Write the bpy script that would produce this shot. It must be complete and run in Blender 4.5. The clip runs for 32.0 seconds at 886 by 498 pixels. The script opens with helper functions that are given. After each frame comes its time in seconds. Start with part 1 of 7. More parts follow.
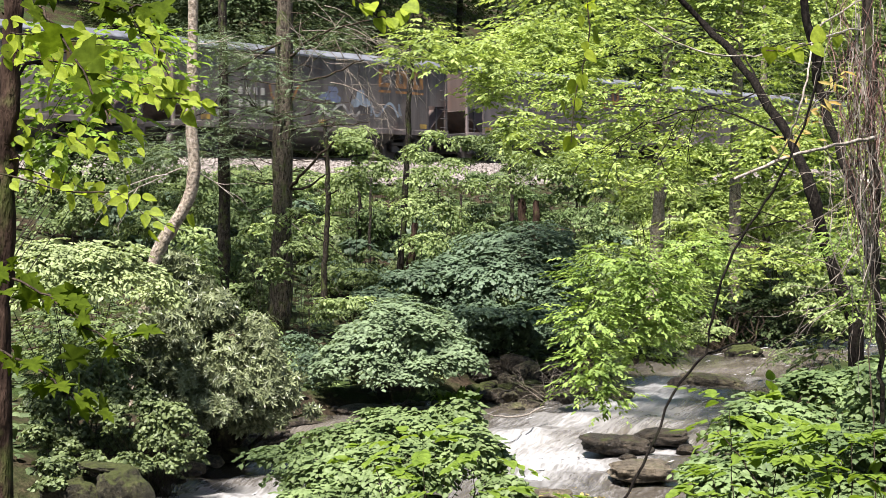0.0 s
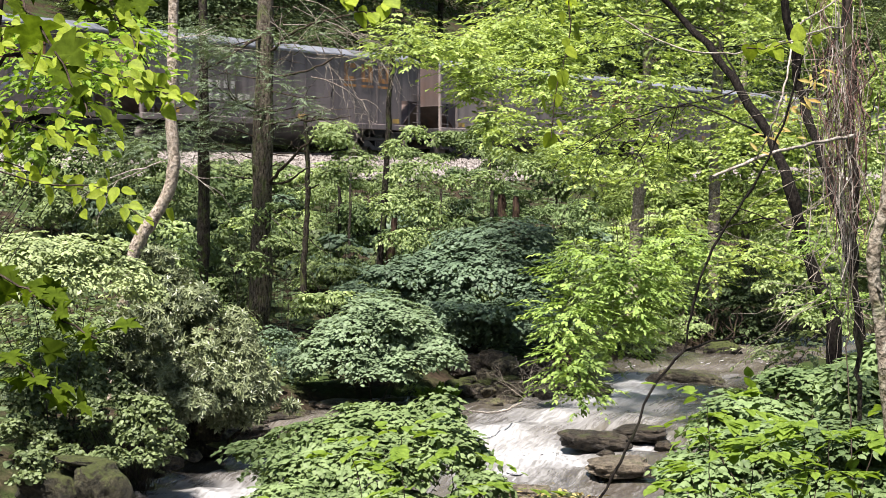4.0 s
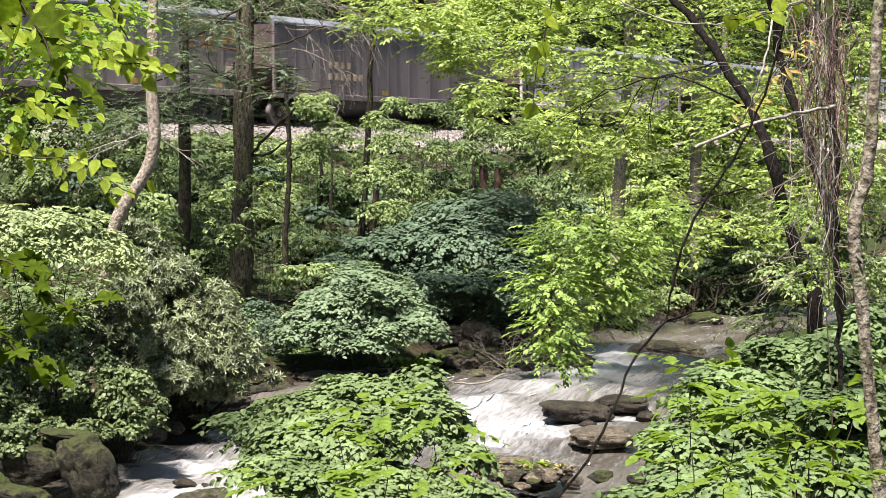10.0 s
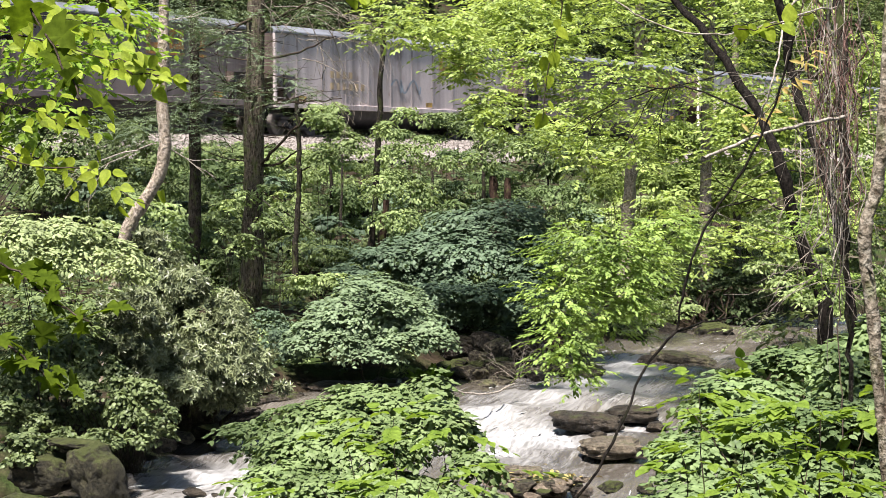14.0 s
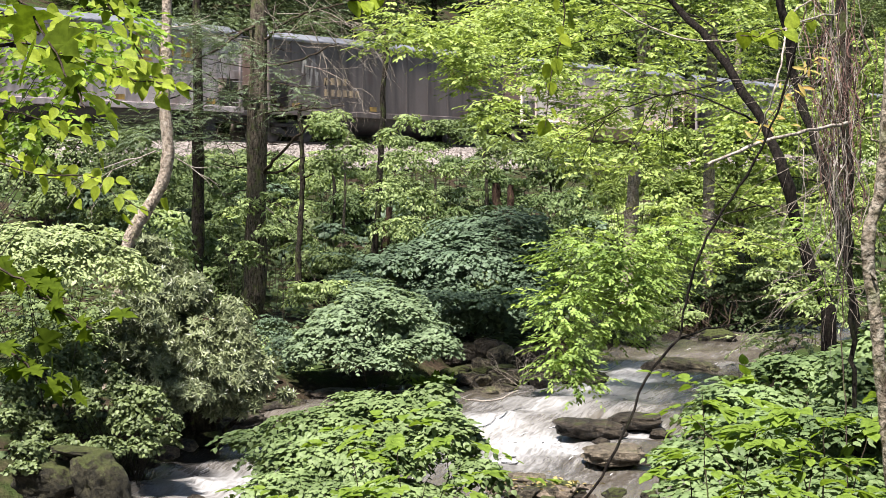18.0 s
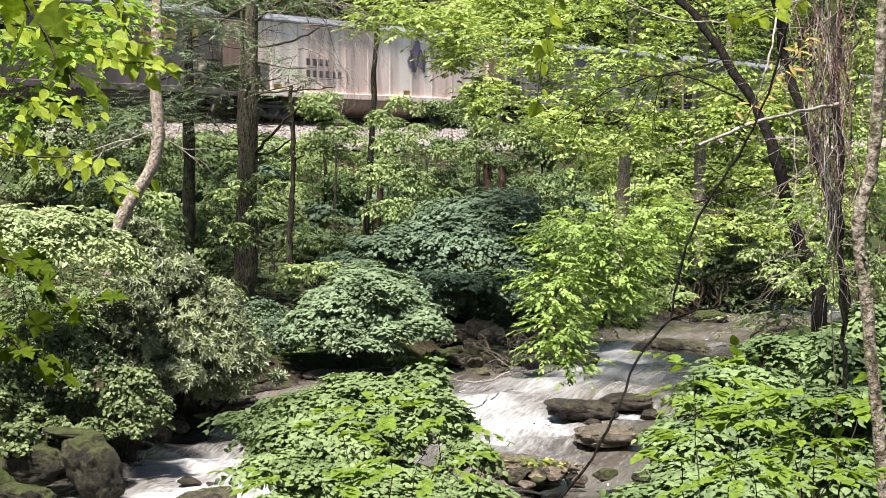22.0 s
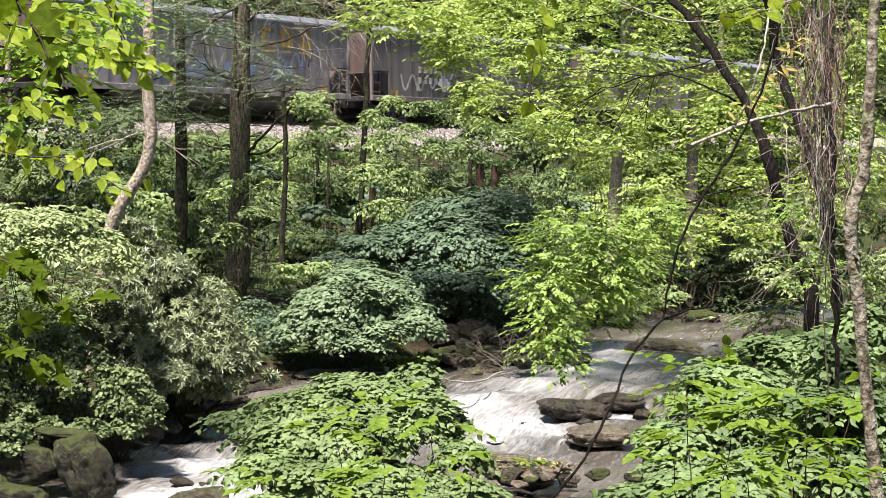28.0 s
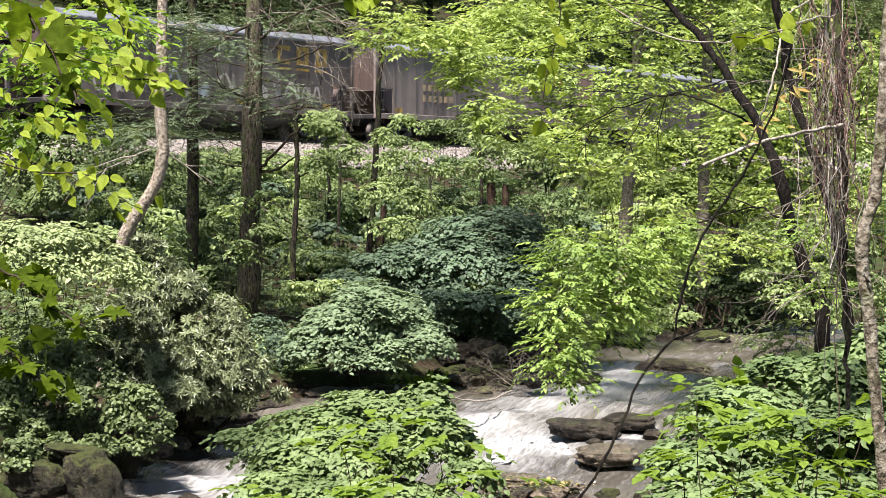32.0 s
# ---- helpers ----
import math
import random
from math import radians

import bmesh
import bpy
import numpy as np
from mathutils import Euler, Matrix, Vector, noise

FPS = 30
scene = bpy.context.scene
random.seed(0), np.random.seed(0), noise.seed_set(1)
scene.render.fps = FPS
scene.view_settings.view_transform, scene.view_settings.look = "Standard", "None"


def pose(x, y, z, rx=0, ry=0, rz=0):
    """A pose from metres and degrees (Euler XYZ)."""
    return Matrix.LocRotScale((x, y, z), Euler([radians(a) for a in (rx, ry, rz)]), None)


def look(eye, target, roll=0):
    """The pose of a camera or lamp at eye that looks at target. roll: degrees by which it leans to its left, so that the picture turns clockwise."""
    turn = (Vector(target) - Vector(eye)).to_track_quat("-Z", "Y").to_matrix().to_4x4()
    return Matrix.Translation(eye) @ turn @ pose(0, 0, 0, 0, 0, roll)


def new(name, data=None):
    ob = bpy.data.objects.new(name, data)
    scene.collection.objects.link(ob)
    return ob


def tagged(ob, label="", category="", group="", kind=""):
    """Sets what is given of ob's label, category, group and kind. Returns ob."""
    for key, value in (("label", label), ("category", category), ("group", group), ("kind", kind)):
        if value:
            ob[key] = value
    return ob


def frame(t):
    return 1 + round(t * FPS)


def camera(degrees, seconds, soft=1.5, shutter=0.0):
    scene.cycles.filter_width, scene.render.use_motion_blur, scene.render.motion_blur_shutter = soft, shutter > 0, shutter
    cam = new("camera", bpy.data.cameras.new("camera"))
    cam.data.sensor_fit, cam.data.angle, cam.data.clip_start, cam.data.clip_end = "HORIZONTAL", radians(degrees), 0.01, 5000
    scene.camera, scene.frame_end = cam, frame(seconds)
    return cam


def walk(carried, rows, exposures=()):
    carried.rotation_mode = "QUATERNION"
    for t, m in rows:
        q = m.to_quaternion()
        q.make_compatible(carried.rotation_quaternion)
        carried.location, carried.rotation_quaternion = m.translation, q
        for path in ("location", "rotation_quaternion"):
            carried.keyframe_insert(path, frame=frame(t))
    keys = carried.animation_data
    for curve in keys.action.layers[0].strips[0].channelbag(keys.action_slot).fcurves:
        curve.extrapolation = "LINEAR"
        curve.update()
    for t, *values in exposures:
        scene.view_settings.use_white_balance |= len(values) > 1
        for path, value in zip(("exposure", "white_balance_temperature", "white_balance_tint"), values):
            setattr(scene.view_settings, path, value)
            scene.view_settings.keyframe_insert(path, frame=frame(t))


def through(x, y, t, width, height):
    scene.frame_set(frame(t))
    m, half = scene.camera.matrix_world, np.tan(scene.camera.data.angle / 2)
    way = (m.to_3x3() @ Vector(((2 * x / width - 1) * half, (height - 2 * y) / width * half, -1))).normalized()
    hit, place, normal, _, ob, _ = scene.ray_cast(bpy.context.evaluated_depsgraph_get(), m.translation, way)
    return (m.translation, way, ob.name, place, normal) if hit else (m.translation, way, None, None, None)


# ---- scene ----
# ---------------------------------------------------------------- camera
# A phone held by hand on the bank: it stands still and sways by a degree or so.
cam = camera(29.6, 32.0, soft=0.6, shutter=0.5)
PATH = [
    (0, 88.095, 0.338, 1.067), (0.5, 88.088, 0.288, 0.981), (1, 88.074, 0.212, 0.929), (1.5, 88.100, 0.165, 0.880), (2, 88.142, 0.101, 0.826),
    (2.5, 88.188, 0.047, 0.752), (3, 88.176, 0.022, 0.645), (3.5, 88.073, 0.001, 0.521), (5.5, 87.575, -0.070, 0.016), (6, 87.485, -0.084, -0.050),
    (6.5, 87.383, -0.068, -0.094), (7, 87.298, -0.030, -0.138), (7.5, 87.235, 0.026, -0.179), (8, 87.201, 0.080, -0.217), (8.5, 87.160, 0.108, -0.249),
    (9, 87.083, 0.170, -0.270), (9.5, 87.003, 0.178, -0.270), (10, 86.964, 0.132, -0.246), (10.5, 86.978, 0.085, -0.205), (11, 87.039, 0.063, -0.148),
    (11.5, 87.107, 0.025, -0.102), (12, 87.160, 0.001, -0.069), (12.5, 87.205, -0.027, -0.032), (13, 87.241, -0.000, 0.000), (13.5, 87.282, 0.051, 0.044),
    (14, 87.311, 0.103, 0.097), (14.5, 87.327, 0.155, 0.190), (16.5, 87.586, 0.223, 0.376), (17, 87.608, 0.196, 0.320), (17.5, 87.589, 0.179, 0.253),
    (18, 87.550, 0.185, 0.198), (18.5, 87.501, 0.229, 0.148), (19, 87.445, 0.273, 0.106), (19.5, 87.394, 0.302, 0.069), (20, 87.328, 0.288, 0.055),
    (20.5, 87.237, 0.280, 0.044), (21, 87.130, 0.284, 0.008), (21.5, 87.016, 0.275, -0.045), (22, 86.913, 0.241, -0.105), (22.5, 86.821, 0.179, -0.140),
    (23, 86.734, 0.121, -0.163), (23.5, 86.679, 0.041, -0.181), (24, 86.627, 0.020, -0.212), (24.5, 86.590, 0.028, -0.271), (25, 86.569, 0.016, -0.358),
    (25.5, 86.559, 0.014, -0.447), (27.5, 86.737, 0.186, -0.452), (28, 86.907, 0.228, -0.362), (28.5, 87.093, 0.218, -0.244), (29, 87.267, 0.186, -0.131),
    (29.5, 87.366, 0.116, -0.034), (30, 87.409, 0.078, 0.030), (30.5, 87.437, 0.025, 0.066), (31, 87.473, -0.013, 0.064), (31.5, 87.512, -0.075, 0.042),
    (32, 87.538, -0.129, 0.022),
]
EYE = (0.0, 0.0, 4.0)
walk(cam, [(t, pose(*EYE, rx, ry, rz)) for t, rx, ry, rz in PATH], exposures=[(0, 1.64, 6550, 13.5), (32, 1.64, 6550, 13.5)])

# ---------------------------------------------------------------- light: bright hazy sky over a wooded valley
SUN_ELEVATION, SUN_AZIMUTH = 64, 205
world = bpy.data.worlds.new("sky")
scene.world = world
world.use_nodes = True
wn = world.node_tree
sky = wn.nodes.new("ShaderNodeTexSky")
sky.sky_type, sky.sun_disc = "NISHITA", False
sky.sun_elevation, sky.sun_rotation = radians(SUN_ELEVATION), radians(SUN_AZIMUTH)
sky.air_density, sky.dust_density, sky.ozone_density = 1.0, 1.0, 1.0
wn.links.new(sky.outputs[0], wn.nodes["Background"].inputs[0])
wn.nodes["Background"].inputs[1].default_value = 0.05

sun = new("sun", bpy.data.lights.new("sun", "SUN"))
sun.data.energy, sun.data.angle, sun.data.color = 5.0, radians(6), (1.0, 0.96, 0.91)
_a, _e = radians(SUN_AZIMUTH), radians(SUN_ELEVATION)
sun.matrix_world = look((0, 0, 60), Vector((0, 0, 60)) - Vector((math.sin(_a) * math.cos(_e), math.cos(_a) * math.cos(_e), math.sin(_e))))

# ---------------------------------------------------------------- materials
def material(name):
    m = bpy.data.materials.new(name)
    m.use_nodes = True
    t = m.node_tree
    return m, t, t.nodes["Principled BSDF"], t.nodes["Material Output"]


def node(t, kind, **values):
    n = t.nodes.new("ShaderNode" + kind)
    for key, v in values.items():
        n.inputs[key.replace("_", " ")].default_value = v
    return n


def ramp(t, source, stops):
    r = t.nodes.new("ShaderNodeValToRGB")
    while len(r.color_ramp.elements) < len(stops):
        r.color_ramp.elements.new(0.5)
    for e, (at, colour) in zip(r.color_ramp.elements, stops):
        e.position, e.color = at, (*colour, 1)
    t.links.new(source, r.inputs[0])
    return r.outputs[0]


def mixed(t, factor, a, b, how="MIX"):
    m = t.nodes.new("ShaderNodeMix")
    m.data_type, m.blend_type = "RGBA", how
    for socket, v in ((m.inputs[0], factor), (m.inputs[6], a), (m.inputs[7], b)):
        if isinstance(v, (int, float)):
            socket.default_value = v
        elif isinstance(v, tuple):
            socket.default_value = (*v, 1)
        else:
            t.links.new(v, socket)
    return m.outputs[2]


def noise_at(t, scale, detail=4.0, stretch=(1, 1, 1), coords="Object", rough=0.55):
    c = t.nodes.new("ShaderNodeTexCoord")
    mp = t.nodes.new("ShaderNodeMapping")
    mp.inputs["Scale"].default_value = stretch
    t.links.new(c.outputs[coords], mp.inputs[0])
    n = node(t, "TexNoise", Scale=scale, Detail=detail, Roughness=rough)
    t.links.new(mp.outputs[0], n.inputs["Vector"])
    return n.outputs[0]


def bumped(t, bsdf, height, strength=0.4, distance=0.02):
    b = node(t, "Bump", Strength=strength, Distance=distance)
    t.links.new(height, b.inputs["Height"])
    t.links.new(b.outputs[0], bsdf.inputs["Normal"])


def leaf_material(name, dark, mid, light, through=0.35, gloss=0.58, sheen=0.2, single=False):
    """Leaves: each one its own tint, lit from above and letting light through."""
    m, t, bsdf, out = material(name)
    g = t.nodes.new("ShaderNodeObjectInfo" if single else "ShaderNodeNewGeometry")
    tint = ramp(t, g.outputs["Random" if single else "Random Per Island"], [(0.0, dark), (0.5, mid), (1.0, light)])
    # patches put dark gaps and bright clumps into the leaf colour
    patch = noise_at(t, 30.0 if single else 2.4, 3.0)
    colour = mixed(t, 0.5, tint, ramp(t, patch, [(0.36, tuple(c * 0.52 for c in mid)), (0.64, tuple(min(1, c * 1.36) for c in light))]), "MIX")
    colour = mixed(t, 1.0, colour, (1.01, 1.0, 1.05), "MULTIPLY")
    t.links.new(colour, bsdf.inputs["Base Color"])
    bsdf.inputs["Roughness"].default_value = gloss
    bsdf.inputs["Specular IOR Level"].default_value = sheen
    tr = t.nodes.new("ShaderNodeBsdfTranslucent")
    t.links.new(mixed(t, 1.0, colour, (1.0, 1.0, 0.55), "MULTIPLY"), tr.inputs[0])
    mx = node(t, "MixShader", Fac=through)
    t.links.new(bsdf.outputs[0], mx.inputs[1])
    t.links.new(tr.outputs[0], mx.inputs[2])
    t.links.new(mx.outputs[0], out.inputs[0])
    return m


LEAF_CANOPY = leaf_material("leaf_canopy", (0.060, 0.105, 0.026), (0.230, 0.318, 0.086), (0.385, 0.470, 0.145), 0.45)
LEAF_DROOP = leaf_material("leaf_drooping", (0.070, 0.130, 0.028), (0.175, 0.270, 0.062), (0.300, 0.405, 0.105), 0.42)
LEAF_BRIGHT = leaf_material("leaf_bright", (0.110, 0.205, 0.022), (0.175, 0.285, 0.034), (0.250, 0.370, 0.060), 0.5)
LEAF_FRESH = leaf_material("leaf_fresh", (0.120, 0.185, 0.012), (0.230, 0.310, 0.022), (0.330, 0.410, 0.040), 0.55, single=True)
LEAF_SHRUB = leaf_material("leaf_shrub", (0.080, 0.125, 0.060), (0.132, 0.190, 0.094), (0.185, 0.245, 0.132), 0.28, 0.55, 0.3)
LEAF_LAYERED = leaf_material("leaf_layered", (0.042, 0.074, 0.038), (0.080, 0.126, 0.070), (0.128, 0.182, 0.106), 0.24, 0.55, 0.3)
LEAF_BANK = leaf_material("leaf_bank", (0.062, 0.104, 0.028), (0.126, 0.184, 0.060), (0.195, 0.256, 0.104), 0.30, 0.55, 0.25)
LEAF_THICKET = leaf_material("leaf_thicket", (0.060, 0.104, 0.034), (0.112, 0.172, 0.058), (0.178, 0.240, 0.096), 0.30, 0.55, 0.25)
LEAF_HERB = leaf_material("leaf_herb", (0.085, 0.150, 0.014), (0.135, 0.215, 0.024), (0.195, 0.280, 0.042), 0.5, single=True)
LEAF_TANGLE = leaf_material("leaf_tangle", (0.036, 0.056, 0.020), (0.082, 0.114, 0.040), (0.150, 0.190, 0.076), 0.24, 0.5, 0.3)
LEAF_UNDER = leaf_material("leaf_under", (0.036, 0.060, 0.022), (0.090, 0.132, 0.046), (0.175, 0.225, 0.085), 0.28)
LEAF_SAPLING = leaf_material("leaf_sapling", (0.070, 0.118, 0.034), (0.185, 0.255, 0.092), (0.320, 0.395, 0.165), 0.40)
LEAF_RHODO = leaf_material("leaf_rhododendron", (0.030, 0.045, 0.018), (0.088, 0.108, 0.046), (0.225, 0.258, 0.128), 0.12, 0.38, 0.45)
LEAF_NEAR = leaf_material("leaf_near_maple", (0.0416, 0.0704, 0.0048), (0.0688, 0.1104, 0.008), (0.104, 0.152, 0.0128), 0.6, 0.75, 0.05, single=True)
LEAF_PALE = leaf_material("leaf_pale", (0.130, 0.180, 0.062), (0.235, 0.295, 0.120), (0.330, 0.385, 0.185), 0.30)
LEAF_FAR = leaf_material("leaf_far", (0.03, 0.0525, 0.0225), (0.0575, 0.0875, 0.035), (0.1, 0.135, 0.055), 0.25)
NEEDLE = leaf_material("needles", (0.045, 0.074, 0.040), (0.105, 0.150, 0.082), (0.190, 0.240, 0.140), 0.25)
LEAF_LITTER = leaf_material("leaf_litter", (0.10, 0.065, 0.025), (0.22, 0.17, 0.06), (0.34, 0.29, 0.11), 0.2)
LEAF_YELLOW = leaf_material("leaf_yellowing", (0.31, 0.28, 0.08), (0.42, 0.40, 0.14), (0.44, 0.26, 0.07), 0.45, single=True)


def bark(name, dark, light, moss=(0.09, 0.12, 0.03), mossy=0.25, scale=22.0, lichen=None, streak=0.25, blotch=0.8):
    m, t, bsdf, _ = material(name)
    n1 = noise_at(t, scale, 6, (1, 1, streak))
    n2 = noise_at(t, scale * 0.22, 3, (1, 1, 0.6))
    colour = ramp(t, n1, [(0.36, dark), (0.64, light)])
    if lichen:
        v = noise_at(t, scale * blotch, 8, (1, 1, 1.2), rough=0.7)
        colour = mixed(t, ramp(t, v, [(0.50, (0, 0, 0)), (0.66, (0.6, 0.6, 0.6))]), colour, lichen)
    colour = mixed(t, ramp(t, n2, [(0.62 - mossy * 0.4, (0, 0, 0)), (0.75, (0.8, 0.8, 0.8))]), colour, moss)
    t.links.new(colour, bsdf.inputs["Base Color"])
    bsdf.inputs["Roughness"].default_value = 0.9
    bsdf.inputs["Specular IOR Level"].default_value = 0.08
    bumped(t, bsdf, n1, 1.0, 0.05)
    return m


BARK_DARK = bark("bark_dark", (0.01015, 0.007975, 0.006525), (0.0551, 0.04495, 0.0348), scale=34, lichen=(0.0899, 0.0841, 0.06815))
# near-black bark: the canopy's shade is put into its colour
BARK_SHADE = bark("bark_shade_black", (0.003348, 0.002678, 0.002232), (0.01562, 0.01228, 0.01004), moss=(0.01339, 0.01562, 0.006696), mossy=0.1, scale=34, lichen=(0.02902, 0.02678, 0.02232))
BARK_HEMLOCK = bark("bark_hemlock", (0.017, 0.0136, 0.0102), (0.1224, 0.0986, 0.0765), mossy=0.3, scale=30, lichen=(0.1785, 0.1666, 0.1292))
BARK_GREY = bark("bark_grey", (0.072, 0.0576, 0.04464), (0.2088, 0.18, 0.144), moss=(0.1224, 0.1152, 0.0504), mossy=0.12, lichen=(0.288, 0.2664, 0.2232), streak=0.8)
BARK_PINK = bark("bark_pinkish", (0.130, 0.104, 0.078), (0.360, 0.302, 0.238), moss=(0.153, 0.144, 0.063), mossy=0.2, lichen=(0.45, 0.396, 0.342), streak=0.8, blotch=0.5)
BARK_BIRCH = bark("bark_pale", (0.058, 0.044, 0.030), (0.25, 0.215, 0.165), mossy=0.35, scale=24, lichen=(0.46, 0.43, 0.355), streak=0.8, blotch=0.4)
BARK_BROWN = bark("bark_brown", (0.01728, 0.0108, 0.007776), (0.0648, 0.04104, 0.03024), mossy=0.1)
TWIG_PALE = bark("twig_pale", (0.1987, 0.1642, 0.1339), (0.4061, 0.3629, 0.311), mossy=0.0, scale=30)
TWIG_GREY = bark("twig_grey", (0.095, 0.080, 0.066), (0.290, 0.252, 0.210), mossy=0.0, scale=30)
TWIG_DARK = bark("twig_dark", (0.0252, 0.01944, 0.0144), (0.072, 0.054, 0.0396), mossy=0.05, scale=30)
VINE = bark("vine_brown", (0.066, 0.036, 0.030), (0.265, 0.165, 0.140), mossy=0.0, scale=40)


def stone(name, dark, light, mossy=0.3, wet=0.45, lichen=None):
    m, t, bsdf, _ = material(name)
    n1, n2, n3 = noise_at(t, 16, 9, rough=0.7), noise_at(t, 4.0, 6, rough=0.65), noise_at(t, 5.0, 6)
    colour = mixed(t, 0.5, ramp(t, n1, [(0.40, dark), (0.60, light)]), ramp(t, n2, [(0.42, dark), (0.60, light)]))
    g = t.nodes.new("ShaderNodeNewGeometry")
    xyz = t.nodes.new("ShaderNodeSeparateXYZ")
    t.links.new(g.outputs["Normal"], xyz.inputs[0])
    up = node(t, "Math")
    up.operation = "MULTIPLY"
    t.links.new(xyz.outputs[2], up.inputs[0])
    t.links.new(n3, up.inputs[1])
    colour = mixed(t, ramp(t, up.outputs[0], [(0.62 - mossy * 0.5, (0, 0, 0)), (0.75 - mossy * 0.4, (0.9, 0.9, 0.9))]), colour, (0.055, 0.066, 0.016))
    if lichen:
        colour = mixed(t, ramp(t, noise_at(t, 3.6, 8, rough=0.72), [(0.57, (0, 0, 0)), (0.66, (0.8, 0.8, 0.8))]), colour, lichen)
    t.links.new(colour, bsdf.inputs["Base Color"])
    bsdf.inputs["Roughness"].default_value = wet
    bsdf.inputs["Specular IOR Level"].default_value = 0.25
    bumped(t, bsdf, n1, 1.0, 0.10)
    return m


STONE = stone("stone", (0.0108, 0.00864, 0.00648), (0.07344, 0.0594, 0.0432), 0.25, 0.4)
STONE_MOSS = stone("stone_mossy", (0.0072, 0.00648, 0.00432), (0.0396, 0.03312, 0.02232), 0.85, 0.85)
STONE_PALE = stone("stone_pale", (0.0936, 0.072, 0.05184), (0.288, 0.2304, 0.1692), 0.12, 0.55)
STONE_LICHEN = stone("stone_lichen", (0.011, 0.010, 0.006), (0.052, 0.047, 0.026), 0.75, 0.8, (0.105, 0.115, 0.040))
STONE_SLAB = stone("stone_slab", (0.058, 0.047, 0.033), (0.225, 0.186, 0.134), 0.15, 0.5)
STONE_BROWN = stone("stone_brown", (0.0108, 0.00864, 0.00648), (0.126, 0.106, 0.072), 0.42, 0.7, (0.1836, 0.1674, 0.0864))


def ground_material():
    m, t, bsdf, _ = material("forest_floor")
    n1, n2, n3 = noise_at(t, 9, 8), noise_at(t, 0.7, 5), noise_at(t, 40, 4)
    litter = ramp(t, n1, [(0.3, (0.012, 0.009, 0.006)), (0.55, (0.035, 0.026, 0.017)), (0.75, (0.085, 0.064, 0.04))])
    colour = mixed(t, ramp(t, n2, [(0.42, (0, 0, 0)), (0.6, (0.85, 0.85, 0.85))]), litter, ramp(t, n3, [(0.3, (0.012, 0.022, 0.005)), (0.7, (0.045, 0.075, 0.02))]))
    t.links.new(colour, bsdf.inputs["Base Color"])
    bsdf.inputs["Roughness"].default_value = 0.95
    bsdf.inputs["Specular IOR Level"].default_value = 0.06
    bumped(t, bsdf, n1, 0.9, 0.08)
    return m


GROUND = ground_material()


def ballast_material(name, a, b):
    m, t, bsdf, _ = material(name)
    c = t.nodes.new("ShaderNodeTexCoord")
    v = node(t, "TexVoronoi", Scale=14.0)
    t.links.new(c.outputs["Object"], v.inputs["Vector"])
    colour = ramp(t, v.outputs["Color"], [(0.15, a), (0.85, b)])
    t.links.new(mixed(t, 0.35, colour, ramp(t, noise_at(t, 1.1, 4), [(0.3, a), (0.7, b)])), bsdf.inputs["Base Color"])
    bsdf.inputs["Roughness"].default_value = 0.9
    bumped(t, bsdf, v.outputs["Distance"], 1.0, 0.05)
    return m


BALLAST = ballast_material("ballast_stone", (0.1102, 0.0957, 0.0841), (0.3248, 0.2842, 0.2552))


def water_material():
    """Brown creek water drawn out into silky streaks; white for foam and one painted reflection."""
    m, t, bsdf, out = material("creek_water")
    foam = t.nodes.new("ShaderNodeAttribute")
    foam.attribute_name = "foam"
    flow = t.nodes.new("ShaderNodeAttribute")
    flow.attribute_name = "flow"

    def streaks(along, across, detail, rough, bend):
        mp = t.nodes.new("ShaderNodeMapping")
        mp.inputs["Scale"].default_value = (along, across, 1)
        t.links.new(flow.outputs["Vector"], mp.inputs[0])
        n = node(t, "TexNoise", Scale=1.0, Detail=detail, Roughness=rough, Distortion=bend)
        t.links.new(mp.outputs[0], n.inputs["Vector"])
        return n.outputs[0]

    long, fine, broad = streaks(0.75, 3.2, 6.0, 0.62, 0.9), streaks(3.0, 15.0, 5.0, 0.6, 0.7), streaks(0.35, 0.9, 3.0, 0.5, 0.5)
    torn = mixed(t, 0.35, long, fine)
    add = node(t, "Math")
    add.operation = "ADD"
    t.links.new(torn, add.inputs[0])
    t.links.new(foam.outputs["Fac"], add.inputs[1])
    cover = ramp(t, add.outputs[0], [(0.52, (0, 0, 0)), (0.80, (0.40, 0.40, 0.40)), (1.0, (0.80, 0.80, 0.80))])
    brown = mixed(t, 0.5, ramp(t, fine, [(0.35, (0.037, 0.031, 0.024)), (0.66, (0.122, 0.107, 0.088))]), ramp(t, broad, [(0.38, (0.041, 0.034, 0.025)), (0.62, (0.116, 0.100, 0.082))]))
    white = ramp(t, fine, [(0.32, (0.22, 0.217, 0.21)), (0.62, (0.39, 0.39, 0.39))])
    t.links.new(mixed(t, cover, brown, white), bsdf.inputs["Base Color"])
    rough = node(t, "MapRange")
    rough.inputs[3].default_value, rough.inputs[4].default_value = 0.16, 0.7
    t.links.new(cover, rough.inputs[0])
    t.links.new(rough.outputs[0], bsdf.inputs["Roughness"])
    bumped(t, bsdf, torn, 0.6, 0.06)
    return m


WATER = water_material()


def foam_material():
    m, t, bsdf, _ = material("foam")
    n = noise_at(t, 12, 5)
    t.links.new(ramp(t, n, [(0.3, (0.26, 0.258, 0.25)), (0.65, (0.44, 0.44, 0.44))]), bsdf.inputs["Base Color"])
    bsdf.inputs["Roughness"].default_value = 0.6
    bumped(t, bsdf, n, 0.8, 0.02)
    return m


FOAM = foam_material()


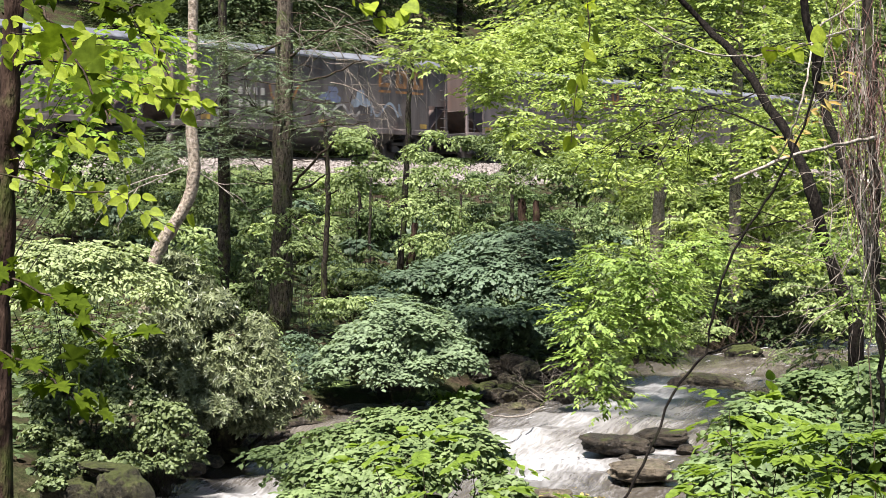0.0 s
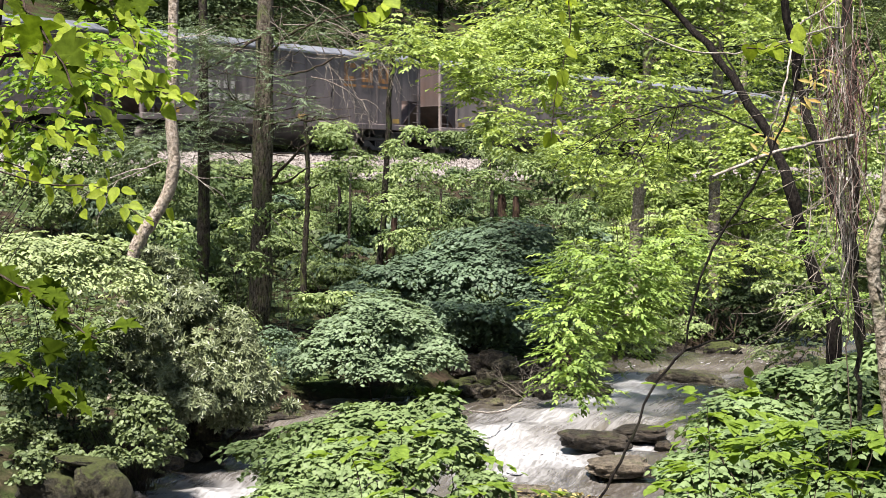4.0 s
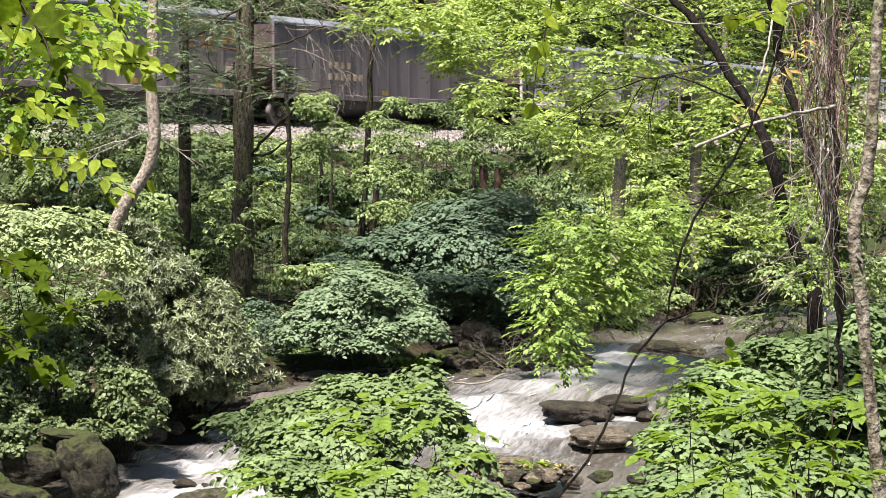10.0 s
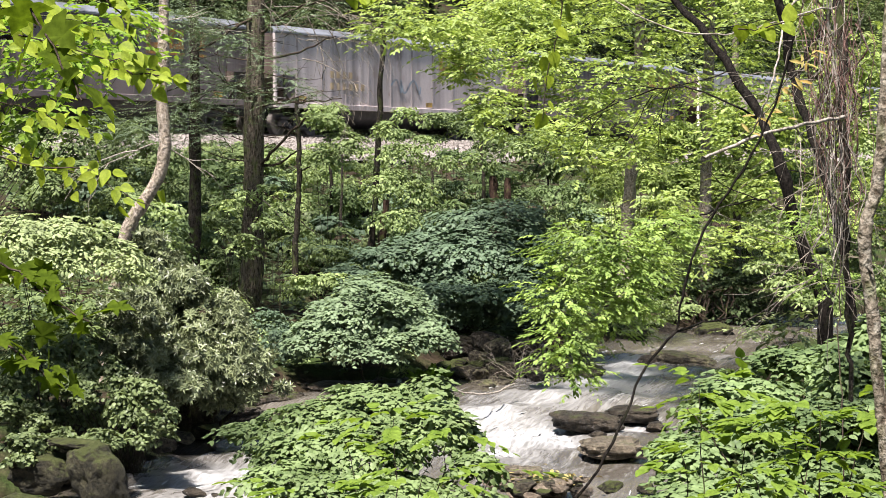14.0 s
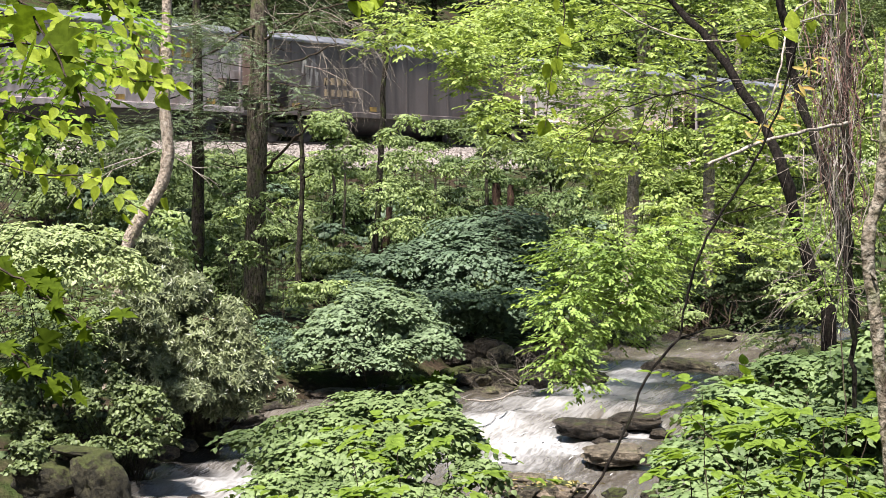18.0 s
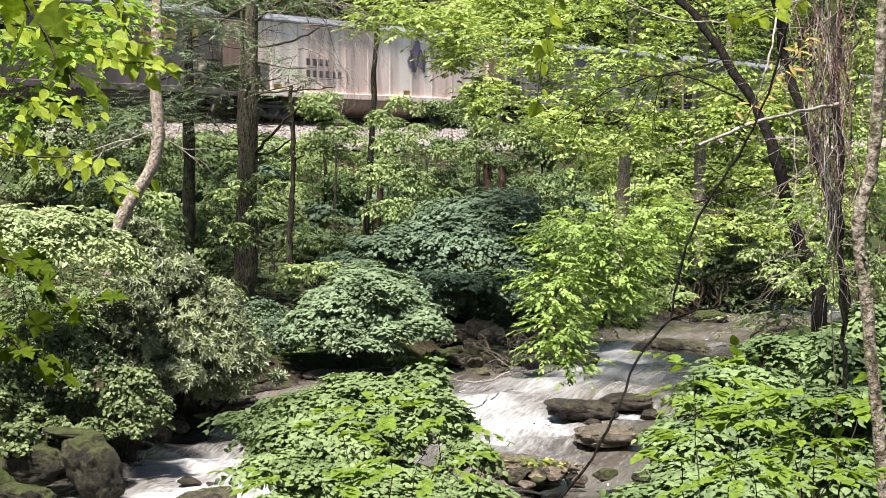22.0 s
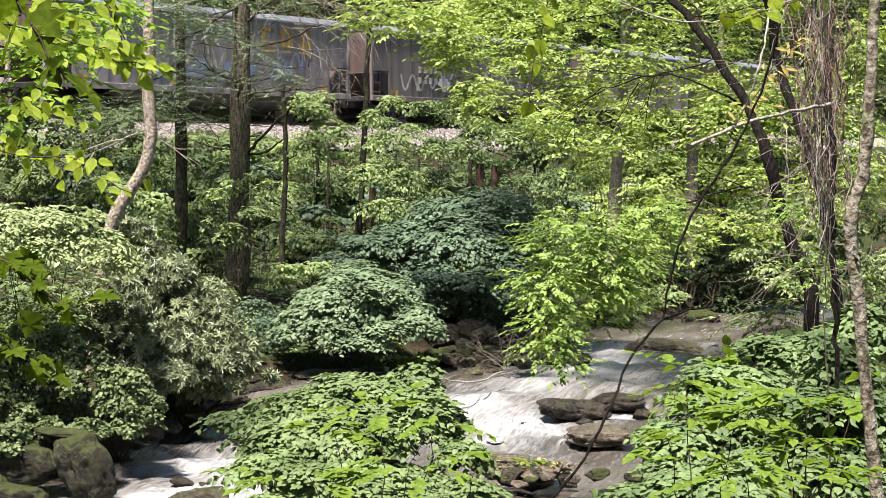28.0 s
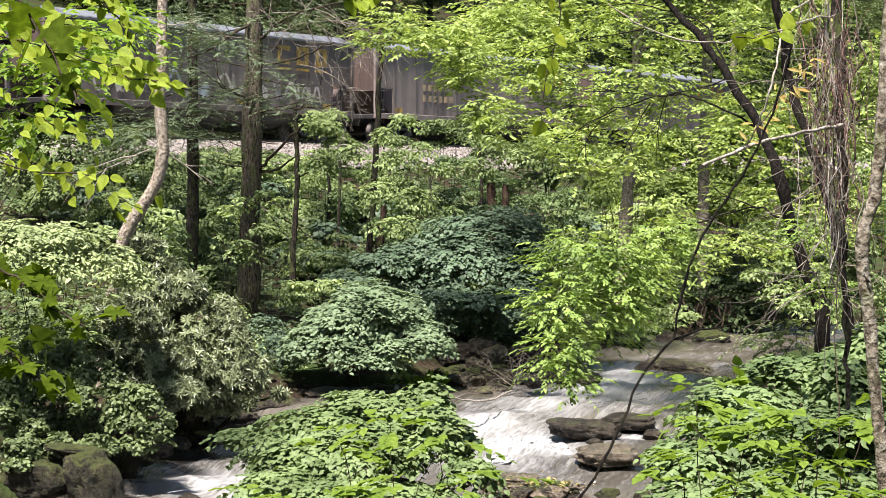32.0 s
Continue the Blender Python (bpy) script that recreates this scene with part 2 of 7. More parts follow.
def car_paint(name, base, rust=(0.16, 0.075, 0.04), rusty=0.4, grime=0.5):
    """Weathered freight-car paint: streaks that run down, rust blooms, grime."""
    m, t, bsdf, _ = material(name)
    streak = noise_at(t, 2.4, 6, (1.6, 1.6, 0.10))
    bloom = noise_at(t, 1.6, 8, (1, 1, 0.8), rough=0.65)
    fine = noise_at(t, 30, 5, (1, 1, 0.4))
    sheet = noise_at(t, 0.8, 3, (1.0, 1.0, 0.12))
    a = mixed(t, ramp(t, streak, [(0.35, (0, 0, 0)), (0.65, (1, 1, 1))]), tuple(c * (1 - 0.75 * grime) for c in base), tuple(min(1, c * 1.4) for c in base))
    b = mixed(t, ramp(t, bloom, [(0.66 - 0.25 * rusty, (0, 0, 0)), (0.80 - 0.15 * rusty, (0.85, 0.85, 0.85))]), a, rust)
    b = mixed(t, ramp(t, sheet, [(0.50, (0, 0, 0)), (0.62, (0.6, 0.6, 0.6))]), b, tuple(min(1, c * 1.9) for c in base))
    d = mixed(t, ramp(t, fine, [(0.4, (0, 0, 0)), (0.8, (0.35, 0.35, 0.35))]), b, tuple(c * 0.5 for c in base))
    t.links.new(d, bsdf.inputs["Base Color"])
    bsdf.inputs["Roughness"].default_value = 0.62
    bumped(t, bsdf, bloom, 0.15, 0.02)
    return m


UNDERFRAME = car_paint("underframe_black", (0.022, 0.020, 0.020), (0.05, 0.032, 0.024), 0.5)
END_RUST = car_paint("end_rust", (0.060, 0.042, 0.036), (0.075, 0.036, 0.022), 0.7)
STEEL = car_paint("wheel_steel", (0.06, 0.05, 0.045), (0.10, 0.06, 0.04), 0.5)
PANEL_GREY = car_paint("top_panel_grey", (0.08976, 0.09504, 0.1056), (0.07392, 0.05808, 0.0528), 0.3)


def faded(name, colour, other, wear=0.5):
    m, t, bsdf, _ = material(name)
    n = noise_at(t, 5, 7, (1, 1, 0.35))
    t.links.new(ramp(t, n, [(0.35, other), (0.35 + 0.3 * wear, colour)]), bsdf.inputs["Base Color"])
    bsdf.inputs["Roughness"].default_value = 0.7
    return m


ORANGE = faded("faded_orange_paint", (0.42, 0.185, 0.045), (0.099, 0.0594, 0.0396), 1.0)
DULL_MARK = faded("dull_marking_paint", (0.46, 0.34, 0.19), (0.1478, 0.1162, 0.09504), 1.0)
YELLOW = faded("faded_yellow_paint", (0.47, 0.30, 0.050), (0.132, 0.0858, 0.0396), 1.0)
TAN_MARK = faded("faded_dark_marking", (0.0594, 0.0528, 0.0528), (0.1848, 0.1452, 0.1254))
WHITE_MARK = faded("chalky_white_paint", (0.52, 0.48, 0.42), (0.169, 0.1584, 0.1584), 1.0)
BLUE_MARK = faded("faded_blue_spray", (0.1584, 0.2006, 0.3485), (0.1267, 0.1267, 0.1584), 1.0)
VIOLET_MARK = faded("faded_violet_spray", (0.1452, 0.1122, 0.198), (0.1848, 0.1452, 0.1716))
PALE_MARK = faded("pale_blue_spray", (0.2746, 0.3274, 0.3802), (0.1373, 0.1373, 0.1584), 1.0)
RAIL_STEEL = car_paint("rail_steel", (0.0792, 0.0594, 0.0495), (0.0924, 0.0462, 0.0264), 0.6)
TIE_WOOD = bark("tie_wood", (0.04, 0.032, 0.026), (0.12, 0.10, 0.085), mossy=0.0)

# ---------------------------------------------------------------- builders
def fast_mesh(name, verts, faces, mat, smooth=False):
    """A mesh from arrays: verts (n, 3), faces (m, 3 or 4)."""
    verts, faces = np.asarray(verts, np.float32), np.asarray(faces, np.int32)
    me = bpy.data.meshes.new(name)
    m, k = faces.shape
    me.vertices.add(len(verts))
    me.vertices.foreach_set("co", verts.ravel())
    me.loops.add(m * k)
    me.loops.foreach_set("vertex_index", faces.ravel())
    me.polygons.add(m)
    me.polygons.foreach_set("loop_start", np.arange(0, m * k, k, dtype=np.int32))
    me.polygons.foreach_set("use_smooth", np.full(m, smooth))
    me.update(calc_edges=True)
    me.materials.append(mat)
    return me


def part(name, mesh, parent, label="", at=None):
    """Links a mesh as one part under a thing or a part."""
    ob = new(name, mesh)
    ob.parent = parent
    if at is not None:
        ob.matrix_basis = at
    return tagged(ob, label)


def thing(name, label, category, group="", at=(0, 0, 0), kind=""):
    ob = new(name)
    ob.location = at
    ob.empty_display_size = 0.2
    return tagged(ob, label, category, group, kind)


def bm_mesh(name, bm, mat, smooth=False):
    me = bpy.data.meshes.new(name)
    bm.normal_update()
    bm.to_mesh(me)
    bm.free()
    me.materials.append(mat)
    for f in me.polygons:
        f.use_smooth = smooth
    return me


def box(bm, lo, hi, bevel=0.0):
    vs = [bm.verts.new((x, y, z)) for x in (lo[0], hi[0]) for y in (lo[1], hi[1]) for z in (lo[2], hi[2])]
    fs = [bm.faces.new([vs[i] for i in q]) for q in ((0, 1, 3, 2), (4, 6, 7, 5), (0, 4, 5, 1), (2, 3, 7, 6), (0, 2, 6, 4), (1, 5, 7, 3))]
    if bevel:
        bmesh.ops.bevel(bm, geom=list({e for f in fs for e in f.edges}), offset=bevel, segments=1, affect="EDGES")
    return bm


def box_mesh(name, lo, hi, mat, bevel=0.0):
    return bm_mesh(name, box(bmesh.new(), lo, hi, bevel), mat)


def tubes(paths, sides=6):
    """Round limbs: each path is a list of (x, y, z, radius). Returns verts and quads."""
    V, F, base = [], [], 0
    for path in paths:
        p = np.asarray(path, float)
        c, r = p[:, :3], p[:, 3]
        d = np.gradient(c, axis=0)
        d /= np.linalg.norm(d, axis=1, keepdims=True) + 1e-9
        a = np.zeros_like(c)
        a[0] = unit(np.cross(d[0], (1.0, 0, 0) if abs(d[0][2]) > 0.9 else (0, 0, 1.0)))
        for i in range(1, len(a)):
            a[i] = unit(a[i - 1] - d[i] * (a[i - 1] @ d[i]))
        b = np.cross(d, a)
        ang = np.arange(sides) * 2 * math.pi / sides
        ring = c[:, None] + r[:, None, None] * (np.cos(ang)[None, :, None] * a[:, None] + np.sin(ang)[None, :, None] * b[:, None])
        V.append(ring.reshape(-1, 3))
        i, j = np.meshgrid(np.arange(len(p) - 1), np.arange(sides), indexing="ij")
        q = np.stack([i * sides + j, i * sides + (j + 1) % sides, (i + 1) * sides + (j + 1) % sides, (i + 1) * sides + j], -1).reshape(-1, 4)
        F.append(q + base)
        base += len(p) * sides
    return np.concatenate(V), np.concatenate(F)


def smooth_path(points, n, rs=None, wobble=0.0):
    """Resamples (x, y, z, radius) points to n and roughens them."""
    p = np.asarray(points, float)
    u = np.linspace(0, len(p) - 1, n)
    i = np.clip(u.astype(int), 0, len(p) - 2)
    f = (u - i)[:, None]
    pm, pn = p[np.maximum(i - 1, 0)], p[np.minimum(i + 2, len(p) - 1)]
    a, b = p[i], p[i + 1]
    out = 0.5 * (2 * a + (b - pm) * f + (2 * pm - 5 * a + 4 * b - pn) * f**2 + (3 * a - pm - 3 * b + pn) * f**3)
    out[:, 3] = (a[:, 3:] * (1 - f) + b[:, 3:] * f)[:, 0]
    if rs is not None and wobble:
        out[1:-1, :3] += rs.normal(0, wobble, (n - 2, 3))
        out[:, 3] *= rs.uniform(0.88, 1.12, n)
    return out


# leaf shapes: along +y, upper side +z, one unit long
def outline(half):
    """Leaf from a half outline [(x, y, z)...] between base and tip, folded on its midrib."""
    n = len(half)
    v = [(0, 0, 0)] + [(-x, y, z) for x, y, z in half] + [(0, 1, -0.12)] + [(x, y, z) for x, y, z in half[::-1]] + [(0, 0.5, -0.03)]
    c = len(v) - 1
    return np.array(v, float), np.array([(c, (i + 1) % (2 * n + 2), i) for i in range(2 * n + 2)])


def domed(half):
    """Leaf with a raised middle and drooping rim and tip."""
    n = len(half)
    v = [(0, 0, -0.02)] + [(-x, y, -0.28 * x - 0.05 * y) for x, y in half] + [(0, 1, -0.20)] + [(x, y, -0.28 * x - 0.05 * y) for x, y in half[::-1]] + [(0, 0.42, 0.035)]
    c = len(v) - 1
    return np.array(v, float), np.array([(c, (i + 1) % (2 * n + 2), i) for i in range(2 * n + 2)])


OVAL = outline([(0.20, 0.22, 0.04), (0.25, 0.55, 0.05), (0.12, 0.85, -0.03)])
HEART_FINE = outline([(0.16, -0.05, 0.03), (0.34, 0.03, 0.05), (0.43, 0.20, 0.06), (0.43, 0.36, 0.06), (0.36, 0.55, 0.04), (0.25, 0.73, 0.0), (0.11, 0.89, -0.05)])
OVATE_FINE = outline([(0.14, 0.02, 0.03), (0.26, 0.12, 0.05), (0.32, 0.28, 0.06), (0.31, 0.45, 0.05), (0.24, 0.64, 0.02), (0.13, 0.83, -0.03)])
HEART_CUP = domed([(0.26, -0.02), (0.42, 0.14), (0.44, 0.34), (0.34, 0.60), (0.15, 0.85)])
OVAL_CUP = domed([(0.20, 0.14), (0.28, 0.42), (0.20, 0.74)])
LONG = outline([(0.09, 0.25, 0.03), (0.13, 0.6, 0.03), (0.07, 0.88, -0.04)])
MAPLE = outline([(0.14, -0.05, 0.03), (0.30, 0.00, 0.05), (0.52, 0.02, 0.02), (0.46, 0.14, 0.05), (0.30, 0.26, 0.04), (0.44, 0.40, 0.03), (0.62, 0.60, -0.03), (0.42, 0.56, 0.02), (0.20, 0.50, 0.04), (0.25, 0.70, 0.0), (0.12, 0.82, -0.03)])
SMALL = (np.array([(0, 0, 0), (-0.27, 0.42, 0.06), (0, 1, -0.1), (0.27, 0.42, 0.06)], float), np.array([(0, 2, 1), (0, 3, 2)]))
SPRIG = (np.array([(0, 0, 0), (-0.12, 0.4, 0.0), (0, 1, -0.1), (0.12, 0.4, 0.0)], float), np.array([(0, 2, 1), (0, 3, 2)]))


def unit(v):
    return v / (np.linalg.norm(v, axis=-1, keepdims=True) + 1e-9)


def leaves(shape, pos, along, normal, size):
    """All leaves of a crown as one set of arrays."""
    V, F = shape
    y = unit(along)
    x = unit(np.cross(y, normal))
    z = np.cross(x, y)
    w = size[:, None, None]
    out = pos[:, None] + w * (V[None, :, 0:1] * x[:, None] + V[None, :, 1:2] * y[:, None] + V[None, :, 2:3] * z[:, None])
    faces = F[None] + (np.arange(len(pos)) * len(V))[:, None, None]
    return out.reshape(-1, 3), faces.reshape(-1, 3)


def sprays(rs, base, out, length, per, size, droop=0.3, lean=0.35, jitter=0.35):
    """Flat twigs of leaves: base (n, 3), out (n, 3), length (n). Leaves stand in two rows along each twig."""
    n = len(base)
    u = (np.arange(per)[None] + rs.uniform(0.1, 0.9, (n, per))) / per
    h = unit(out * [1, 1, 0.25] + rs.normal(0, 0.25, (n, 3)) * [1, 1, 0.4])
    side = unit(np.cross(h, [0, 0, 1.0]))
    pos = base[:, None] + h[:, None] * (u * length[:, None])[..., None]
    pos[..., 2] -= droop * u**2 * length[:, None]
    sgn = np.where(np.arange(per) % 2, 1.0, -1.0)[None, :, None]
    along = h[:, None] * (0.45 + 0.75 * u[..., None]) + side[:, None] * sgn * (1.0 - 0.75 * u[..., None]) + rs.normal(0, 0.18, (n, per, 3))
    along[..., 2] -= droop * 0.9 + 0.08
    normal = np.array([0, 0, 1.0]) + lean * h[:, None] + rs.normal(0, jitter, (n, per, 3))
    s = size * rs.uniform(0.6, 1.2, (n, per))
    return pos.reshape(-1, 3), along.reshape(-1, 3), normal.reshape(-1, 3), s.ravel()


def lobe_points(rs, n, lobe, shell=0.35):
    """Points in one lumpy lobe (x, y, z, rx, ry, rz), most of them near its skin, and their outward way."""
    c, r = np.array(lobe[:3]), np.array(lobe[3:])
    d = unit(rs.normal(0, 1, (n, 3)))
    k = rs.uniform(0, 6.28, 6)
    lump = 1 + 0.16 * np.sin(4 * d[:, 0] + k[0]) + 0.14 * np.sin(5 * d[:, 2] + k[1]) + 0.14 * np.sin(5 * d[:, 1] + 3 * d[:, 2] + k[2]) + 0.1 * np.sin(9 * d[:, 0] - 7 * d[:, 2] + k[3])
    rad = (shell + (1 - shell) * rs.uniform(0, 1, n) ** 0.5) * lump
    return c + d * r * rad[:, None], unit(d * [1, 1, 0.5])


def tiers_of(rs, p, lobe, tier):
    """Gathers the points of a lobe in flat storeys that dip towards the rim."""
    az = np.arctan2(p[:, 1] - lobe[1], p[:, 0] - lobe[0])
    rim = ((p[:, 0] - lobe[0]) / lobe[3]) ** 2 + ((p[:, 1] - lobe[1]) / lobe[4]) ** 2
    k = rs.uniform(0, 6.28, 3)
    dip = tier * (0.7 * np.sin(2 * az + k[0]) + 0.5 * np.sin(5 * az + k[1]) - 0.5 * np.minimum(rim, 1.3) + 0.4 * np.sin(3.0 * p[:, 0] / lobe[3] + k[2]))
    p = p.copy()
    p[:, 2] = np.round((p[:, 2] - dip) / tier) * tier + dip + rs.normal(0, 0.10 * tier, len(p))
    return p


def crown_mesh(name, rs, lobes, shape, mat, size, density=4.0, per=7, droop=0.15, lean=0.2, jitter=0.25, shell=0.35, twig=3.2, tier=0.0):
    """Leaf crown from lobes; density: leaf area over the lobes' outline area."""
    parts = []
    for lobe in lobes:
        area = math.pi * lobe[3] * lobe[5]
        n = max(3, int(density * area / (0.32 * size * size) / per))
        p, d = lobe_points(rs, n, lobe, shell)
        if tier:
            p = tiers_of(rs, p, lobe, tier)
        parts.append(sprays(rs, p, d, rs.uniform(0.7, 1.3, n) * size * twig, per, size, droop, lean, jitter))
    pos, along, normal, s = (np.concatenate(q) for q in zip(*parts))
    return fast_mesh(name, *leaves(shape, pos, along, normal, s), mat)


def shingled(name, rs, lobes, shape, mat, size, cover=1.6, lean=0.45, droop=0.25, jitter=0.13, low=-0.35, swirl=0.5, fan=0):
    """Broad leaves that overlap like shingles on the outer skin of the lobes, with a thinner layer below."""
    parts = []
    for lobe in lobes:
        c, r = np.array(lobe[:3]), np.array(lobe[3:])
        p16 = (((r[0] * r[1]) ** 1.6 + (r[0] * r[2]) ** 1.6 + (r[1] * r[2]) ** 1.6) / 3) ** (1 / 1.6)
        n = max(6, int(cover * 2.0 * math.pi * p16 * (1 - low) / (0.42 * size * size)))
        d = unit(rs.normal(0, 1, (n, 3)))
        d[:, 2] = np.where(d[:, 2] < low, -d[:, 2], d[:, 2])
        k = rs.uniform(0, 6.28, 4)
        lump = 1 + 0.13 * np.sin(4 * d[:, 0] + k[0]) + 0.11 * np.sin(5 * d[:, 2] + 3 * d[:, 0] + k[1]) + 0.10 * np.sin(6 * d[:, 1] + k[2]) + 0.07 * np.sin(11 * d[:, 0] + 7 * d[:, 1] + k[3])
        p = c + d * r * (lump * (1.0 - 0.42 * rs.uniform(0, 1, n) ** 2.2))[:, None]
        skin = unit(d / r)
        out = unit(d * [1, 1, 0] + 1e-4)
        if fan:
            c0 = np.arange(n) // fan
            p, skin, out, d = p[c0], skin[c0], out[c0], d[c0]
            a, far = rs.uniform(0, 6.28, n), size * fan**0.5 * 0.55 * rs.uniform(0.15, 1.0, n) ** 0.6
            ray = np.stack([np.cos(a), np.sin(a), 0 * a], -1)
            fall = np.clip((skin * ray).sum(1) / np.maximum(skin[:, 2], 0.45), -1, 1)
            p = p + ray * far[:, None]
            p[:, 2] -= far * (0.55 * fall + 0.22) + rs.normal(0, 0.05 * size, n)
            out = unit(out + 0.8 * ray)
        flat = np.clip(skin[:, 2:3], 0, 1)
        along = out * (0.45 + 0.75 * flat) + rs.normal(0, swirl, (n, 3)) * [1, 1, 0.15]
        along[:, 2] -= droop + 0.55 * (1 - flat[:, 0])
        normal = np.array([0, 0, 1.0]) * (1 - lean) + skin * lean + rs.normal(0, jitter, (n, 3))
        s = size * rs.uniform(0.55, 1.15, n)
        parts.append((p - unit(along) * s[:, None] * 0.5, along, normal, s))
    pos, along, normal, s = (np.concatenate(q) for q in zip(*parts))
    return fast_mesh(name, *leaves(shape, pos, along, normal, s), mat, True)


# ---------------------------------------------------------------- the lie of the land
# creek: centre line (x, y, half width), from upstream to downstream
CREEK = np.array([(70, 44, 2.2), (40, 41, 2.0), (20, 42.0, 1.9), (12, 41.6, 2.0), (8.4, 40.4, 2.1), (5.9, 37.4, 2.0), (4.3, 34.0, 1.9), (2.3, 29.9, 2.8), (0.3, 26.6, 4.1), (-0.4, 23.6, 4.7),
                  (-0.8, 20.6, 4.4), (-4.8, 16.6, 3.5), (-11, 13, 3.0), (-22, 5, 3.0), (-45, -10, 3.2)], float)
TRACK_DIR = unit(np.array([0.7138, 1.0]))
TRACK_SIDE = np.array([TRACK_DIR[1], -TRACK_DIR[0]])       # towards the creek
RAIL_Z = 5.24
TRACK_AT = np.array([-3.85, 62.2]) - 1.5 * TRACK_SIDE      # middle of the track


def creek_near(x, y):
    """Distance from the bank line (under 0 in the channel), side (+1 towards the railway) and distance along."""
    x, y = np.asarray(x, float), np.asarray(y, float)
    best, side, along, run = np.full(x.shape, 1e9), np.ones(x.shape), np.zeros(x.shape), 0.0
    for (ax, ay, aw), (bx, by, bw) in zip(CREEK[:-1], CREEK[1:]):
        L = math.hypot(bx - ax, by - ay)
        ux, uy = (bx - ax) / L, (by - ay) / L
        t = np.clip((x - ax) * ux + (y - ay) * uy, 0, L)
        d = np.hypot(x - ax - t * ux, y - ay - t * uy) - (aw + (bw - aw) * t / L)
        s = np.where((x - ax) * uy - (y - ay) * ux > 0, 1.0, -1.0)
        w = d < best
        best, side, along = np.where(w, d, best), np.where(w, s, side), np.where(w, run + t, along)
        run += L
    return best, side, along


def track_off(x, y):
    """Distance from the middle of the track, positive towards the creek."""
    return (x - TRACK_AT[0]) * TRACK_SIDE[0] + (y - TRACK_AT[1]) * TRACK_SIDE[1]


def ground_z(x, y):
    x, y = np.asarray(x, float), np.asarray(y, float)
    d, side, along = creek_near(x, y)
    off = track_off(x, y)
    dt = np.clip(off - 3.4, 0, None)
    dd = np.clip(d, 0, None)
    s = dd / (dd + dt + 1e-6)
    far = 0.25 + 0.25 * np.clip(dd / 0.6, 0, 1) + 4.15 * s**2.0
    behind = np.clip(-off - 4.5, 0, None)
    far = np.where(off < 3.4, 4.65 + 0.42 * behind, far)
    q = np.clip(dd / 11.0, 0, 1)
    near = 0.2 + 0.2 * np.clip(dd / 0.5, 0, 1) + 2.0 * q * q * (3 - 2 * q)
    z = np.where(side > 0, far, near)
    z = np.where(d < 0, 0.25 - 0.75 * np.clip(-d / 0.9, 0, 1), z)
    rough = 0.10 * np.sin(1.7 * x + 0.6 * y) * np.sin(1.3 * y - 0.8 * x) + 0.05 * np.sin(4.1 * x + 2 * y) * np.sin(3.7 * y)
    return z + rough * np.clip(dd / 0.8, 0, 1) * np.where(np.abs(off) < 4, 0.1, 1.0)


def gz(x, y):
    return float(ground_z(np.array([x]), np.array([y]))[0])


def grid_mesh(name, xs, ys, height, mat):
    X, Y = np.meshgrid(xs, ys)
    V = np.stack([X, Y, height(X, Y)], -1).reshape(-1, 3)
    i, j = np.meshgrid(np.arange(len(ys) - 1), np.arange(len(xs) - 1), indexing="ij")
    n = len(xs)
    F = np.stack([i * n + j, i * n + j + 1, (i + 1) * n + j + 1, (i + 1) * n + j], -1).reshape(-1, 4)
    return fast_mesh(name, V, F, mat, True)


_far = np.array([75, 95, 130, 180, 260, 400, 700])
_xs = np.concatenate([-_far[::-1], np.arange(-60, -14, 2.0), np.arange(-14, 18, 0.4), np.arange(18, 62, 2.0), _far])
_ys = np.concatenate([-_far[::-1], np.arange(-60, 8, 3.0), np.arange(8, 50, 0.4), np.arange(50, 80, 0.8), np.arange(80, 140, 3.0), [160, 200, 280, 420, 700]])
tagged(new("ground", grid_mesh("ground", _xs, _ys, ground_z, GROUND)), "dark forest floor with leaf litter sloping up from the creek", "ground", kind="structure")


# ---------------------------------------------------------------- water
# the last entry paints a pale reflection on the water, as faint foam
RAPIDS = [(0.7, 27.0, 0.9, 0.8, 0.55), (1.1, 25.6, 1.2, 1.2, 0.60), (1.8, 24.9, 0.5, 0.9, 0.55), (0.7, 24.2, 1.2, 0.8, 0.40), (3.0, 26.4, 0.7, 0.25, 0.60), (3.1, 31.0, 1.6, 0.8, 0.62), (3.7, 33.0, 1.2, 0.5, 0.50), (1.7, 28.4, 1.0, 1.1, 0.36), (5.5, 33.6, 0.5, 0.25, 0.26),
          (4.7, 33.2, 0.6, 0.3, 0.26), (2.5, 29.4, 2.2, 1.5, 0.30), (-3.0, 22.5, 1.4, 1.2, 0.46), (-3.3, 20.0, 2.8, 1.1, 0.60), (-2.2, 21.6, 1.6, 0.8, 0.40), (-5.0, 18.4, 2.2, 1.0, 0.45), (1.2, 22.4, 1.4, 0.7, 0.18)]


def water_z(x, y, d, along):
    fall = -0.018 * (along - 78)
    drop = 0.12 * np.tanh((y - 27.4 + 0.25 * np.sin(2.1 * x)) * 2.0)
    wave = 0.035 * np.sin(3.1 * along + 1.3 * np.sin(2.0 * d)) + 0.03 * np.sin(5.3 * x - 3.1 * y) * np.sin(2.2 * y + 4.0 * x)
    return 0.02 + np.clip(fall, -0.5, 0.6) * 0.4 + drop * np.where((y > 20) & (y < 40), 1.0, 0.6) + wave


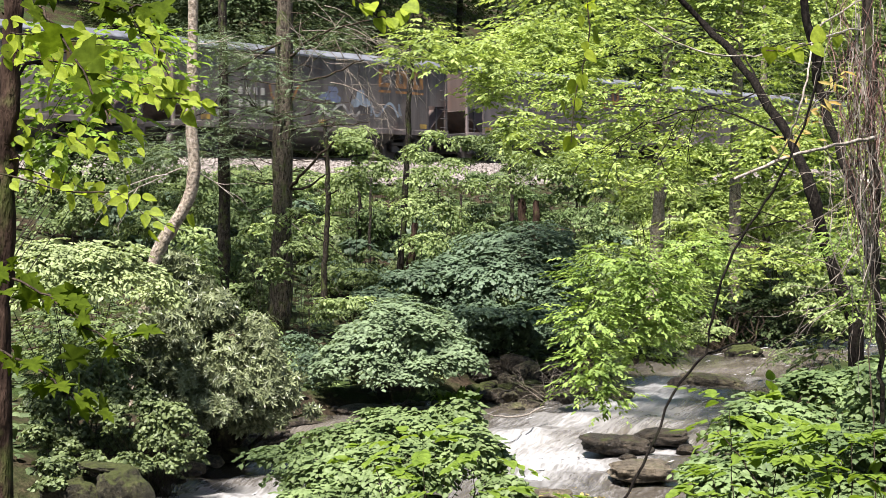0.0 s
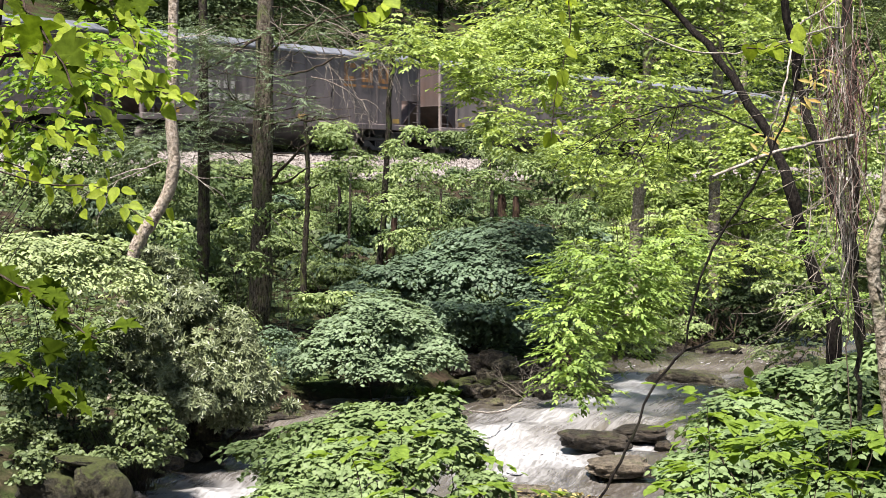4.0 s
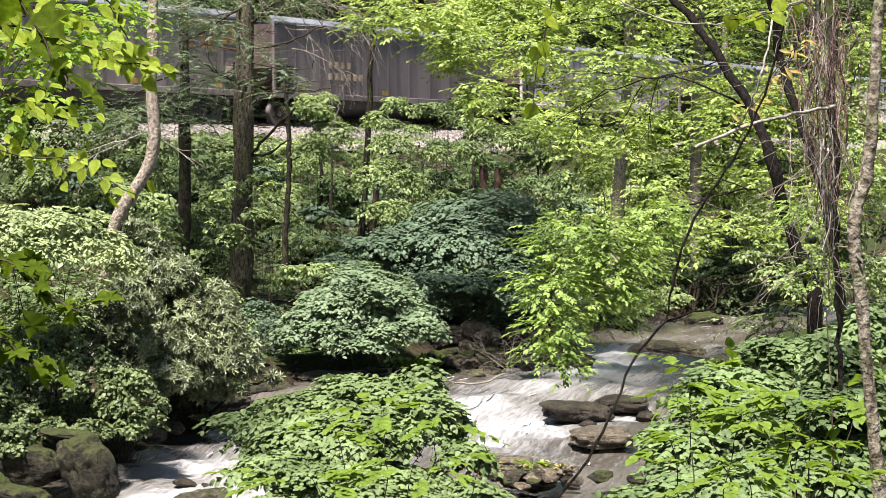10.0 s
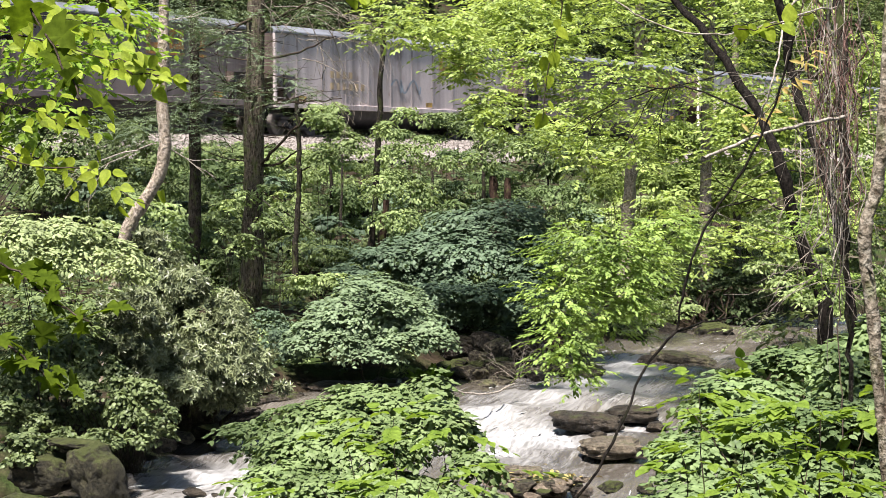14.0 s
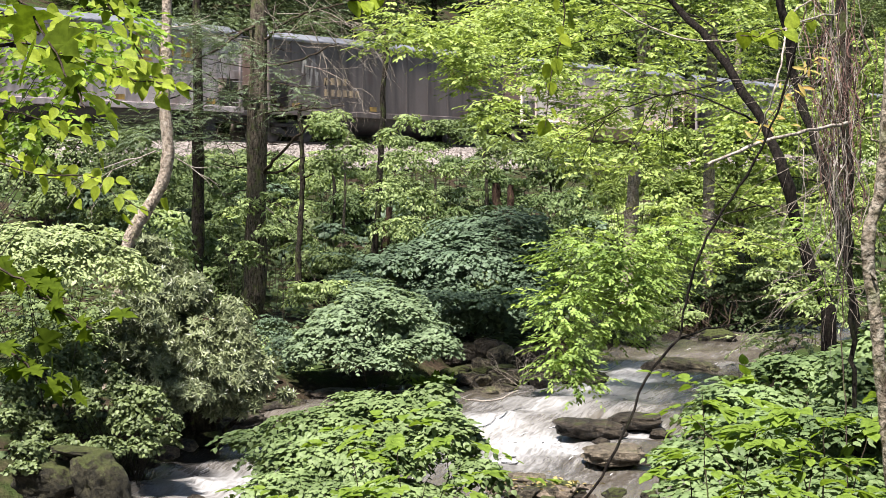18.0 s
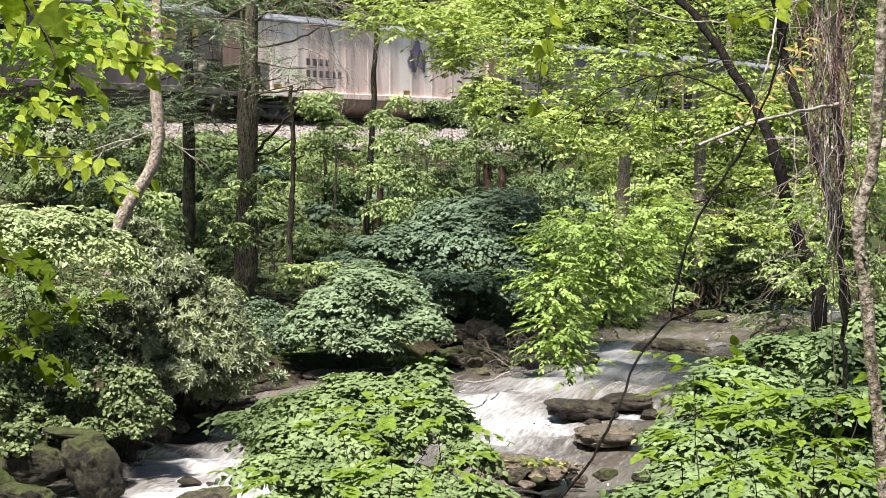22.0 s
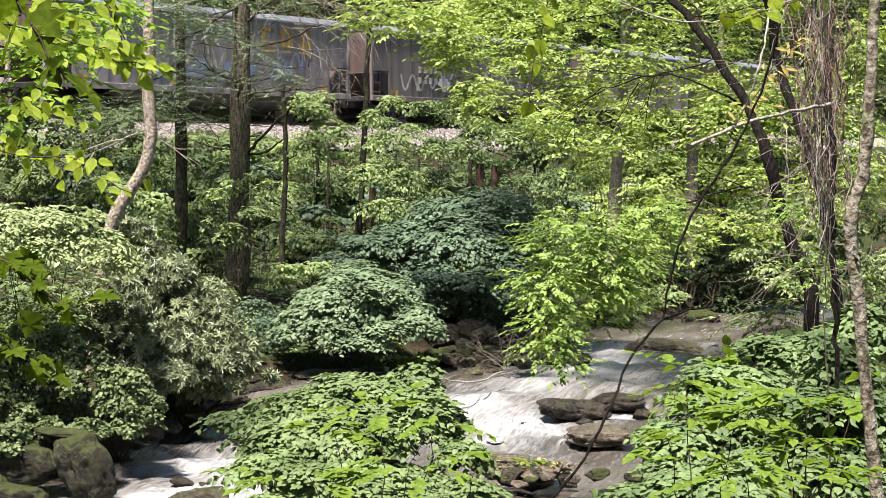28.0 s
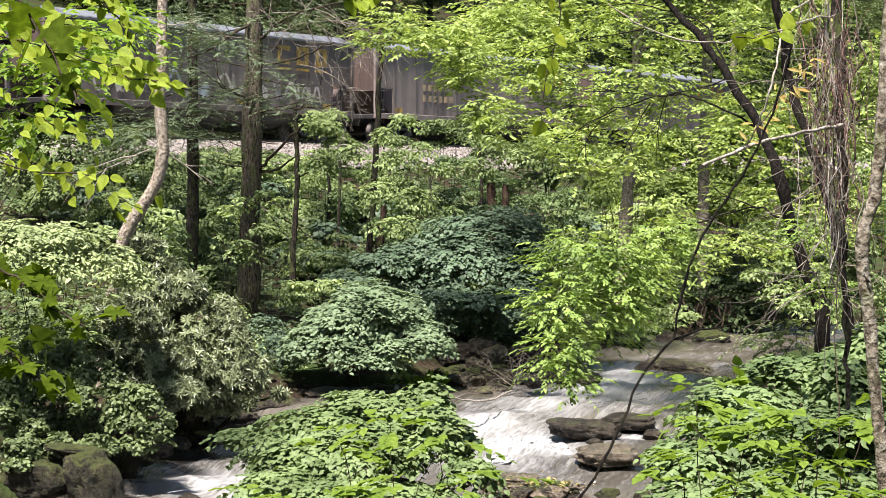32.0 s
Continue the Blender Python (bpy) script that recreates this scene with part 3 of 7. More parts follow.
def build_water():
    run, cross = 0.0, 41
    stations = []
    for (a, b) in zip(CREEK[:-1], CREEK[1:]):
        L = math.hypot(*(b - a)[:2])
        n = max(2, int(L / 0.16)) if 14 < a[1] < 50 else max(2, int(L / 1.0))
        for k in range(n):
            stations.append((a + (b - a) * k / n, run + L * k / n))
        run += L
    c = np.array([s[0] for s in stations])
    run = np.array([s[1] for s in stations])
    for _ in range(260):
        c[1:-1] = 0.25 * c[:-2] + 0.5 * c[1:-1] + 0.25 * c[2:]
    d = unit(np.gradient(c[:, :2], axis=0))
    side = np.stack([-d[:, 1], d[:, 0]], -1)
    v = np.linspace(-1.25, 1.25, cross)
    xy = c[:, None, :2] + side[:, None] * (v[None, :, None] * c[:, None, 2:3])
    x, y = xy[..., 0], xy[..., 1]
    A = np.repeat(run[:, None], cross, 1)
    z = water_z(x, y, v[None] * c[:, 2:3], A)
    f = np.zeros_like(x)
    for rx, ry, ra, rb, k in RAPIDS:
        i = np.argmin(np.hypot(c[:, 0] - rx, c[:, 1] - ry))
        ux, uy = d[i]
        p, q = (x - rx) * ux + (y - ry) * uy, -(x - rx) * uy + (y - ry) * ux
        f = np.maximum(f, k * np.exp(-((p / ra) ** 2 + (q / rb) ** 2)))
    chop = np.sin(9 * x + 4 * y + 2 * np.sin(3 * y)) * np.sin(8 * y - 3 * x + 2 * np.sin(4 * x))
    z = z + np.minimum(f, 0.5) ** 2 * (0.22 * chop + 0.08 * np.sin(17 * x + 3 * np.sin(5 * y)) * np.sin(19 * y + 2 * np.sin(6 * x)) + 0.05 * np.sin(31 * x + 9 * y) * np.sin(29 * y - 7 * x))
    i, j = np.meshgrid(np.arange(len(c) - 1), np.arange(cross - 1), indexing="ij")
    F = np.stack([i * cross + j, (i + 1) * cross + j, (i + 1) * cross + j + 1, i * cross + j + 1], -1).reshape(-1, 4)
    me = fast_mesh("creek", np.stack([x, y, z], -1).reshape(-1, 3), F, WATER, True)
    me.attributes.new("foam", "FLOAT", "POINT").data.foreach_set("value", f.astype(np.float32).ravel())
    fl = np.stack([A, v[None] * c[:, 2:3], 0 * A], -1).astype(np.float32)
    me.attributes.new("flow", "FLOAT_VECTOR", "POINT").data.foreach_set("vector", fl.ravel())
    return me


creek = tagged(new("water", build_water()), "shallow brown creek with white water tumbling over rocks", "creek", kind="structure")

# ---------------------------------------------------------------- railway
def on_track(s, off=0.0, z=0.0):
    p = TRACK_AT + TRACK_DIR * s + TRACK_SIDE * off
    return (float(p[0]), float(p[1]), z)


TRACK_TURN = math.degrees(math.atan2(TRACK_DIR[1], TRACK_DIR[0]))


def build_track():
    lo, hi = -160.0, 260.0
    n = 211
    s = np.linspace(lo, hi, n)
    # ballast bed: cross section (off towards the creek, height over the ground sheet)
    prof = [(4.4, 4.35), (3.9, 4.62), (3.1, 4.95), (2.2, RAIL_Z - 0.13), (1.9, RAIL_Z - 0.08), (-1.9, RAIL_Z - 0.08), (-2.6, 4.95), (-4.2, 4.45)]
    rs = np.random.RandomState(5)
    V = []
    for a in s:
        for off, z in prof:
            x, y, _ = on_track(a, off)
            V.append((x, y, z + rs.uniform(-0.04, 0.04)))
    k = len(prof)
    F = [(i * k + j, (i + 1) * k + j, (i + 1) * k + j + 1, i * k + j + 1) for i in range(n - 1) for j in range(k - 1)]
    bed = tagged(new("ballast", fast_mesh("ballast", V, F, BALLAST)), "pale crushed stone ballast shoulder under the track", "ballast", kind="structure")
    # loose stones on the visible shoulder
    m = 9000
    ss, oo = rs.uniform(-26, 40, m), rs.uniform(1.6, 4.5, m)
    base = TRACK_AT + TRACK_DIR * ss[:, None] + TRACK_SIDE * oo[:, None]
    z = np.interp(oo, [p[0] for p in prof][::-1], [p[1] for p in prof][::-1])
    lump = np.array([(-1, -1, -1), (1, -1, -1), (1, 1, -1), (-1, 1, -1), (-0.7, -0.7, 0.9), (0.8, -0.6, 0.7), (0.6, 0.8, 1.0), (-0.8, 0.6, 0.8)])
    faces = np.array([(0, 1, 5, 4), (1, 2, 6, 5), (2, 3, 7, 6), (3, 0, 4, 7), (4, 5, 6, 7)])
    sz = rs.uniform(0.025, 0.055, (m, 1, 1)) * rs.uniform(0.7, 1.3, (m, 1, 3))
    v = np.concatenate([base, z[:, None]], 1)[:, None] + lump[None] * sz + rs.normal(0, 0.008, (m, 8, 3))
    stones = new("ballast_stones", fast_mesh("ballast_stones", v.reshape(-1, 3), (faces[None] + (np.arange(m) * 8)[:, None, None]).reshape(-1, 4), BALLAST))
    tagged(stones, "loose pale crushed stones on the railway shoulder", "stones", kind="stuff")
    track = thing("railway_track", "steel rails on dark wooden ties in pale ballast", "railway track", at=on_track(0, 0, RAIL_Z - 0.16))
    track.rotation_euler = (0, 0, radians(TRACK_TURN))
    for side in (-0.72, 0.72):
        bm = bmesh.new()
        box(bm, (lo, side - 0.07, 0.06), (hi, side + 0.07, 0.075))
        box(bm, (lo, side - 0.01, 0.075), (hi, side + 0.01, 0.19))
        box(bm, (lo, side - 0.035, 0.19), (hi, side + 0.035, 0.235), 0.006)
        part("rail", bm_mesh("rail", bm, RAIL_STEEL), track)
    tie = box_mesh("tie", (-0.11, -1.3, -0.1), (0.11, 1.3, 0.06), TIE_WOOD, 0.01)
    for i in range(120):
        part("tie", tie, track, at=pose(-28 + 0.55 * i, rs.uniform(-0.04, 0.04), 0, 0, 0, rs.uniform(-1.5, 1.5)))


build_track()

HALF, WIDE, SILL, BODY, TOP = 7.45, 1.5, 1.09, 3.60, 3.92


def panel_poly(name, outline_xz, y, thick, mat):
    """An upright sheet in the car's long direction with a given outline."""
    bm = bmesh.new()
    a = [bm.verts.new((x, y, z)) for x, z in outline_xz]
    b = [bm.verts.new((x, y + thick, z)) for x, z in outline_xz]
    bm.faces.new(a)
    bm.faces.new(b[::-1])
    n = len(a)
    for i in range(n):
        bm.faces.new((a[i], b[i], b[(i + 1) % n], a[(i + 1) % n]))
    bmesh.ops.recalc_face_normals(bm, faces=bm.faces)
    return bm_mesh(name, bm, mat)


def slab(name, corners, thick, mat):
    """A sheet between four corners."""
    bm = bmesh.new()
    c = [Vector(q) for q in corners]
    nrm = (c[1] - c[0]).cross(c[3] - c[0]).normalized() * thick
    a, b = [bm.verts.new(q) for q in c], [bm.verts.new(q + nrm) for q in c]
    bm.faces.new(a)
    bm.faces.new(b[::-1])
    for i in range(4):
        bm.faces.new((a[i], b[i], b[(i + 1) % 4], a[(i + 1) % 4]))
    bmesh.ops.recalc_face_normals(bm, faces=bm.faces)
    return bm_mesh(name, bm, mat)


def blob(name, x, z, w, h, mat, seed, y):
    """A flat patch of spray paint with an uneven edge."""
    rs = np.random.RandomState(seed)
    bm = bmesh.new()
    n = 22
    v = []
    for i in range(n):
        a = 2 * math.pi * i / n
        k = 0.75 + 0.25 * math.sin(3 * a + seed) + rs.uniform(-0.12, 0.12)
        v.append(bm.verts.new((x + 0.5 * w * k * math.cos(a), y, z + 0.5 * h * k * math.sin(a))))
    bm.faces.new(v)
    return bm_mesh(name, bm, mat)


def stroke(name, pts, width, mat, y):
    """A sprayed line."""
    V, F = [], []
    p = np.array(pts, float)
    d = unit(np.gradient(p, axis=0))
    for (x, z), (dx, dz) in zip(p, d):
        V += [(x - dz * width / 2, y, z + dx * width / 2), (x + dz * width / 2, y, z - dx * width / 2)]
    F = [(2 * i, 2 * i + 1, 2 * i + 3, 2 * i + 2) for i in range(len(p) - 1)]
    return fast_mesh(name, V, F, mat)


SHARED = {}


def wheel_mesh():
    bm = bmesh.new()
    V, F = [], []
    prof = [(-0.82, 0.02), (-0.82, 0.40), (-0.80, 0.44), (-0.70, 0.455), (-0.67, 0.48), (-0.66, 0.40), (-0.70, 0.36), (-0.70, 0.12), (-0.6, 0.08), (0.6, 0.08), (0.70, 0.12), (0.70, 0.36), (0.66, 0.40), (0.67, 0.48), (0.70, 0.455), (0.80, 0.44), (0.82, 0.40), (0.82, 0.02)]
    n = 20
    for i in range(n):
        a = 2 * math.pi * i / n
        V += [(r * math.sin(a), y, r * math.cos(a)) for y, r in prof]
    k = len(prof)
    F = [(i * k + j, ((i + 1) % n) * k + j, ((i + 1) % n) * k + j + 1, i * k + j + 1) for i in range(n) for j in range(k - 1)]
    bm.free()
    return fast_mesh("wheelset", V, F, STEEL)


def frame_mesh(y):
    bm = bmesh.new()
    for s in (-1, 1):
        box(bm, (s * 0.9 - 0.17, y - 0.10, 0.33), (s * 0.9 + 0.17, y + 0.10, 0.60), 0.03)
    box(bm, (-1.05, y - 0.08, 0.58), (1.05, y + 0.08, 0.72), 0.03)
    box(bm, (-0.5, y - 0.08, 0.22), (0.5, y + 0.08, 0.36), 0.03)
    for s in (-1, 1):
        bmv = [(s * 0.5, 0.22), (s * 0.78, 0.44), (s * 0.78, 0.60), (s * 0.42, 0.36)]
        vs = [bm.verts.new((x, y - 0.08, z)) for x, z in bmv] + [bm.verts.new((x, y + 0.08, z)) for x, z in bmv]
        for q in ((0, 1, 2, 3), (7, 6, 5, 4), (0, 4, 5, 1), (1, 5, 6, 2), (2, 6, 7, 3), (3, 7, 4, 0)):
            bm.faces.new([vs[i] for i in q])
    for i in range(5):
        box(bm, (-0.3 + 0.13 * i - 0.045, y - 0.06, 0.36), (-0.3 + 0.13 * i + 0.045, y + 0.06, 0.58), 0.01)
    return bm_mesh("side_frame", bm, UNDERFRAME)


def shared(key, make):
    if key not in SHARED:
        SHARED[key] = make()
    return SHARED[key]


def tub_mesh(mat):
    """The rounded belly that hangs between the trucks."""
    V, F = [], []
    n, m = 12, 15
    xs = [-4.35, -4.3, -4.1, -3.6] + [-3.0 + 6.0 * i / (m - 9) for i in range(m - 8)] + [3.6, 4.1, 4.3, 4.35]
    deep = [0.05, 0.35, 0.62, 0.73] + [0.74] * (m - 8) + [0.73, 0.62, 0.35, 0.05]
    for x, dp in zip(xs, deep):
        for j in range(n + 1):
            a = math.pi * j / n
            V.append((x, -1.36 * math.cos(a), SILL - dp * math.sin(a) ** 0.7))
    F = [(i * (n + 1) + j, (i + 1) * (n + 1) + j, (i + 1) * (n + 1) + j + 1, i * (n + 1) + j + 1) for i in range(len(xs) - 1) for j in range(n)]
    return fast_mesh("tub", V, F, mat, True)


def coal_car(paint, tub_paint, marks, label, tags=True, seed=0, notch=0.95, shift=0.0):
    car = thing("coal_hopper_car", label, "freight car", "coal cars of the train")
    up = SILL + 0.10
    cut = up + notch
    low, end = HALF - 1.15, HALF - 0.05
    shape = [(-low, up), (low, up), (low, cut), (end, cut), (end, BODY), (-end, BODY), (-end, cut), (-low, cut)]
    for y in (-WIDE, WIDE - 0.02):
        part("side_panel", panel_poly("side_panel", shape, y, 0.02, paint), car)
        s = -1 if y < 0 else 1
        part("side_sill", box_mesh("side_sill", (-HALF, s * (WIDE + 0.03) - 0.07, SILL - 0.10), (HALF, s * (WIDE + 0.03) + 0.07, SILL + 0.10), paint, 0.015), car)
        part("top_chord", box_mesh("top_chord", (-HALF, s * (WIDE + 0.02) - 0.06, BODY), (HALF, s * (WIDE + 0.02) + 0.06, BODY + 0.09), PANEL_GREY, 0.015), car, "weathered grey top rail")
        a = [(-HALF, s * WIDE, BODY + 0.092), (HALF, s * WIDE, BODY + 0.092), (HALF - 0.25, s * (WIDE - 0.42), TOP), (-HALF + 0.25, s * (WIDE - 0.42), TOP)]
        part("canted_panel", slab("canted_panel", a if s < 0 else a[::-1], 0.015, PANEL_GREY), car, "inward sloping grey upper panel")
        for i in range(10):
            rib = shared(("rib", paint.name, s), lambda: box_mesh("rib", (-0.05, s * WIDE + (-0.018 if s < 0 else 0), up), (0.05, s * WIDE + (0 if s < 0 else 0.018), BODY - 0.002), paint, 0.006))
            part("rib", rib, car, at=pose(-low + 0.12 + i * (2 * low - 0.24) / 9, 0, 0))
        for e in (-1, 1):
            part("corner_post", box_mesh("corner_post", (e * (HALF - 0.06) - 0.055, s * WIDE - 0.05, up), (e * (HALF - 0.06) + 0.055, s * WIDE + 0.05, BODY), paint, 0.01), car)
            part("strut", box_mesh("strut", (e * (HALF - 0.62) - 0.03, s * (WIDE - 0.06) - 0.03, up), (e * (HALF - 0.62) + 0.03, s * (WIDE - 0.06) + 0.03, cut), UNDERFRAME), car)
            if s < 0:
                rung = shared(("rung", paint.name), lambda: box_mesh("rung", (-0.24, -WIDE - 0.10, 0), (0.24, -WIDE - 0.07, 0.03), paint))
                for k in range(5):
                    part("rung", rung, car, at=pose(e * (HALF - 0.28), 0, up + 0.12 + 0.36 * k))
    for e in (-1, 1):
        part("end_wall", box_mesh("end_wall", (min(e * end, e * (end - 0.03)), -WIDE + 0.03, cut - 0.1), (max(e * end, e * (end - 0.03)), WIDE - 0.03, BODY), END_RUST), car, "rust-brown end wall")
        part("slope_sheet", slab("slope_sheet", [(e * end, -WIDE + 0.05, cut - 0.08), (e * end, WIDE - 0.05, cut - 0.08), (e * low, WIDE - 0.05, SILL + 0.02), (e * low, -WIDE + 0.05, SILL + 0.02)], 0.02, END_RUST), car)
        part("end_sill", box_mesh("end_sill", (min(e * HALF, e * (HALF - 0.25)), -WIDE + 0.05, SILL - 0.12), (max(e * HALF, e * (HALF - 0.25)), WIDE - 0.05, SILL + 0.06), UNDERFRAME, 0.02), car)
        bm = box(bmesh.new(), (min(e * HALF, e * (HALF + 0.62)), -0.14, 0.70), (max(e * HALF, e * (HALF + 0.62)), 0.14, 0.98), 0.04)
        part("coupler", bm_mesh("coupler", bm, UNDERFRAME), car)
        truck = part("truck", shared("bolster", lambda: box_mesh("truck", (-0.25, -1.0, 0.5), (0.25, 1.0, 0.85), UNDERFRAME, 0.03)), car, at=pose(e * 5.55, 0, 0))
        for y in (-1.0, 1.0):
            part("side_frame", shared(("sf", y), lambda: frame_mesh(y)), truck)
        for a in (-0.9, 0.9):
            w = part("wheelset", shared("wheel", wheel_mesh), truck, at=pose(a, 0, 0.455))
            WHEELS.append((w, a))
    part("tub", tub_mesh(tub_paint), car)
    part("centre_sill", box_mesh("centre_sill", (-HALF, -0.25, SILL - 0.35), (HALF, 0.25, SILL - 0.02), UNDERFRAME), car)
    part("coal_load_floor", box_mesh("coal_load_floor", (-low, -WIDE + 0.03, SILL + 0.0), (low, WIDE - 0.03, SILL + 0.06), UNDERFRAME), car)
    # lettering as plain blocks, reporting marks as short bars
    y = -WIDE - 0.026
    rs = np.random.RandomState(seed)
    if marks:
        for i in range(3):
            x0 = HALF - 4.25 + shift + i * 1.02
            bm = bmesh.new()
            z0, z1 = BODY - 0.86, BODY - 0.20
            box(bm, (x0, y, z0), (x0 + 0.20, y + 0.006, z1))
            box(bm, (x0 + 0.20, y, z1 - 0.17), (x0 + 0.66, y + 0.006, z1))
            box(bm, (x0 + 0.20, y, z0), (x0 + 0.66, y + 0.006, z0 + 0.17))
            if i:
                box(bm, (x0 + 0.42, y, z0 + 0.17), (x0 + 0.66, y + 0.006, z1 - 0.17))
            box(bm, (x0 - 0.02, y, z0 - 0.20), (x0 + 0.70, y + 0.006, z0 - 0.11))
            part("painted_block", bm_mesh("painted_block", bm, marks), car, "faded block of company lettering with an underline")
        for row, count in ((0.0, 4), (-0.42, 6)):
            for i in range(count):
                x0 = -HALF + 3.1 + i * 0.36
                part("marking_bar", box_mesh("marking_bar", (x0, y, BODY - 1.45 + row), (x0 + 0.2, y + 0.006, BODY - 1.20 + row), TAN_MARK if marks is TAN_MARK else WHITE_MARK if seed in (2, 3, 10) else DULL_MARK), car)
    if tags:
        for x0 in (-HALF + 1.3, HALF - 1.75, rs.uniform(-2, 2)):
            part("reflective_tag", box_mesh("reflective_tag", (x0, y, SILL + 0.16), (x0 + 0.42, y + 0.006, SILL + 0.33), YELLOW), car, "yellow reflective patch")
    return car


WHEELS = []
CARS = []
DARK = car_paint("car_charcoal", (0.098, 0.080, 0.073), (0.07605, 0.04056, 0.03042), 0.5)
BROWN = car_paint("car_rusty_brown", (0.150, 0.124, 0.111), (0.070, 0.036, 0.024), 0.55)
PLUM = car_paint("car_dull_plum", (0.108, 0.087, 0.084), (0.05597, 0.03444, 0.02584), 0.4)
GREY = car_paint("car_pale_grey", (0.330, 0.285, 0.280), (0.1452, 0.0858, 0.0594), 0.5)
SLATE = car_paint("car_slate", (0.160, 0.140, 0.138), (0.05023, 0.03229, 0.02512), 0.4)
TAN = car_paint("car_dusty_pink_tan", (0.6414, 0.502, 0.4323), (0.3861, 0.2038, 0.1288), 0.35, 0.35)
TAN_TUB = car_paint("tub_tan", (0.2277, 0.167, 0.1294), (0.132, 0.0792, 0.0528), 0.4)
SPEED = 4.18
END_TIMES = [0.88 + 3.88 * (k - 2) for k in range(13)]
LETTER_SHIFT = [0.0, 0.2, 0.0, -0.4, 0.9, -0.6, -0.7, 0.35, 0.1, -0.7, 0.0, 0.2, 0.0]
LOOKS = [
    (DARK, UNDERFRAME, ORANGE, "dark charcoal coal hopper car with faded orange lettering"),
    (BROWN, UNDERFRAME, YELLOW, "rust-brown coal hopper car with yellow lettering"),
    (DARK, UNDERFRAME, ORANGE, "charcoal coal hopper car with orange lettering and pale blue graffiti"),
    (PLUM, UNDERFRAME, ORANGE, "dull plum coal hopper car with orange lettering"),
    (BROWN, UNDERFRAME, ORANGE, "rusty brown coal hopper car with orange lettering"),
    (PLUM, UNDERFRAME, ORANGE, "dark plum coal hopper car with bright orange lettering"),
    (GREY, UNDERFRAME, YELLOW, "pale grey coal hopper car with rust stains and worn lettering"),
    (DARK, UNDERFRAME, YELLOW, "charcoal coal hopper car with yellow lettering"),
    (TAN, TAN_TUB, TAN_MARK, "dusty pink-tan coal hopper car with a violet graffiti patch"),
    (SLATE, UNDERFRAME, YELLOW, "slate grey coal hopper car with white and blue graffiti"),
    (DARK, UNDERFRAME, YELLOW, "dark coal hopper car with white graffiti along its sill"),
    (BROWN, UNDERFRAME, ORANGE, "dark brown coal hopper car with orange lettering"),
    (DARK, UNDERFRAME, ORANGE, "charcoal coal hopper car with faded lettering"),
]
for k, (paint, tub, marks, label) in enumerate(LOOKS):
    CARS.append(coal_car(paint, tub, marks, label, seed=k, shift=LETTER_SHIFT[k]))

GY = -WIDE - 0.031
_r = np.random.RandomState(8)


def graffiti(car, items):
    for i, (what, x, z, w, h, mat) in enumerate(items):
        if what == "blob":
            part("graffiti_patch", blob("graffiti_patch", x, z, w, h, mat, 3 + i, GY - 0.002 * i), car, "patch of spray paint")
        else:
            n = 30
            u = np.linspace(0, 1, n)
            pts = np.stack([x + w * (u - 0.5) + 0.12 * w * np.sin(9 * u + i), z + 0.5 * h * np.sin(19 * u + 2 * i)], -1)
            part("graffiti_line", stroke("graffiti_line", pts, 0.10, mat, GY - 0.002 * i), car, "looping sprayed line")


graffiti(CARS[2], [("blob", 2.1, 2.2, 1.3, 0.8, PALE_MARK), ("blob", 0.4, 2.3, 1.4, 0.7, BLUE_MARK), ("line", 3.6, 1.9, 2.4, 0.5, PALE_MARK), ("line", 1.0, 1.8, 2.4, 0.4, WHITE_MARK), ("line", -2.0, 2.3, 1.4, 0.5, ORANGE)])
graffiti(CARS[8], [("blob", 2.35, 2.75, 1.35, 1.35, VIOLET_MARK), ("line", 2.4, 2.6, 1.1, 0.9, TAN_MARK)])
graffiti(CARS[9], [("line", -4.5, 2.6, 0.8, 1.0, WHITE_MARK), ("blob", -0.8, 1.75, 1.8, 0.9, BLUE_MARK), ("blob", -2.6, 1.7, 1.3, 0.6, PALE_MARK), ("line", -0.6, 2.5, 2.6, 1.3, WHITE_MARK), ("blob", 1.3, 1.8, 2.0, 0.9, BLUE_MARK), ("blob", 3.4, 1.9, 1.4, 0.8, PALE_MARK), ("blob", 0.4, 1.6, 1.8, 0.5, VIOLET_MARK), ("line", 4.0, 2.2, 1.4, 0.7, BLUE_MARK)])
graffiti(CARS[10], [("line", 1.2, 1.9, 2.2, 0.7, WHITE_MARK), ("line", 3.6, 1.8, 1.6, 0.6, WHITE_MARK), ("blob", -0.6, 1.6, 0.9, 0.6, PALE_MARK), ("blob", -2.6, 1.7, 1.0, 0.5, WHITE_MARK), ("line", -4.6, 1.75, 1.6, 0.6, WHITE_MARK), ("line", -2.6, 1.9, 1.6, 0.7, PALE_MARK), ("line", 5.0, 1.7, 1.0, 0.6, WHITE_MARK), ("blob", 2.4, 1.65, 0.9, 0.5, WHITE_MARK)])
graffiti(CARS[6], [("line", 0.2, 2.0, 1.8, 0.5, PALE_MARK)])
graffiti(CARS[7], [("line", -5.2, 2.5, 0.8, 1.1, WHITE_MARK)])

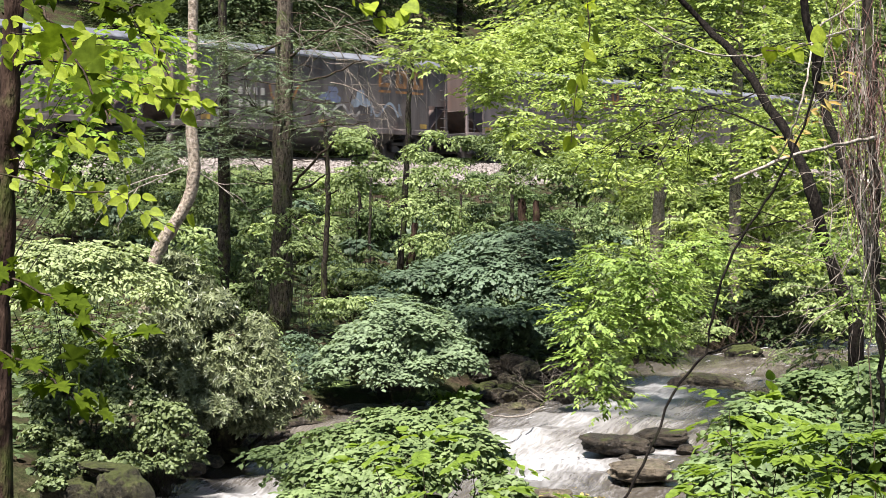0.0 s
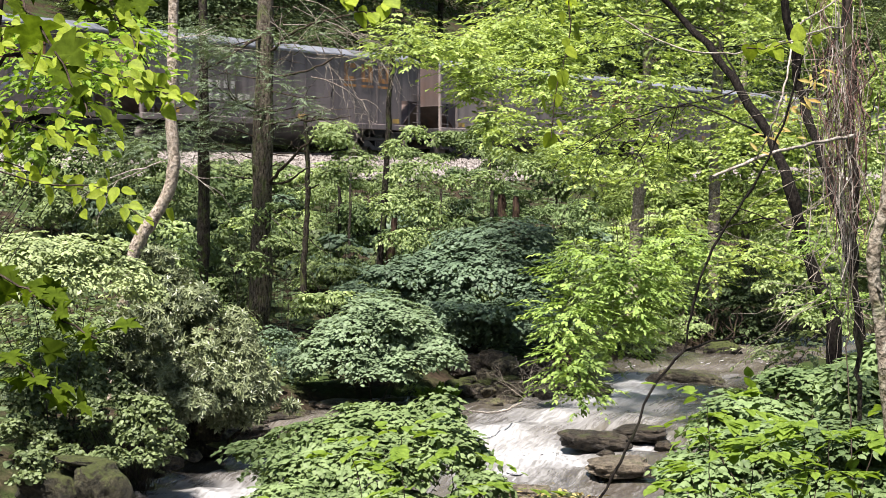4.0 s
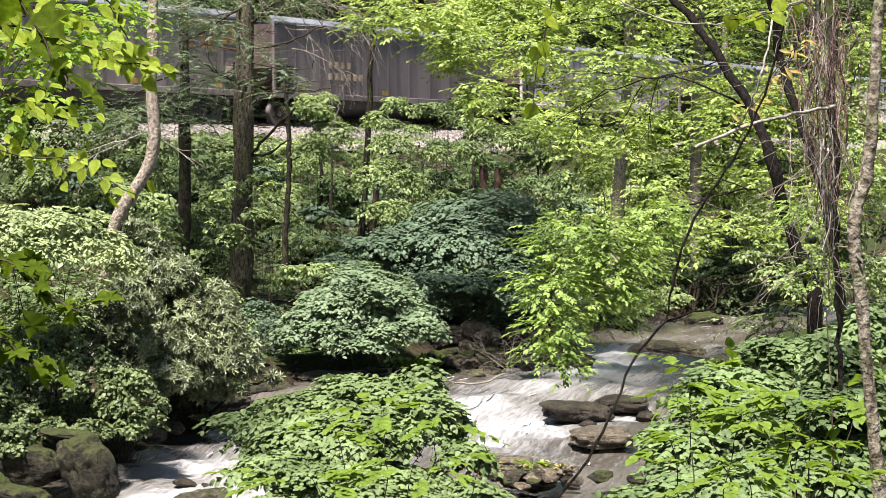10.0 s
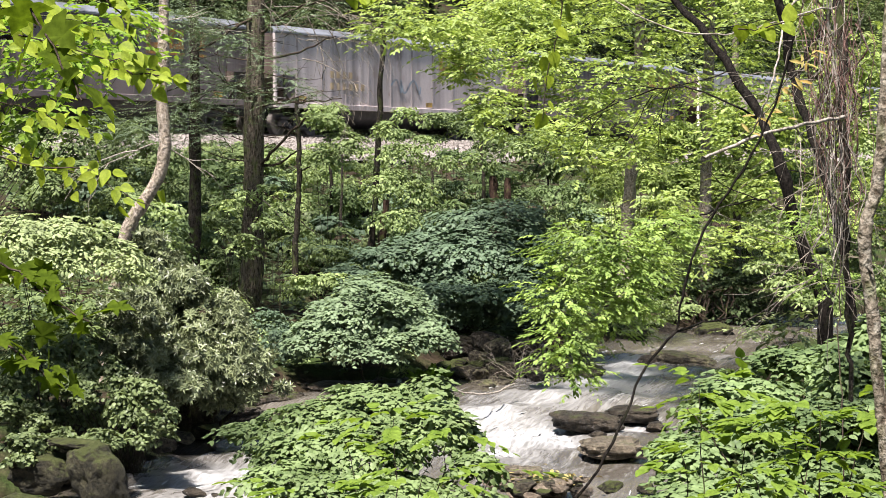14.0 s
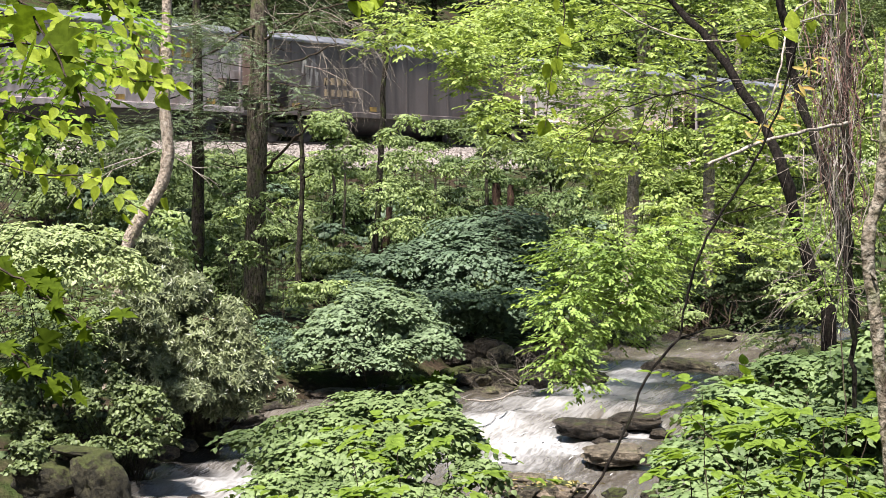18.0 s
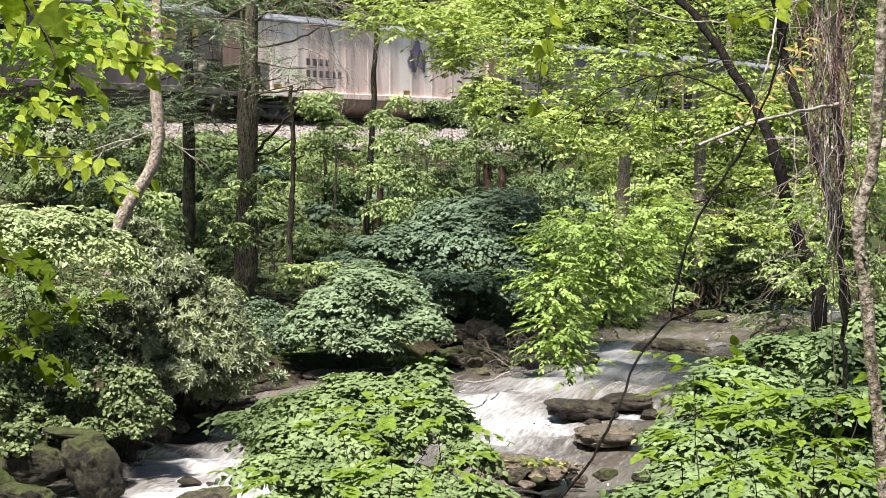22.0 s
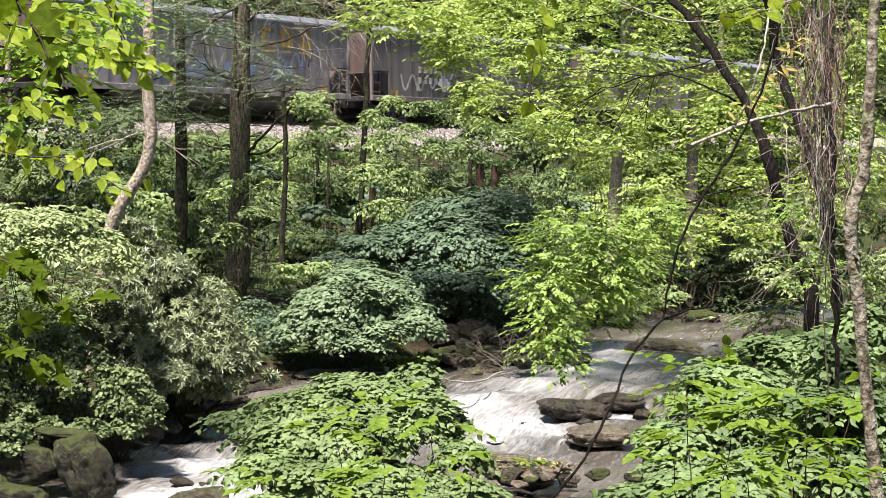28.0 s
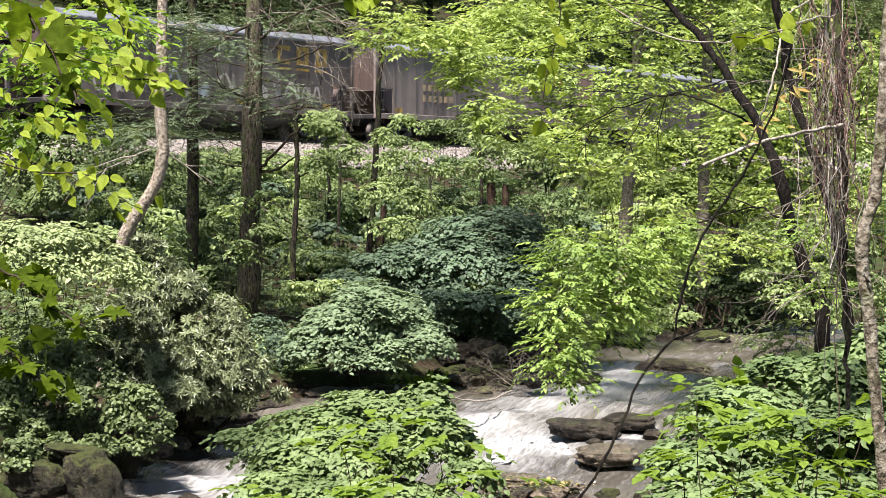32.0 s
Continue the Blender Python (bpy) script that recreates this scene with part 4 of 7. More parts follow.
# ---------------------------------------------------------------- rocks in and beside the creek
def rock_mesh(seed, size, mat, flat=0.15, detail=3):
    """A worn stone: a ball cut by random planes, then roughened."""
    rs = np.random.RandomState(seed)
    bm = bmesh.new()
    bmesh.ops.create_icosphere(bm, subdivisions=detail, radius=1.0)
    cuts = [(unit(rs.normal(0, 1, 3) * [1, 1, 1.3]), rs.uniform(0.42, 0.8)) for _ in range(13)]
    if flat > 0.3:
        cuts.append((np.array([0.04, -0.14, 0.99]), flat))
    off = rs.uniform(0, 50, 3)
    for v in bm.verts:
        p = np.array(v.co)
        for n, h in cuts:
            k = p @ n - h
            if k > 0:
                p = p - n * k * 0.97
        q = Vector(p * 2.2 + off)
        p = p * (1 + 0.10 * noise.noise(q) + 0.06 * noise.noise(q * 3.1) + 0.03 * noise.noise(q * 8) + 0.02 * math.sin(14 * p[2] + 3 * noise.noise(q)))
        v.co = Vector(p * np.array(size) * 1.25)
    return bm_mesh("rock", bm, mat, False)


def rock(at, size, seed, mat=None, turn=0.0, tilt=0.0, label="wet grey-brown rock in the creek", sink=0.58, name="rock", flat=0.15):
    ob = new(name, rock_mesh(seed, size, mat or STONE, flat, detail=4 if max(size) > 0.22 else 3))
    ob.matrix_world = pose(at[0], at[1], at[2] + size[2] * (0.5 - sink), tilt, 0, turn)
    return tagged(ob, label, "rock", "creek rocks")


def boulder(at, half, seed, mat, turn=0.0, tilt=0.0, lean=0.0, label="", boxy=0.75):
    """A large water-worn boulder: a rounded block with hollows, ledges and pits."""
    bm = bmesh.new()
    bmesh.ops.create_icosphere(bm, subdivisions=5, radius=1.0)
    off = Vector((seed * 3.7, seed * 1.3, seed * 5.1))
    for v in bm.verts:
        p = Vector([math.copysign(abs(c) ** boxy, c) for c in v.co])
        q = p * 1.1 + off
        k = 1 + 0.22 * noise.noise(q) + 0.13 * noise.noise(q * 2.3) + 0.06 * noise.noise(q * 5.5) + 0.03 * noise.noise(q * 13) + 0.018 * noise.noise(q * 27)
        ledge = 0.018 * math.tanh(4 * math.sin(6.0 * p.z + 1.5 * p.x + 2.5 * noise.noise(q)))
        v.co = Vector((p.x * half[0] * (k + ledge), p.y * half[1] * (k + ledge), p.z * half[2] * k))
    ob = new("rock", bm_mesh("rock", bm, mat, True))
    ob.matrix_world = pose(*at, tilt, lean, turn)
    return tagged(ob, label, "rock", "creek rocks")


# boulders of the rapids
rock((2.28, 25.28, 0.00), (0.15, 0.11, 0.07), 3)
rock((2.92, 23.51, 0.00), (0.24, 0.17, 0.10), 5)
rock((3.27, 26.01, 0.00), (0.19, 0.14, 0.09), 6)
rock((4.02, 32.86, 0.20), (0.27, 0.20, 0.14), 8, turn=40)
boulder((6.15, 38.30, 0.28), (0.40, 0.34, 0.22), 57, STONE_MOSS, 0, 0, 0, "rounded boulder covered in yellow-green moss", 0.8)
rock((2.59, 21.42, -0.10), (0.11, 0.09, 0.10), 10, STONE_MOSS)
rock((1.20, 20.61, 0.00), (0.29, 0.20, 0.14), 11, STONE_MOSS, label="mossy stones at the near edge of the creek")
rock((1.43, 20.90, 0.00), (0.15, 0.14, 0.11), 12, STONE_PALE)
rock((0.89, 20.68, 0.00), (0.17, 0.14, 0.08), 13, STONE_PALE)
rock((1.65, 20.53, 0.00), (0.14, 0.11, 0.08), 14)
rock((0.62, 21.63, -0.05), (0.20, 0.14, 0.07), 15, STONE_PALE)
rock((-3.23, 21.20, -0.10), (0.15, 0.11, 0.07), 16, label="small dark rock breaking the swift water")
rock((-2.92, 21.05, -0.10), (0.05, 0.05, 0.03), 17)
rock((-4.25, 22.81, -0.10), (0.15, 0.08, 0.04), 18)
boulder((2.36, 23.80, 0.04), (0.44, 0.36, 0.105), 46, STONE_SLAB, 4, 4, 0, "flat pale brown slab at the foot of the rapids", 0.5)
boulder((2.20, 26.10, 0.06), (0.52, 0.34, 0.155), 47, STONE, 8, 3, 4, "dark wet boulder splitting the white water", 0.7)
boulder((3.00, 26.90, 0.06), (0.42, 0.30, 0.12), 48, STONE, -12, 3, 0, "dark wet rock among the rapids", 0.7)
boulder((4.72, 33.10, 0.18), (0.62, 0.36, 0.19), 49, STONE_BROWN, 6, 4, 8, "long angular slab with mossy top in the upper creek", 0.6)
boulder((-4.98, 20.60, 0.27), (0.42, 0.40, 0.25), 42, STONE_LICHEN, 12, 0, 6, "broad mossy boulder beside the creek", 0.75)
boulder((-4.90, 19.50, 0.02), (0.34, 0.30, 0.18), 43, STONE_LICHEN, 40, 0, 8, "low wet boulder at the water's edge", 0.75)
boulder((-4.24, 20.30, 0.24), (0.29, 0.36, 0.44), 45, STONE_LICHEN, 20, 0, -24, "upright lichen-covered boulder at the water's edge", 0.7)
boulder((-4.55, 20.70, 0.60), (0.36, 0.30, 0.06), 44, STONE_LICHEN, 8, -4, 6, "brown rock ledge bridging two boulders", 0.7)
boulder((-2.80, 19.40, -0.06), (0.40, 0.34, 0.20), 50, STONE_BROWN, 30, 0, -12, "smooth wet boulder washed by white water", 0.8)
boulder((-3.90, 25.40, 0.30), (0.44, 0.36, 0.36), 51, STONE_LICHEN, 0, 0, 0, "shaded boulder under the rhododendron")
# dark ledges that also paint in the shade below the bank shrub
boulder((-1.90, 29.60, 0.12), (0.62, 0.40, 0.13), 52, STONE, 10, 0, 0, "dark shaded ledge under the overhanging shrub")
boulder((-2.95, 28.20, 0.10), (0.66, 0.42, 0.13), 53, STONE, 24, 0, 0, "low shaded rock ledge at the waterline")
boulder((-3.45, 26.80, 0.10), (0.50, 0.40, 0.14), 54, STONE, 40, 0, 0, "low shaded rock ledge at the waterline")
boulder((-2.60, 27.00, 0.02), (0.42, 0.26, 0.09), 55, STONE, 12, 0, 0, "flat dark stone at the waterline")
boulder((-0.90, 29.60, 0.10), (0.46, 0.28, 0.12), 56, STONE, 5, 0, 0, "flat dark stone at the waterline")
boulder((0.95, 21.90, 0.02), (0.30, 0.20, 0.08), 60, STONE_SLAB, 8, 0, 0, "flat stone at the near edge of the creek", 0.6)
boulder((1.42, 21.10, 0.04), (0.28, 0.20, 0.09), 61, STONE_LICHEN, 30, 0, 4, "mossy flat stone at the near edge of the creek", 0.6)
boulder((1.15, 20.60, 0.03), (0.30, 0.22, 0.11), 62, STONE_BROWN, -10, 0, 0, "brown stone at the near edge of the creek", 0.65)
# stones along the railway-side bank
rock((0.94, 32.43, 0.25), (0.29, 0.20, 0.26), 20, turn=30, label="angular stones piled on the far bank")
rock((0.66, 31.74, 0.20), (0.20, 0.17, 0.15), 21, turn=70)
rock((1.31, 31.92, 0.20), (0.24, 0.17, 0.15), 22, turn=15)
rock((1.02, 31.50, 0.10), (0.42, 0.20, 0.10), 23, STONE_BROWN, 4, label="flat pale stone at the water's edge")
rock((0.17, 31.16, 0.10), (0.42, 0.27, 0.15), 24, STONE_MOSS, 12)
rock((1.55, 31.45, 0.15), (0.27, 0.20, 0.14), 25, STONE_MOSS)
rock((1.91, 32.11, 0.20), (0.34, 0.24, 0.18), 26, STONE_MOSS)
rock((2.78, 31.48, 0.20), (0.31, 0.20, 0.18), 27, STONE_MOSS)
rock((-0.15, 30.83, 0.10), (0.20, 0.17, 0.10), 28)
rock((-0.86, 30.18, 0.10), (0.48, 0.27, 0.12), 29, turn=20, label="shaded flat stone under the overhanging shrub")
rock((-4.43, 22.92, 0.10), (0.34, 0.27, 0.20), 34, STONE_MOSS)
rock((4.14, 37.51, 0.30), (0.41, 0.27, 0.20), 38, STONE_MOSS)
rock((5.20, 38.85, 0.30), (0.41, 0.20, 0.20), 39)
boulder((0.98, 31.60, 0.60), (0.24, 0.20, 0.17), 71, STONE_BROWN, 25, 10, -18, "tilted angular brown block on the far bank", 0.45)
boulder((0.62, 31.50, 0.44), (0.17, 0.16, 0.15), 72, STONE_BROWN, -10, 0, 8, "squarish brown stone on the far bank", 0.45)
boulder((0.86, 32.10, 0.66), (0.32, 0.26, 0.20), 73, STONE, 40, 0, 14, "dark block of stone in the hollow under the shrub", 0.5)
boulder((0.78, 30.90, 0.24), (0.46, 0.26, 0.09), 74, STONE_BROWN, 6, 0, 2, "flat brown ledge at the water's edge", 0.5)
boulder((0.18, 31.10, 0.30), (0.26, 0.22, 0.16), 75, STONE_MOSS, 15, 0, -6, "mossy squarish stone at the water's edge", 0.5)
boulder((1.46, 31.30, 0.34), (0.20, 0.17, 0.14), 76, STONE_MOSS, 50, 0, 10, "mossy angular stone at the water's edge", 0.5)
# two dark stones stand in for the shade of the hollow
boulder((0.25, 32.30, 0.55), (0.40, 0.30, 0.22), 77, STONE, 10, 0, 0, "dark stone added in place of shade under the broad shrub", 0.6)
boulder((1.55, 32.30, 0.52), (0.34, 0.28, 0.20), 78, STONE, -20, 0, 0, "dark stone added in place of shade under the broad shrub", 0.6)
# stones piled on the far bank and at the near edge
_pile = np.random.RandomState(8)
for i in range(46):
    (x, y, _), s = (1.01, 31.08, 0.30), _pile.uniform(0.10, 0.25)
    x, y = x + _pile.normal(0, 0.62), y + _pile.normal(0, 0.55)
    rock((x, y, 0.22 + _pile.uniform(0, 0.16)), (s * 1.25, s * 0.9, s * 0.75), 130 + i % 11, (STONE, STONE_BROWN, STONE_MOSS, STONE_BROWN)[i % 4], _pile.uniform(0, 180), _pile.uniform(-14, 14), label="angular brown stone piled on the far bank")
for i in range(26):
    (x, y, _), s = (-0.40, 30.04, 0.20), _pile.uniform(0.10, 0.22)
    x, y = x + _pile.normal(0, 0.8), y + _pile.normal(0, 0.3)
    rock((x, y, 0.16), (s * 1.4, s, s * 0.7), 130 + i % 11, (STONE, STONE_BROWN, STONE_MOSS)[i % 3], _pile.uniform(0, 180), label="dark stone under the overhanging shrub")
for i in range(30):
    (x, y, _), s = (1.26, 20.42, 0.05), _pile.uniform(0.05, 0.13)
    x, y = x + _pile.normal(0, 0.30), y + _pile.normal(0, 0.22)
    rock((x, y, 0.06 + _pile.uniform(0, 0.1)), (s * 1.3, s, s * 0.75), 130 + i % 11, (STONE_PALE, STONE_BROWN, STONE_PALE, STONE_MOSS)[i % 4], _pile.uniform(0, 180), label="rounded stone with leaf litter at the near edge of the creek")
for i in range(46):
    u = i / 45
    x, y = np.interp(u, [0, 0.3, 0.6, 1], [-4.3, -3.4, 0.6, 6.4]), np.interp(u, [0, 0.3, 0.6, 1], [22.5, 28.4, 33.0, 41.0])
    x, y = x + random.uniform(-0.35, 0.35), y + random.uniform(-0.4, 0.4)
    s = random.uniform(0.05, 0.16)
    rock((float(x), float(y), 0.12), (s * 1.4, s, s * 0.7), 60 + i % 9, random.choice([STONE, STONE_MOSS, STONE_BROWN]), random.uniform(0, 180), label="small bank stone at the water's edge", name="bank_stone")


# ---------------------------------------------------------------- drifting foam
def foam_patch(seed):
    rs = np.random.RandomState(seed)
    n, rings = 14, 3
    V, F = [(0, 0, 0.008)], []
    k = rs.uniform(0, 6.28, 3)
    for r in range(1, rings + 1):
        for i in range(n):
            a = 2 * math.pi * i / n
            e = 1 + 0.3 * math.sin(2 * a + k[0]) + 0.25 * math.sin(5 * a + k[1])
            V.append((1.6 * e * r / rings * math.cos(a) * 0.11, e * r / rings * math.sin(a) * 0.012, 0.008 * (1 - (r / rings) ** 2) + rs.uniform(0, 0.003)))
    V, Q = np.array(V), []
    for r in range(rings - 1):
        for i in range(n):
            Q.append((1 + r * n + i, 1 + (r + 1) * n + i, 1 + (r + 1) * n + (i + 1) % n, 1 + r * n + (i + 1) % n))
    bm = bmesh.new()
    vs = [bm.verts.new(v) for v in V]
    for i in range(n):
        bm.faces.new((vs[0], vs[1 + i], vs[1 + (i + 1) % n]))
    for q in Q:
        bm.faces.new([vs[i] for i in q])
    return bm_mesh("foam_patch", bm, FOAM, True)


FOAMS = []
_foams = [foam_patch(s) for s in range(5)]
for i in range(80):
    ob = tagged(new("foam_patch", _foams[i % 5]), "small patch of white foam drifting downstream", "foam", "drifting foam")
    FOAMS.append((ob, random.uniform(30, 96), random.uniform(-0.75, 0.75), random.uniform(0.9, 1.3)))


def creek_at(run, v):
    """Place and heading at a distance along the creek and a share of its half width."""
    left = run
    for a, b in zip(CREEK[:-1], CREEK[1:]):
        L = math.hypot(*(b - a)[:2])
        if left <= L:
            break
        left -= L
    c = a + (b - a) * min(1, left / L)
    d = (b - a)[:2] / L
    x, y = c[0] - d[1] * v * c[2], c[1] + d[0] * v * c[2]
    z = float(water_z(np.array(x), np.array(y), np.array(v * c[2]), np.array(run)))
    return x, y, z, math.degrees(math.atan2(d[1], d[0]))


def drift():
    """The foam rides down the creek."""
    for ob, start, v, pace in FOAMS:
        rows = []
        for i in range(65):
            t = 0.5 * i
            x, y, z, turn = creek_at(start + pace * t * 0.9, v)
            rows.append((t, pose(x, y, z + 0.005, 0, 0, turn)))
        walk(ob, rows)


# ---------------------------------------------------------------- white water that heaves over the rocks
def splash_mesh(seed):
    rs = np.random.RandomState(seed)
    bm = bmesh.new()
    bmesh.ops.create_icosphere(bm, subdivisions=3, radius=1.0)
    off = rs.uniform(0, 40, 3)
    for v in bm.verts:
        q = Vector(v.co) * 1.7 + Vector(off)
        k = 1 + 0.45 * noise.noise(q) + 0.25 * noise.noise(q * 2.7) + 0.20 * noise.noise(q * 6) + 0.12 * noise.noise(q * 12)
        v.co = Vector((v.co.x * 0.36 * k, v.co.y * 0.13 * k, v.co.z * 0.020 * k))
    return bm_mesh("foam_lump", bm, FOAM, True)


SPLASHES = []
_rs = np.random.RandomState(15)
_meshes = [splash_mesh(i) for i in range(6)]
for i in range(20):
    rx, ry, ra, rb, k = RAPIDS[_rs.choice([1, 1, 3, 1])]
    run = min(np.arange(40, 100, 0.5), key=lambda q: math.hypot(creek_at(q, 0)[0] - rx, creek_at(q, 0)[1] - ry))
    x, y, z, turn = creek_at(run + _rs.normal(0, 0.3 * ra), 0.0)
    side = _rs.normal(0, 0.35 * rb)
    x, y = x * 0 + rx + (x - creek_at(run, 0)[0]) - math.sin(radians(turn)) * side, ry + (y - creek_at(run, 0)[1]) + math.cos(radians(turn)) * side
    z = float(water_z(np.array(x), np.array(y), np.array(0.0), np.array(run)))
    ob = tagged(new("foam_lump", _meshes[i % 6]), "heaving lump of white water in the rapids", "foam", "white water of the rapids")
    SPLASHES.append((ob, x, y, z, turn, _rs.uniform(0, 6.28), _rs.uniform(4.5, 7.5)))


def heave():
    """White water bobs and pushes back and forth on its spot."""
    for ob, x, y, z, turn, phase, rate in SPLASHES:
        a = radians(turn)
        rows = []
        for i in range(129):
            t = 0.25 * i
            push, lift = 0.10 * math.sin(rate * t + phase), 0.03 * math.sin(1.37 * rate * t + 2 * phase)
            rows.append((t, pose(x + push * math.cos(a), y + push * math.sin(a), z - 0.03 + 0.35 * lift, 3 * math.sin(rate * t), 3 * math.cos(rate * t + phase), turn)))
        walk(ob, rows)

# ---------------------------------------------------------------- plants
def grow(name, label, category, base, stems=(), wood=None, crowns=(), group="", stem_name="stem", sides=7):
    """A plant: base point, stems as paths of (x, y, z, radius), crowns as (part name, mesh)."""
    ob = thing(name, label, category, group, at=base)
    back = Matrix.Translation(-Vector(base))
    for s in stems:
        part(stem_name, fast_mesh(stem_name, *tubes([s], sides), wood, True), ob, at=back)
    for cname, mesh in crowns:
        tagged(part(cname, mesh, ob, at=back), kind="stuff" if "tangle" in cname else "")
    return ob


def bush(name, label, lobes, shape, mat, size, seed, density=4.0, category="shrub", group="", wood=None, stems=5, foot=None, layered=False, **kw):
    """A shrub with several stems that fan out from its foot into leafy lobes."""
    rs = np.random.RandomState(seed)
    bx, by = float(np.mean([q[0] for q in lobes])), float(np.mean([q[1] for q in lobes])) + 0.2
    if foot:
        bx, by = foot
    base = (bx, by, gz(bx, by) - 0.05)
    paths = []
    for i in range(max(stems, len(lobes))):
        q = lobes[i % len(lobes)]
        tip = np.array(q[:3]) + rs.uniform(-0.6, 0.6, 3) * np.array(q[3:])
        r = min(0.03, 0.008 * q[3] + 0.004)
        b = np.array(base) + rs.uniform(-0.15, 0.15, 3) * [1, 1, 0]
        mid = b * 0.45 + tip * 0.55 + [0, 0, 0.12 * q[5]]
        paths.append(smooth_path([(*b, r), (*mid, r * 0.7), (*tip, r * 0.3)], 8, rs, 0.015))
    crown = (shingled if layered else crown_mesh)("crown", rs, lobes, shape, mat, size, density, **kw)
    return grow(name, label, category, base, paths, wood or BARK_DARK, [("crown", crown)], group)


def wood_tree(name, label, trunk, mat, seed, limbs=(), crowns=(), wobble=0.012, category="tree", group="", rings=22, limb_mat=None):
    """A tree: trunk path down to the ground, limbs, crowns."""
    rs = np.random.RandomState(seed)
    t = smooth_path(trunk, rings, rs, wobble)
    low = t[np.argmin(t[:, 2])]
    g = gz(low[0], low[1])
    foot = [(low[0], low[1], g - 0.15, low[3] * 1.35)]
    order = list(t) if t[0][2] > t[-1][2] else list(t[::-1])
    order = [q for q in order if q[2] > g + 0.1] + [(low[0], low[1], g + 0.12, low[3] * 1.08)] + foot
    ob = thing(name, label, category, group, at=(low[0], low[1], g))
    back = Matrix.Translation(-Vector((low[0], low[1], g)))
    part("trunk", fast_mesh("trunk", *tubes([order], 12), mat, True), ob, at=back)
    for path in limbs:
        p = smooth_path(path, max(8, 5 * len(path)), rs, 0.02)
        part("limb", fast_mesh("limb", *tubes([p], 6), limb_mat or mat, True), ob, at=back)
    for cname, mesh in crowns:
        tagged(part(cname, mesh, ob, at=back), kind="stuff" if "tangle" in cname else "")
    return ob


def twig_fan(rs, start, way, length, radius, forks=3, depth=2, droop=0.00, spread=0.6):
    """Dead twigs that fork and fork again; paths of (x, y, z, radius)."""
    out = []
    way = unit(np.array(way, float))
    pts = [np.array(start, float)]
    for i in range(5):
        way = unit(way + rs.normal(0, 0.16, 3) - [0, 0, droop * 0.2])
        pts.append(pts[-1] + way * length / 5)
    out.append([(*p, radius * (1 - 0.15 * i)) for i, p in enumerate(pts)])
    if depth:
        for k in range(forks):
            i = rs.randint(2, 6)
            out += twig_fan(rs, pts[i], way + rs.normal(0, spread, 3), length * rs.uniform(0.4, 0.7), radius * 0.55, forks, depth - 1, droop, spread)
    return out


def line(*pts):
    return [tuple(p) for p in pts]


def pt(p, r):
    return (*p, r)


RS = np.random.RandomState(77)

# --- woods behind the railway
for i in range(16):
    s, off = -30 + 8.5 * i + RS.uniform(-2, 2), -RS.uniform(9, 22)
    x, y, _ = on_track(s, off)
    g = gz(x, y)
    h = RS.uniform(11, 15)
    lobes = [(x + RS.uniform(-2.5, 2.5), y + RS.uniform(-2, 2), g + h * RS.uniform(0.12, 0.95), RS.uniform(2.2, 3.8), RS.uniform(2, 3), RS.uniform(1.4, 2.6)) for _ in range(9)]
    crown = crown_mesh("crown", RS, lobes, SMALL, LEAF_UNDER if i % 2 else LEAF_FAR, 0.26, 3.6, per=6, droop=0.20, jitter=0.38)
    wood_tree("forest_tree", "tall broadleaf tree in the woods behind the railway", [(x, y, g, 0.2), (x + 0.3, y, g + h * 0.5, 0.15), (x + 0.5, y, g + h, 0.05)], BARK_DARK, 300 + i, crowns=[("crown", crown)], group="woods behind the railway")

for i in range(14):
    s, off = -40 + 11 * i + RS.uniform(-2, 2), -RS.uniform(26, 42)
    x, y, _ = on_track(s, off)
    g = gz(x, y)
    h = RS.uniform(11, 15)
    lobes = [(x + RS.uniform(-3.5, 3.5), y + RS.uniform(-2, 2), g + h * RS.uniform(0.05, 0.95), RS.uniform(2.8, 4.5), RS.uniform(2, 3), RS.uniform(1.8, 3.0)) for _ in range(9)]
    crown = crown_mesh("crown", RS, lobes, SMALL, LEAF_FAR, 0.42, 2.6, per=6, droop=0.4, jitter=0.5)
    wood_tree("forest_tree", "tall broadleaf tree on the wooded hillside", [(x, y, g, 0.2), (x + 0.3, y, g + h * 0.5, 0.15), (x + 0.5, y, g + h, 0.05)], BARK_DARK, 330 + i, crowns=[("crown", crown)], group="woods behind the railway")

# --- dark brush along the back of the track, added in place of shade under the cars
for i in range(26):
    s = -34 + 4.2 * i + RS.uniform(-1, 1)
    x, y, _ = on_track(s, -RS.uniform(6.0, 9.0))
    g = gz(x, y)
    lobes = [(x + RS.uniform(-1.2, 1.2), y + RS.uniform(-0.8, 0.8), g + RS.uniform(0.3, 2.4), RS.uniform(1.2, 2.0), 1.0, RS.uniform(0.7, 1.2)) for _ in range(5)]
    bush("trackside_bush", "dark leafy bush behind the railway, added to darken the gaps under the cars", lobes, SMALL, LEAF_FAR, 0.2, 600 + i, 3.4, "bush", "bushes behind the railway", stems=3, per=6, droop=0.2, jitter=0.4)

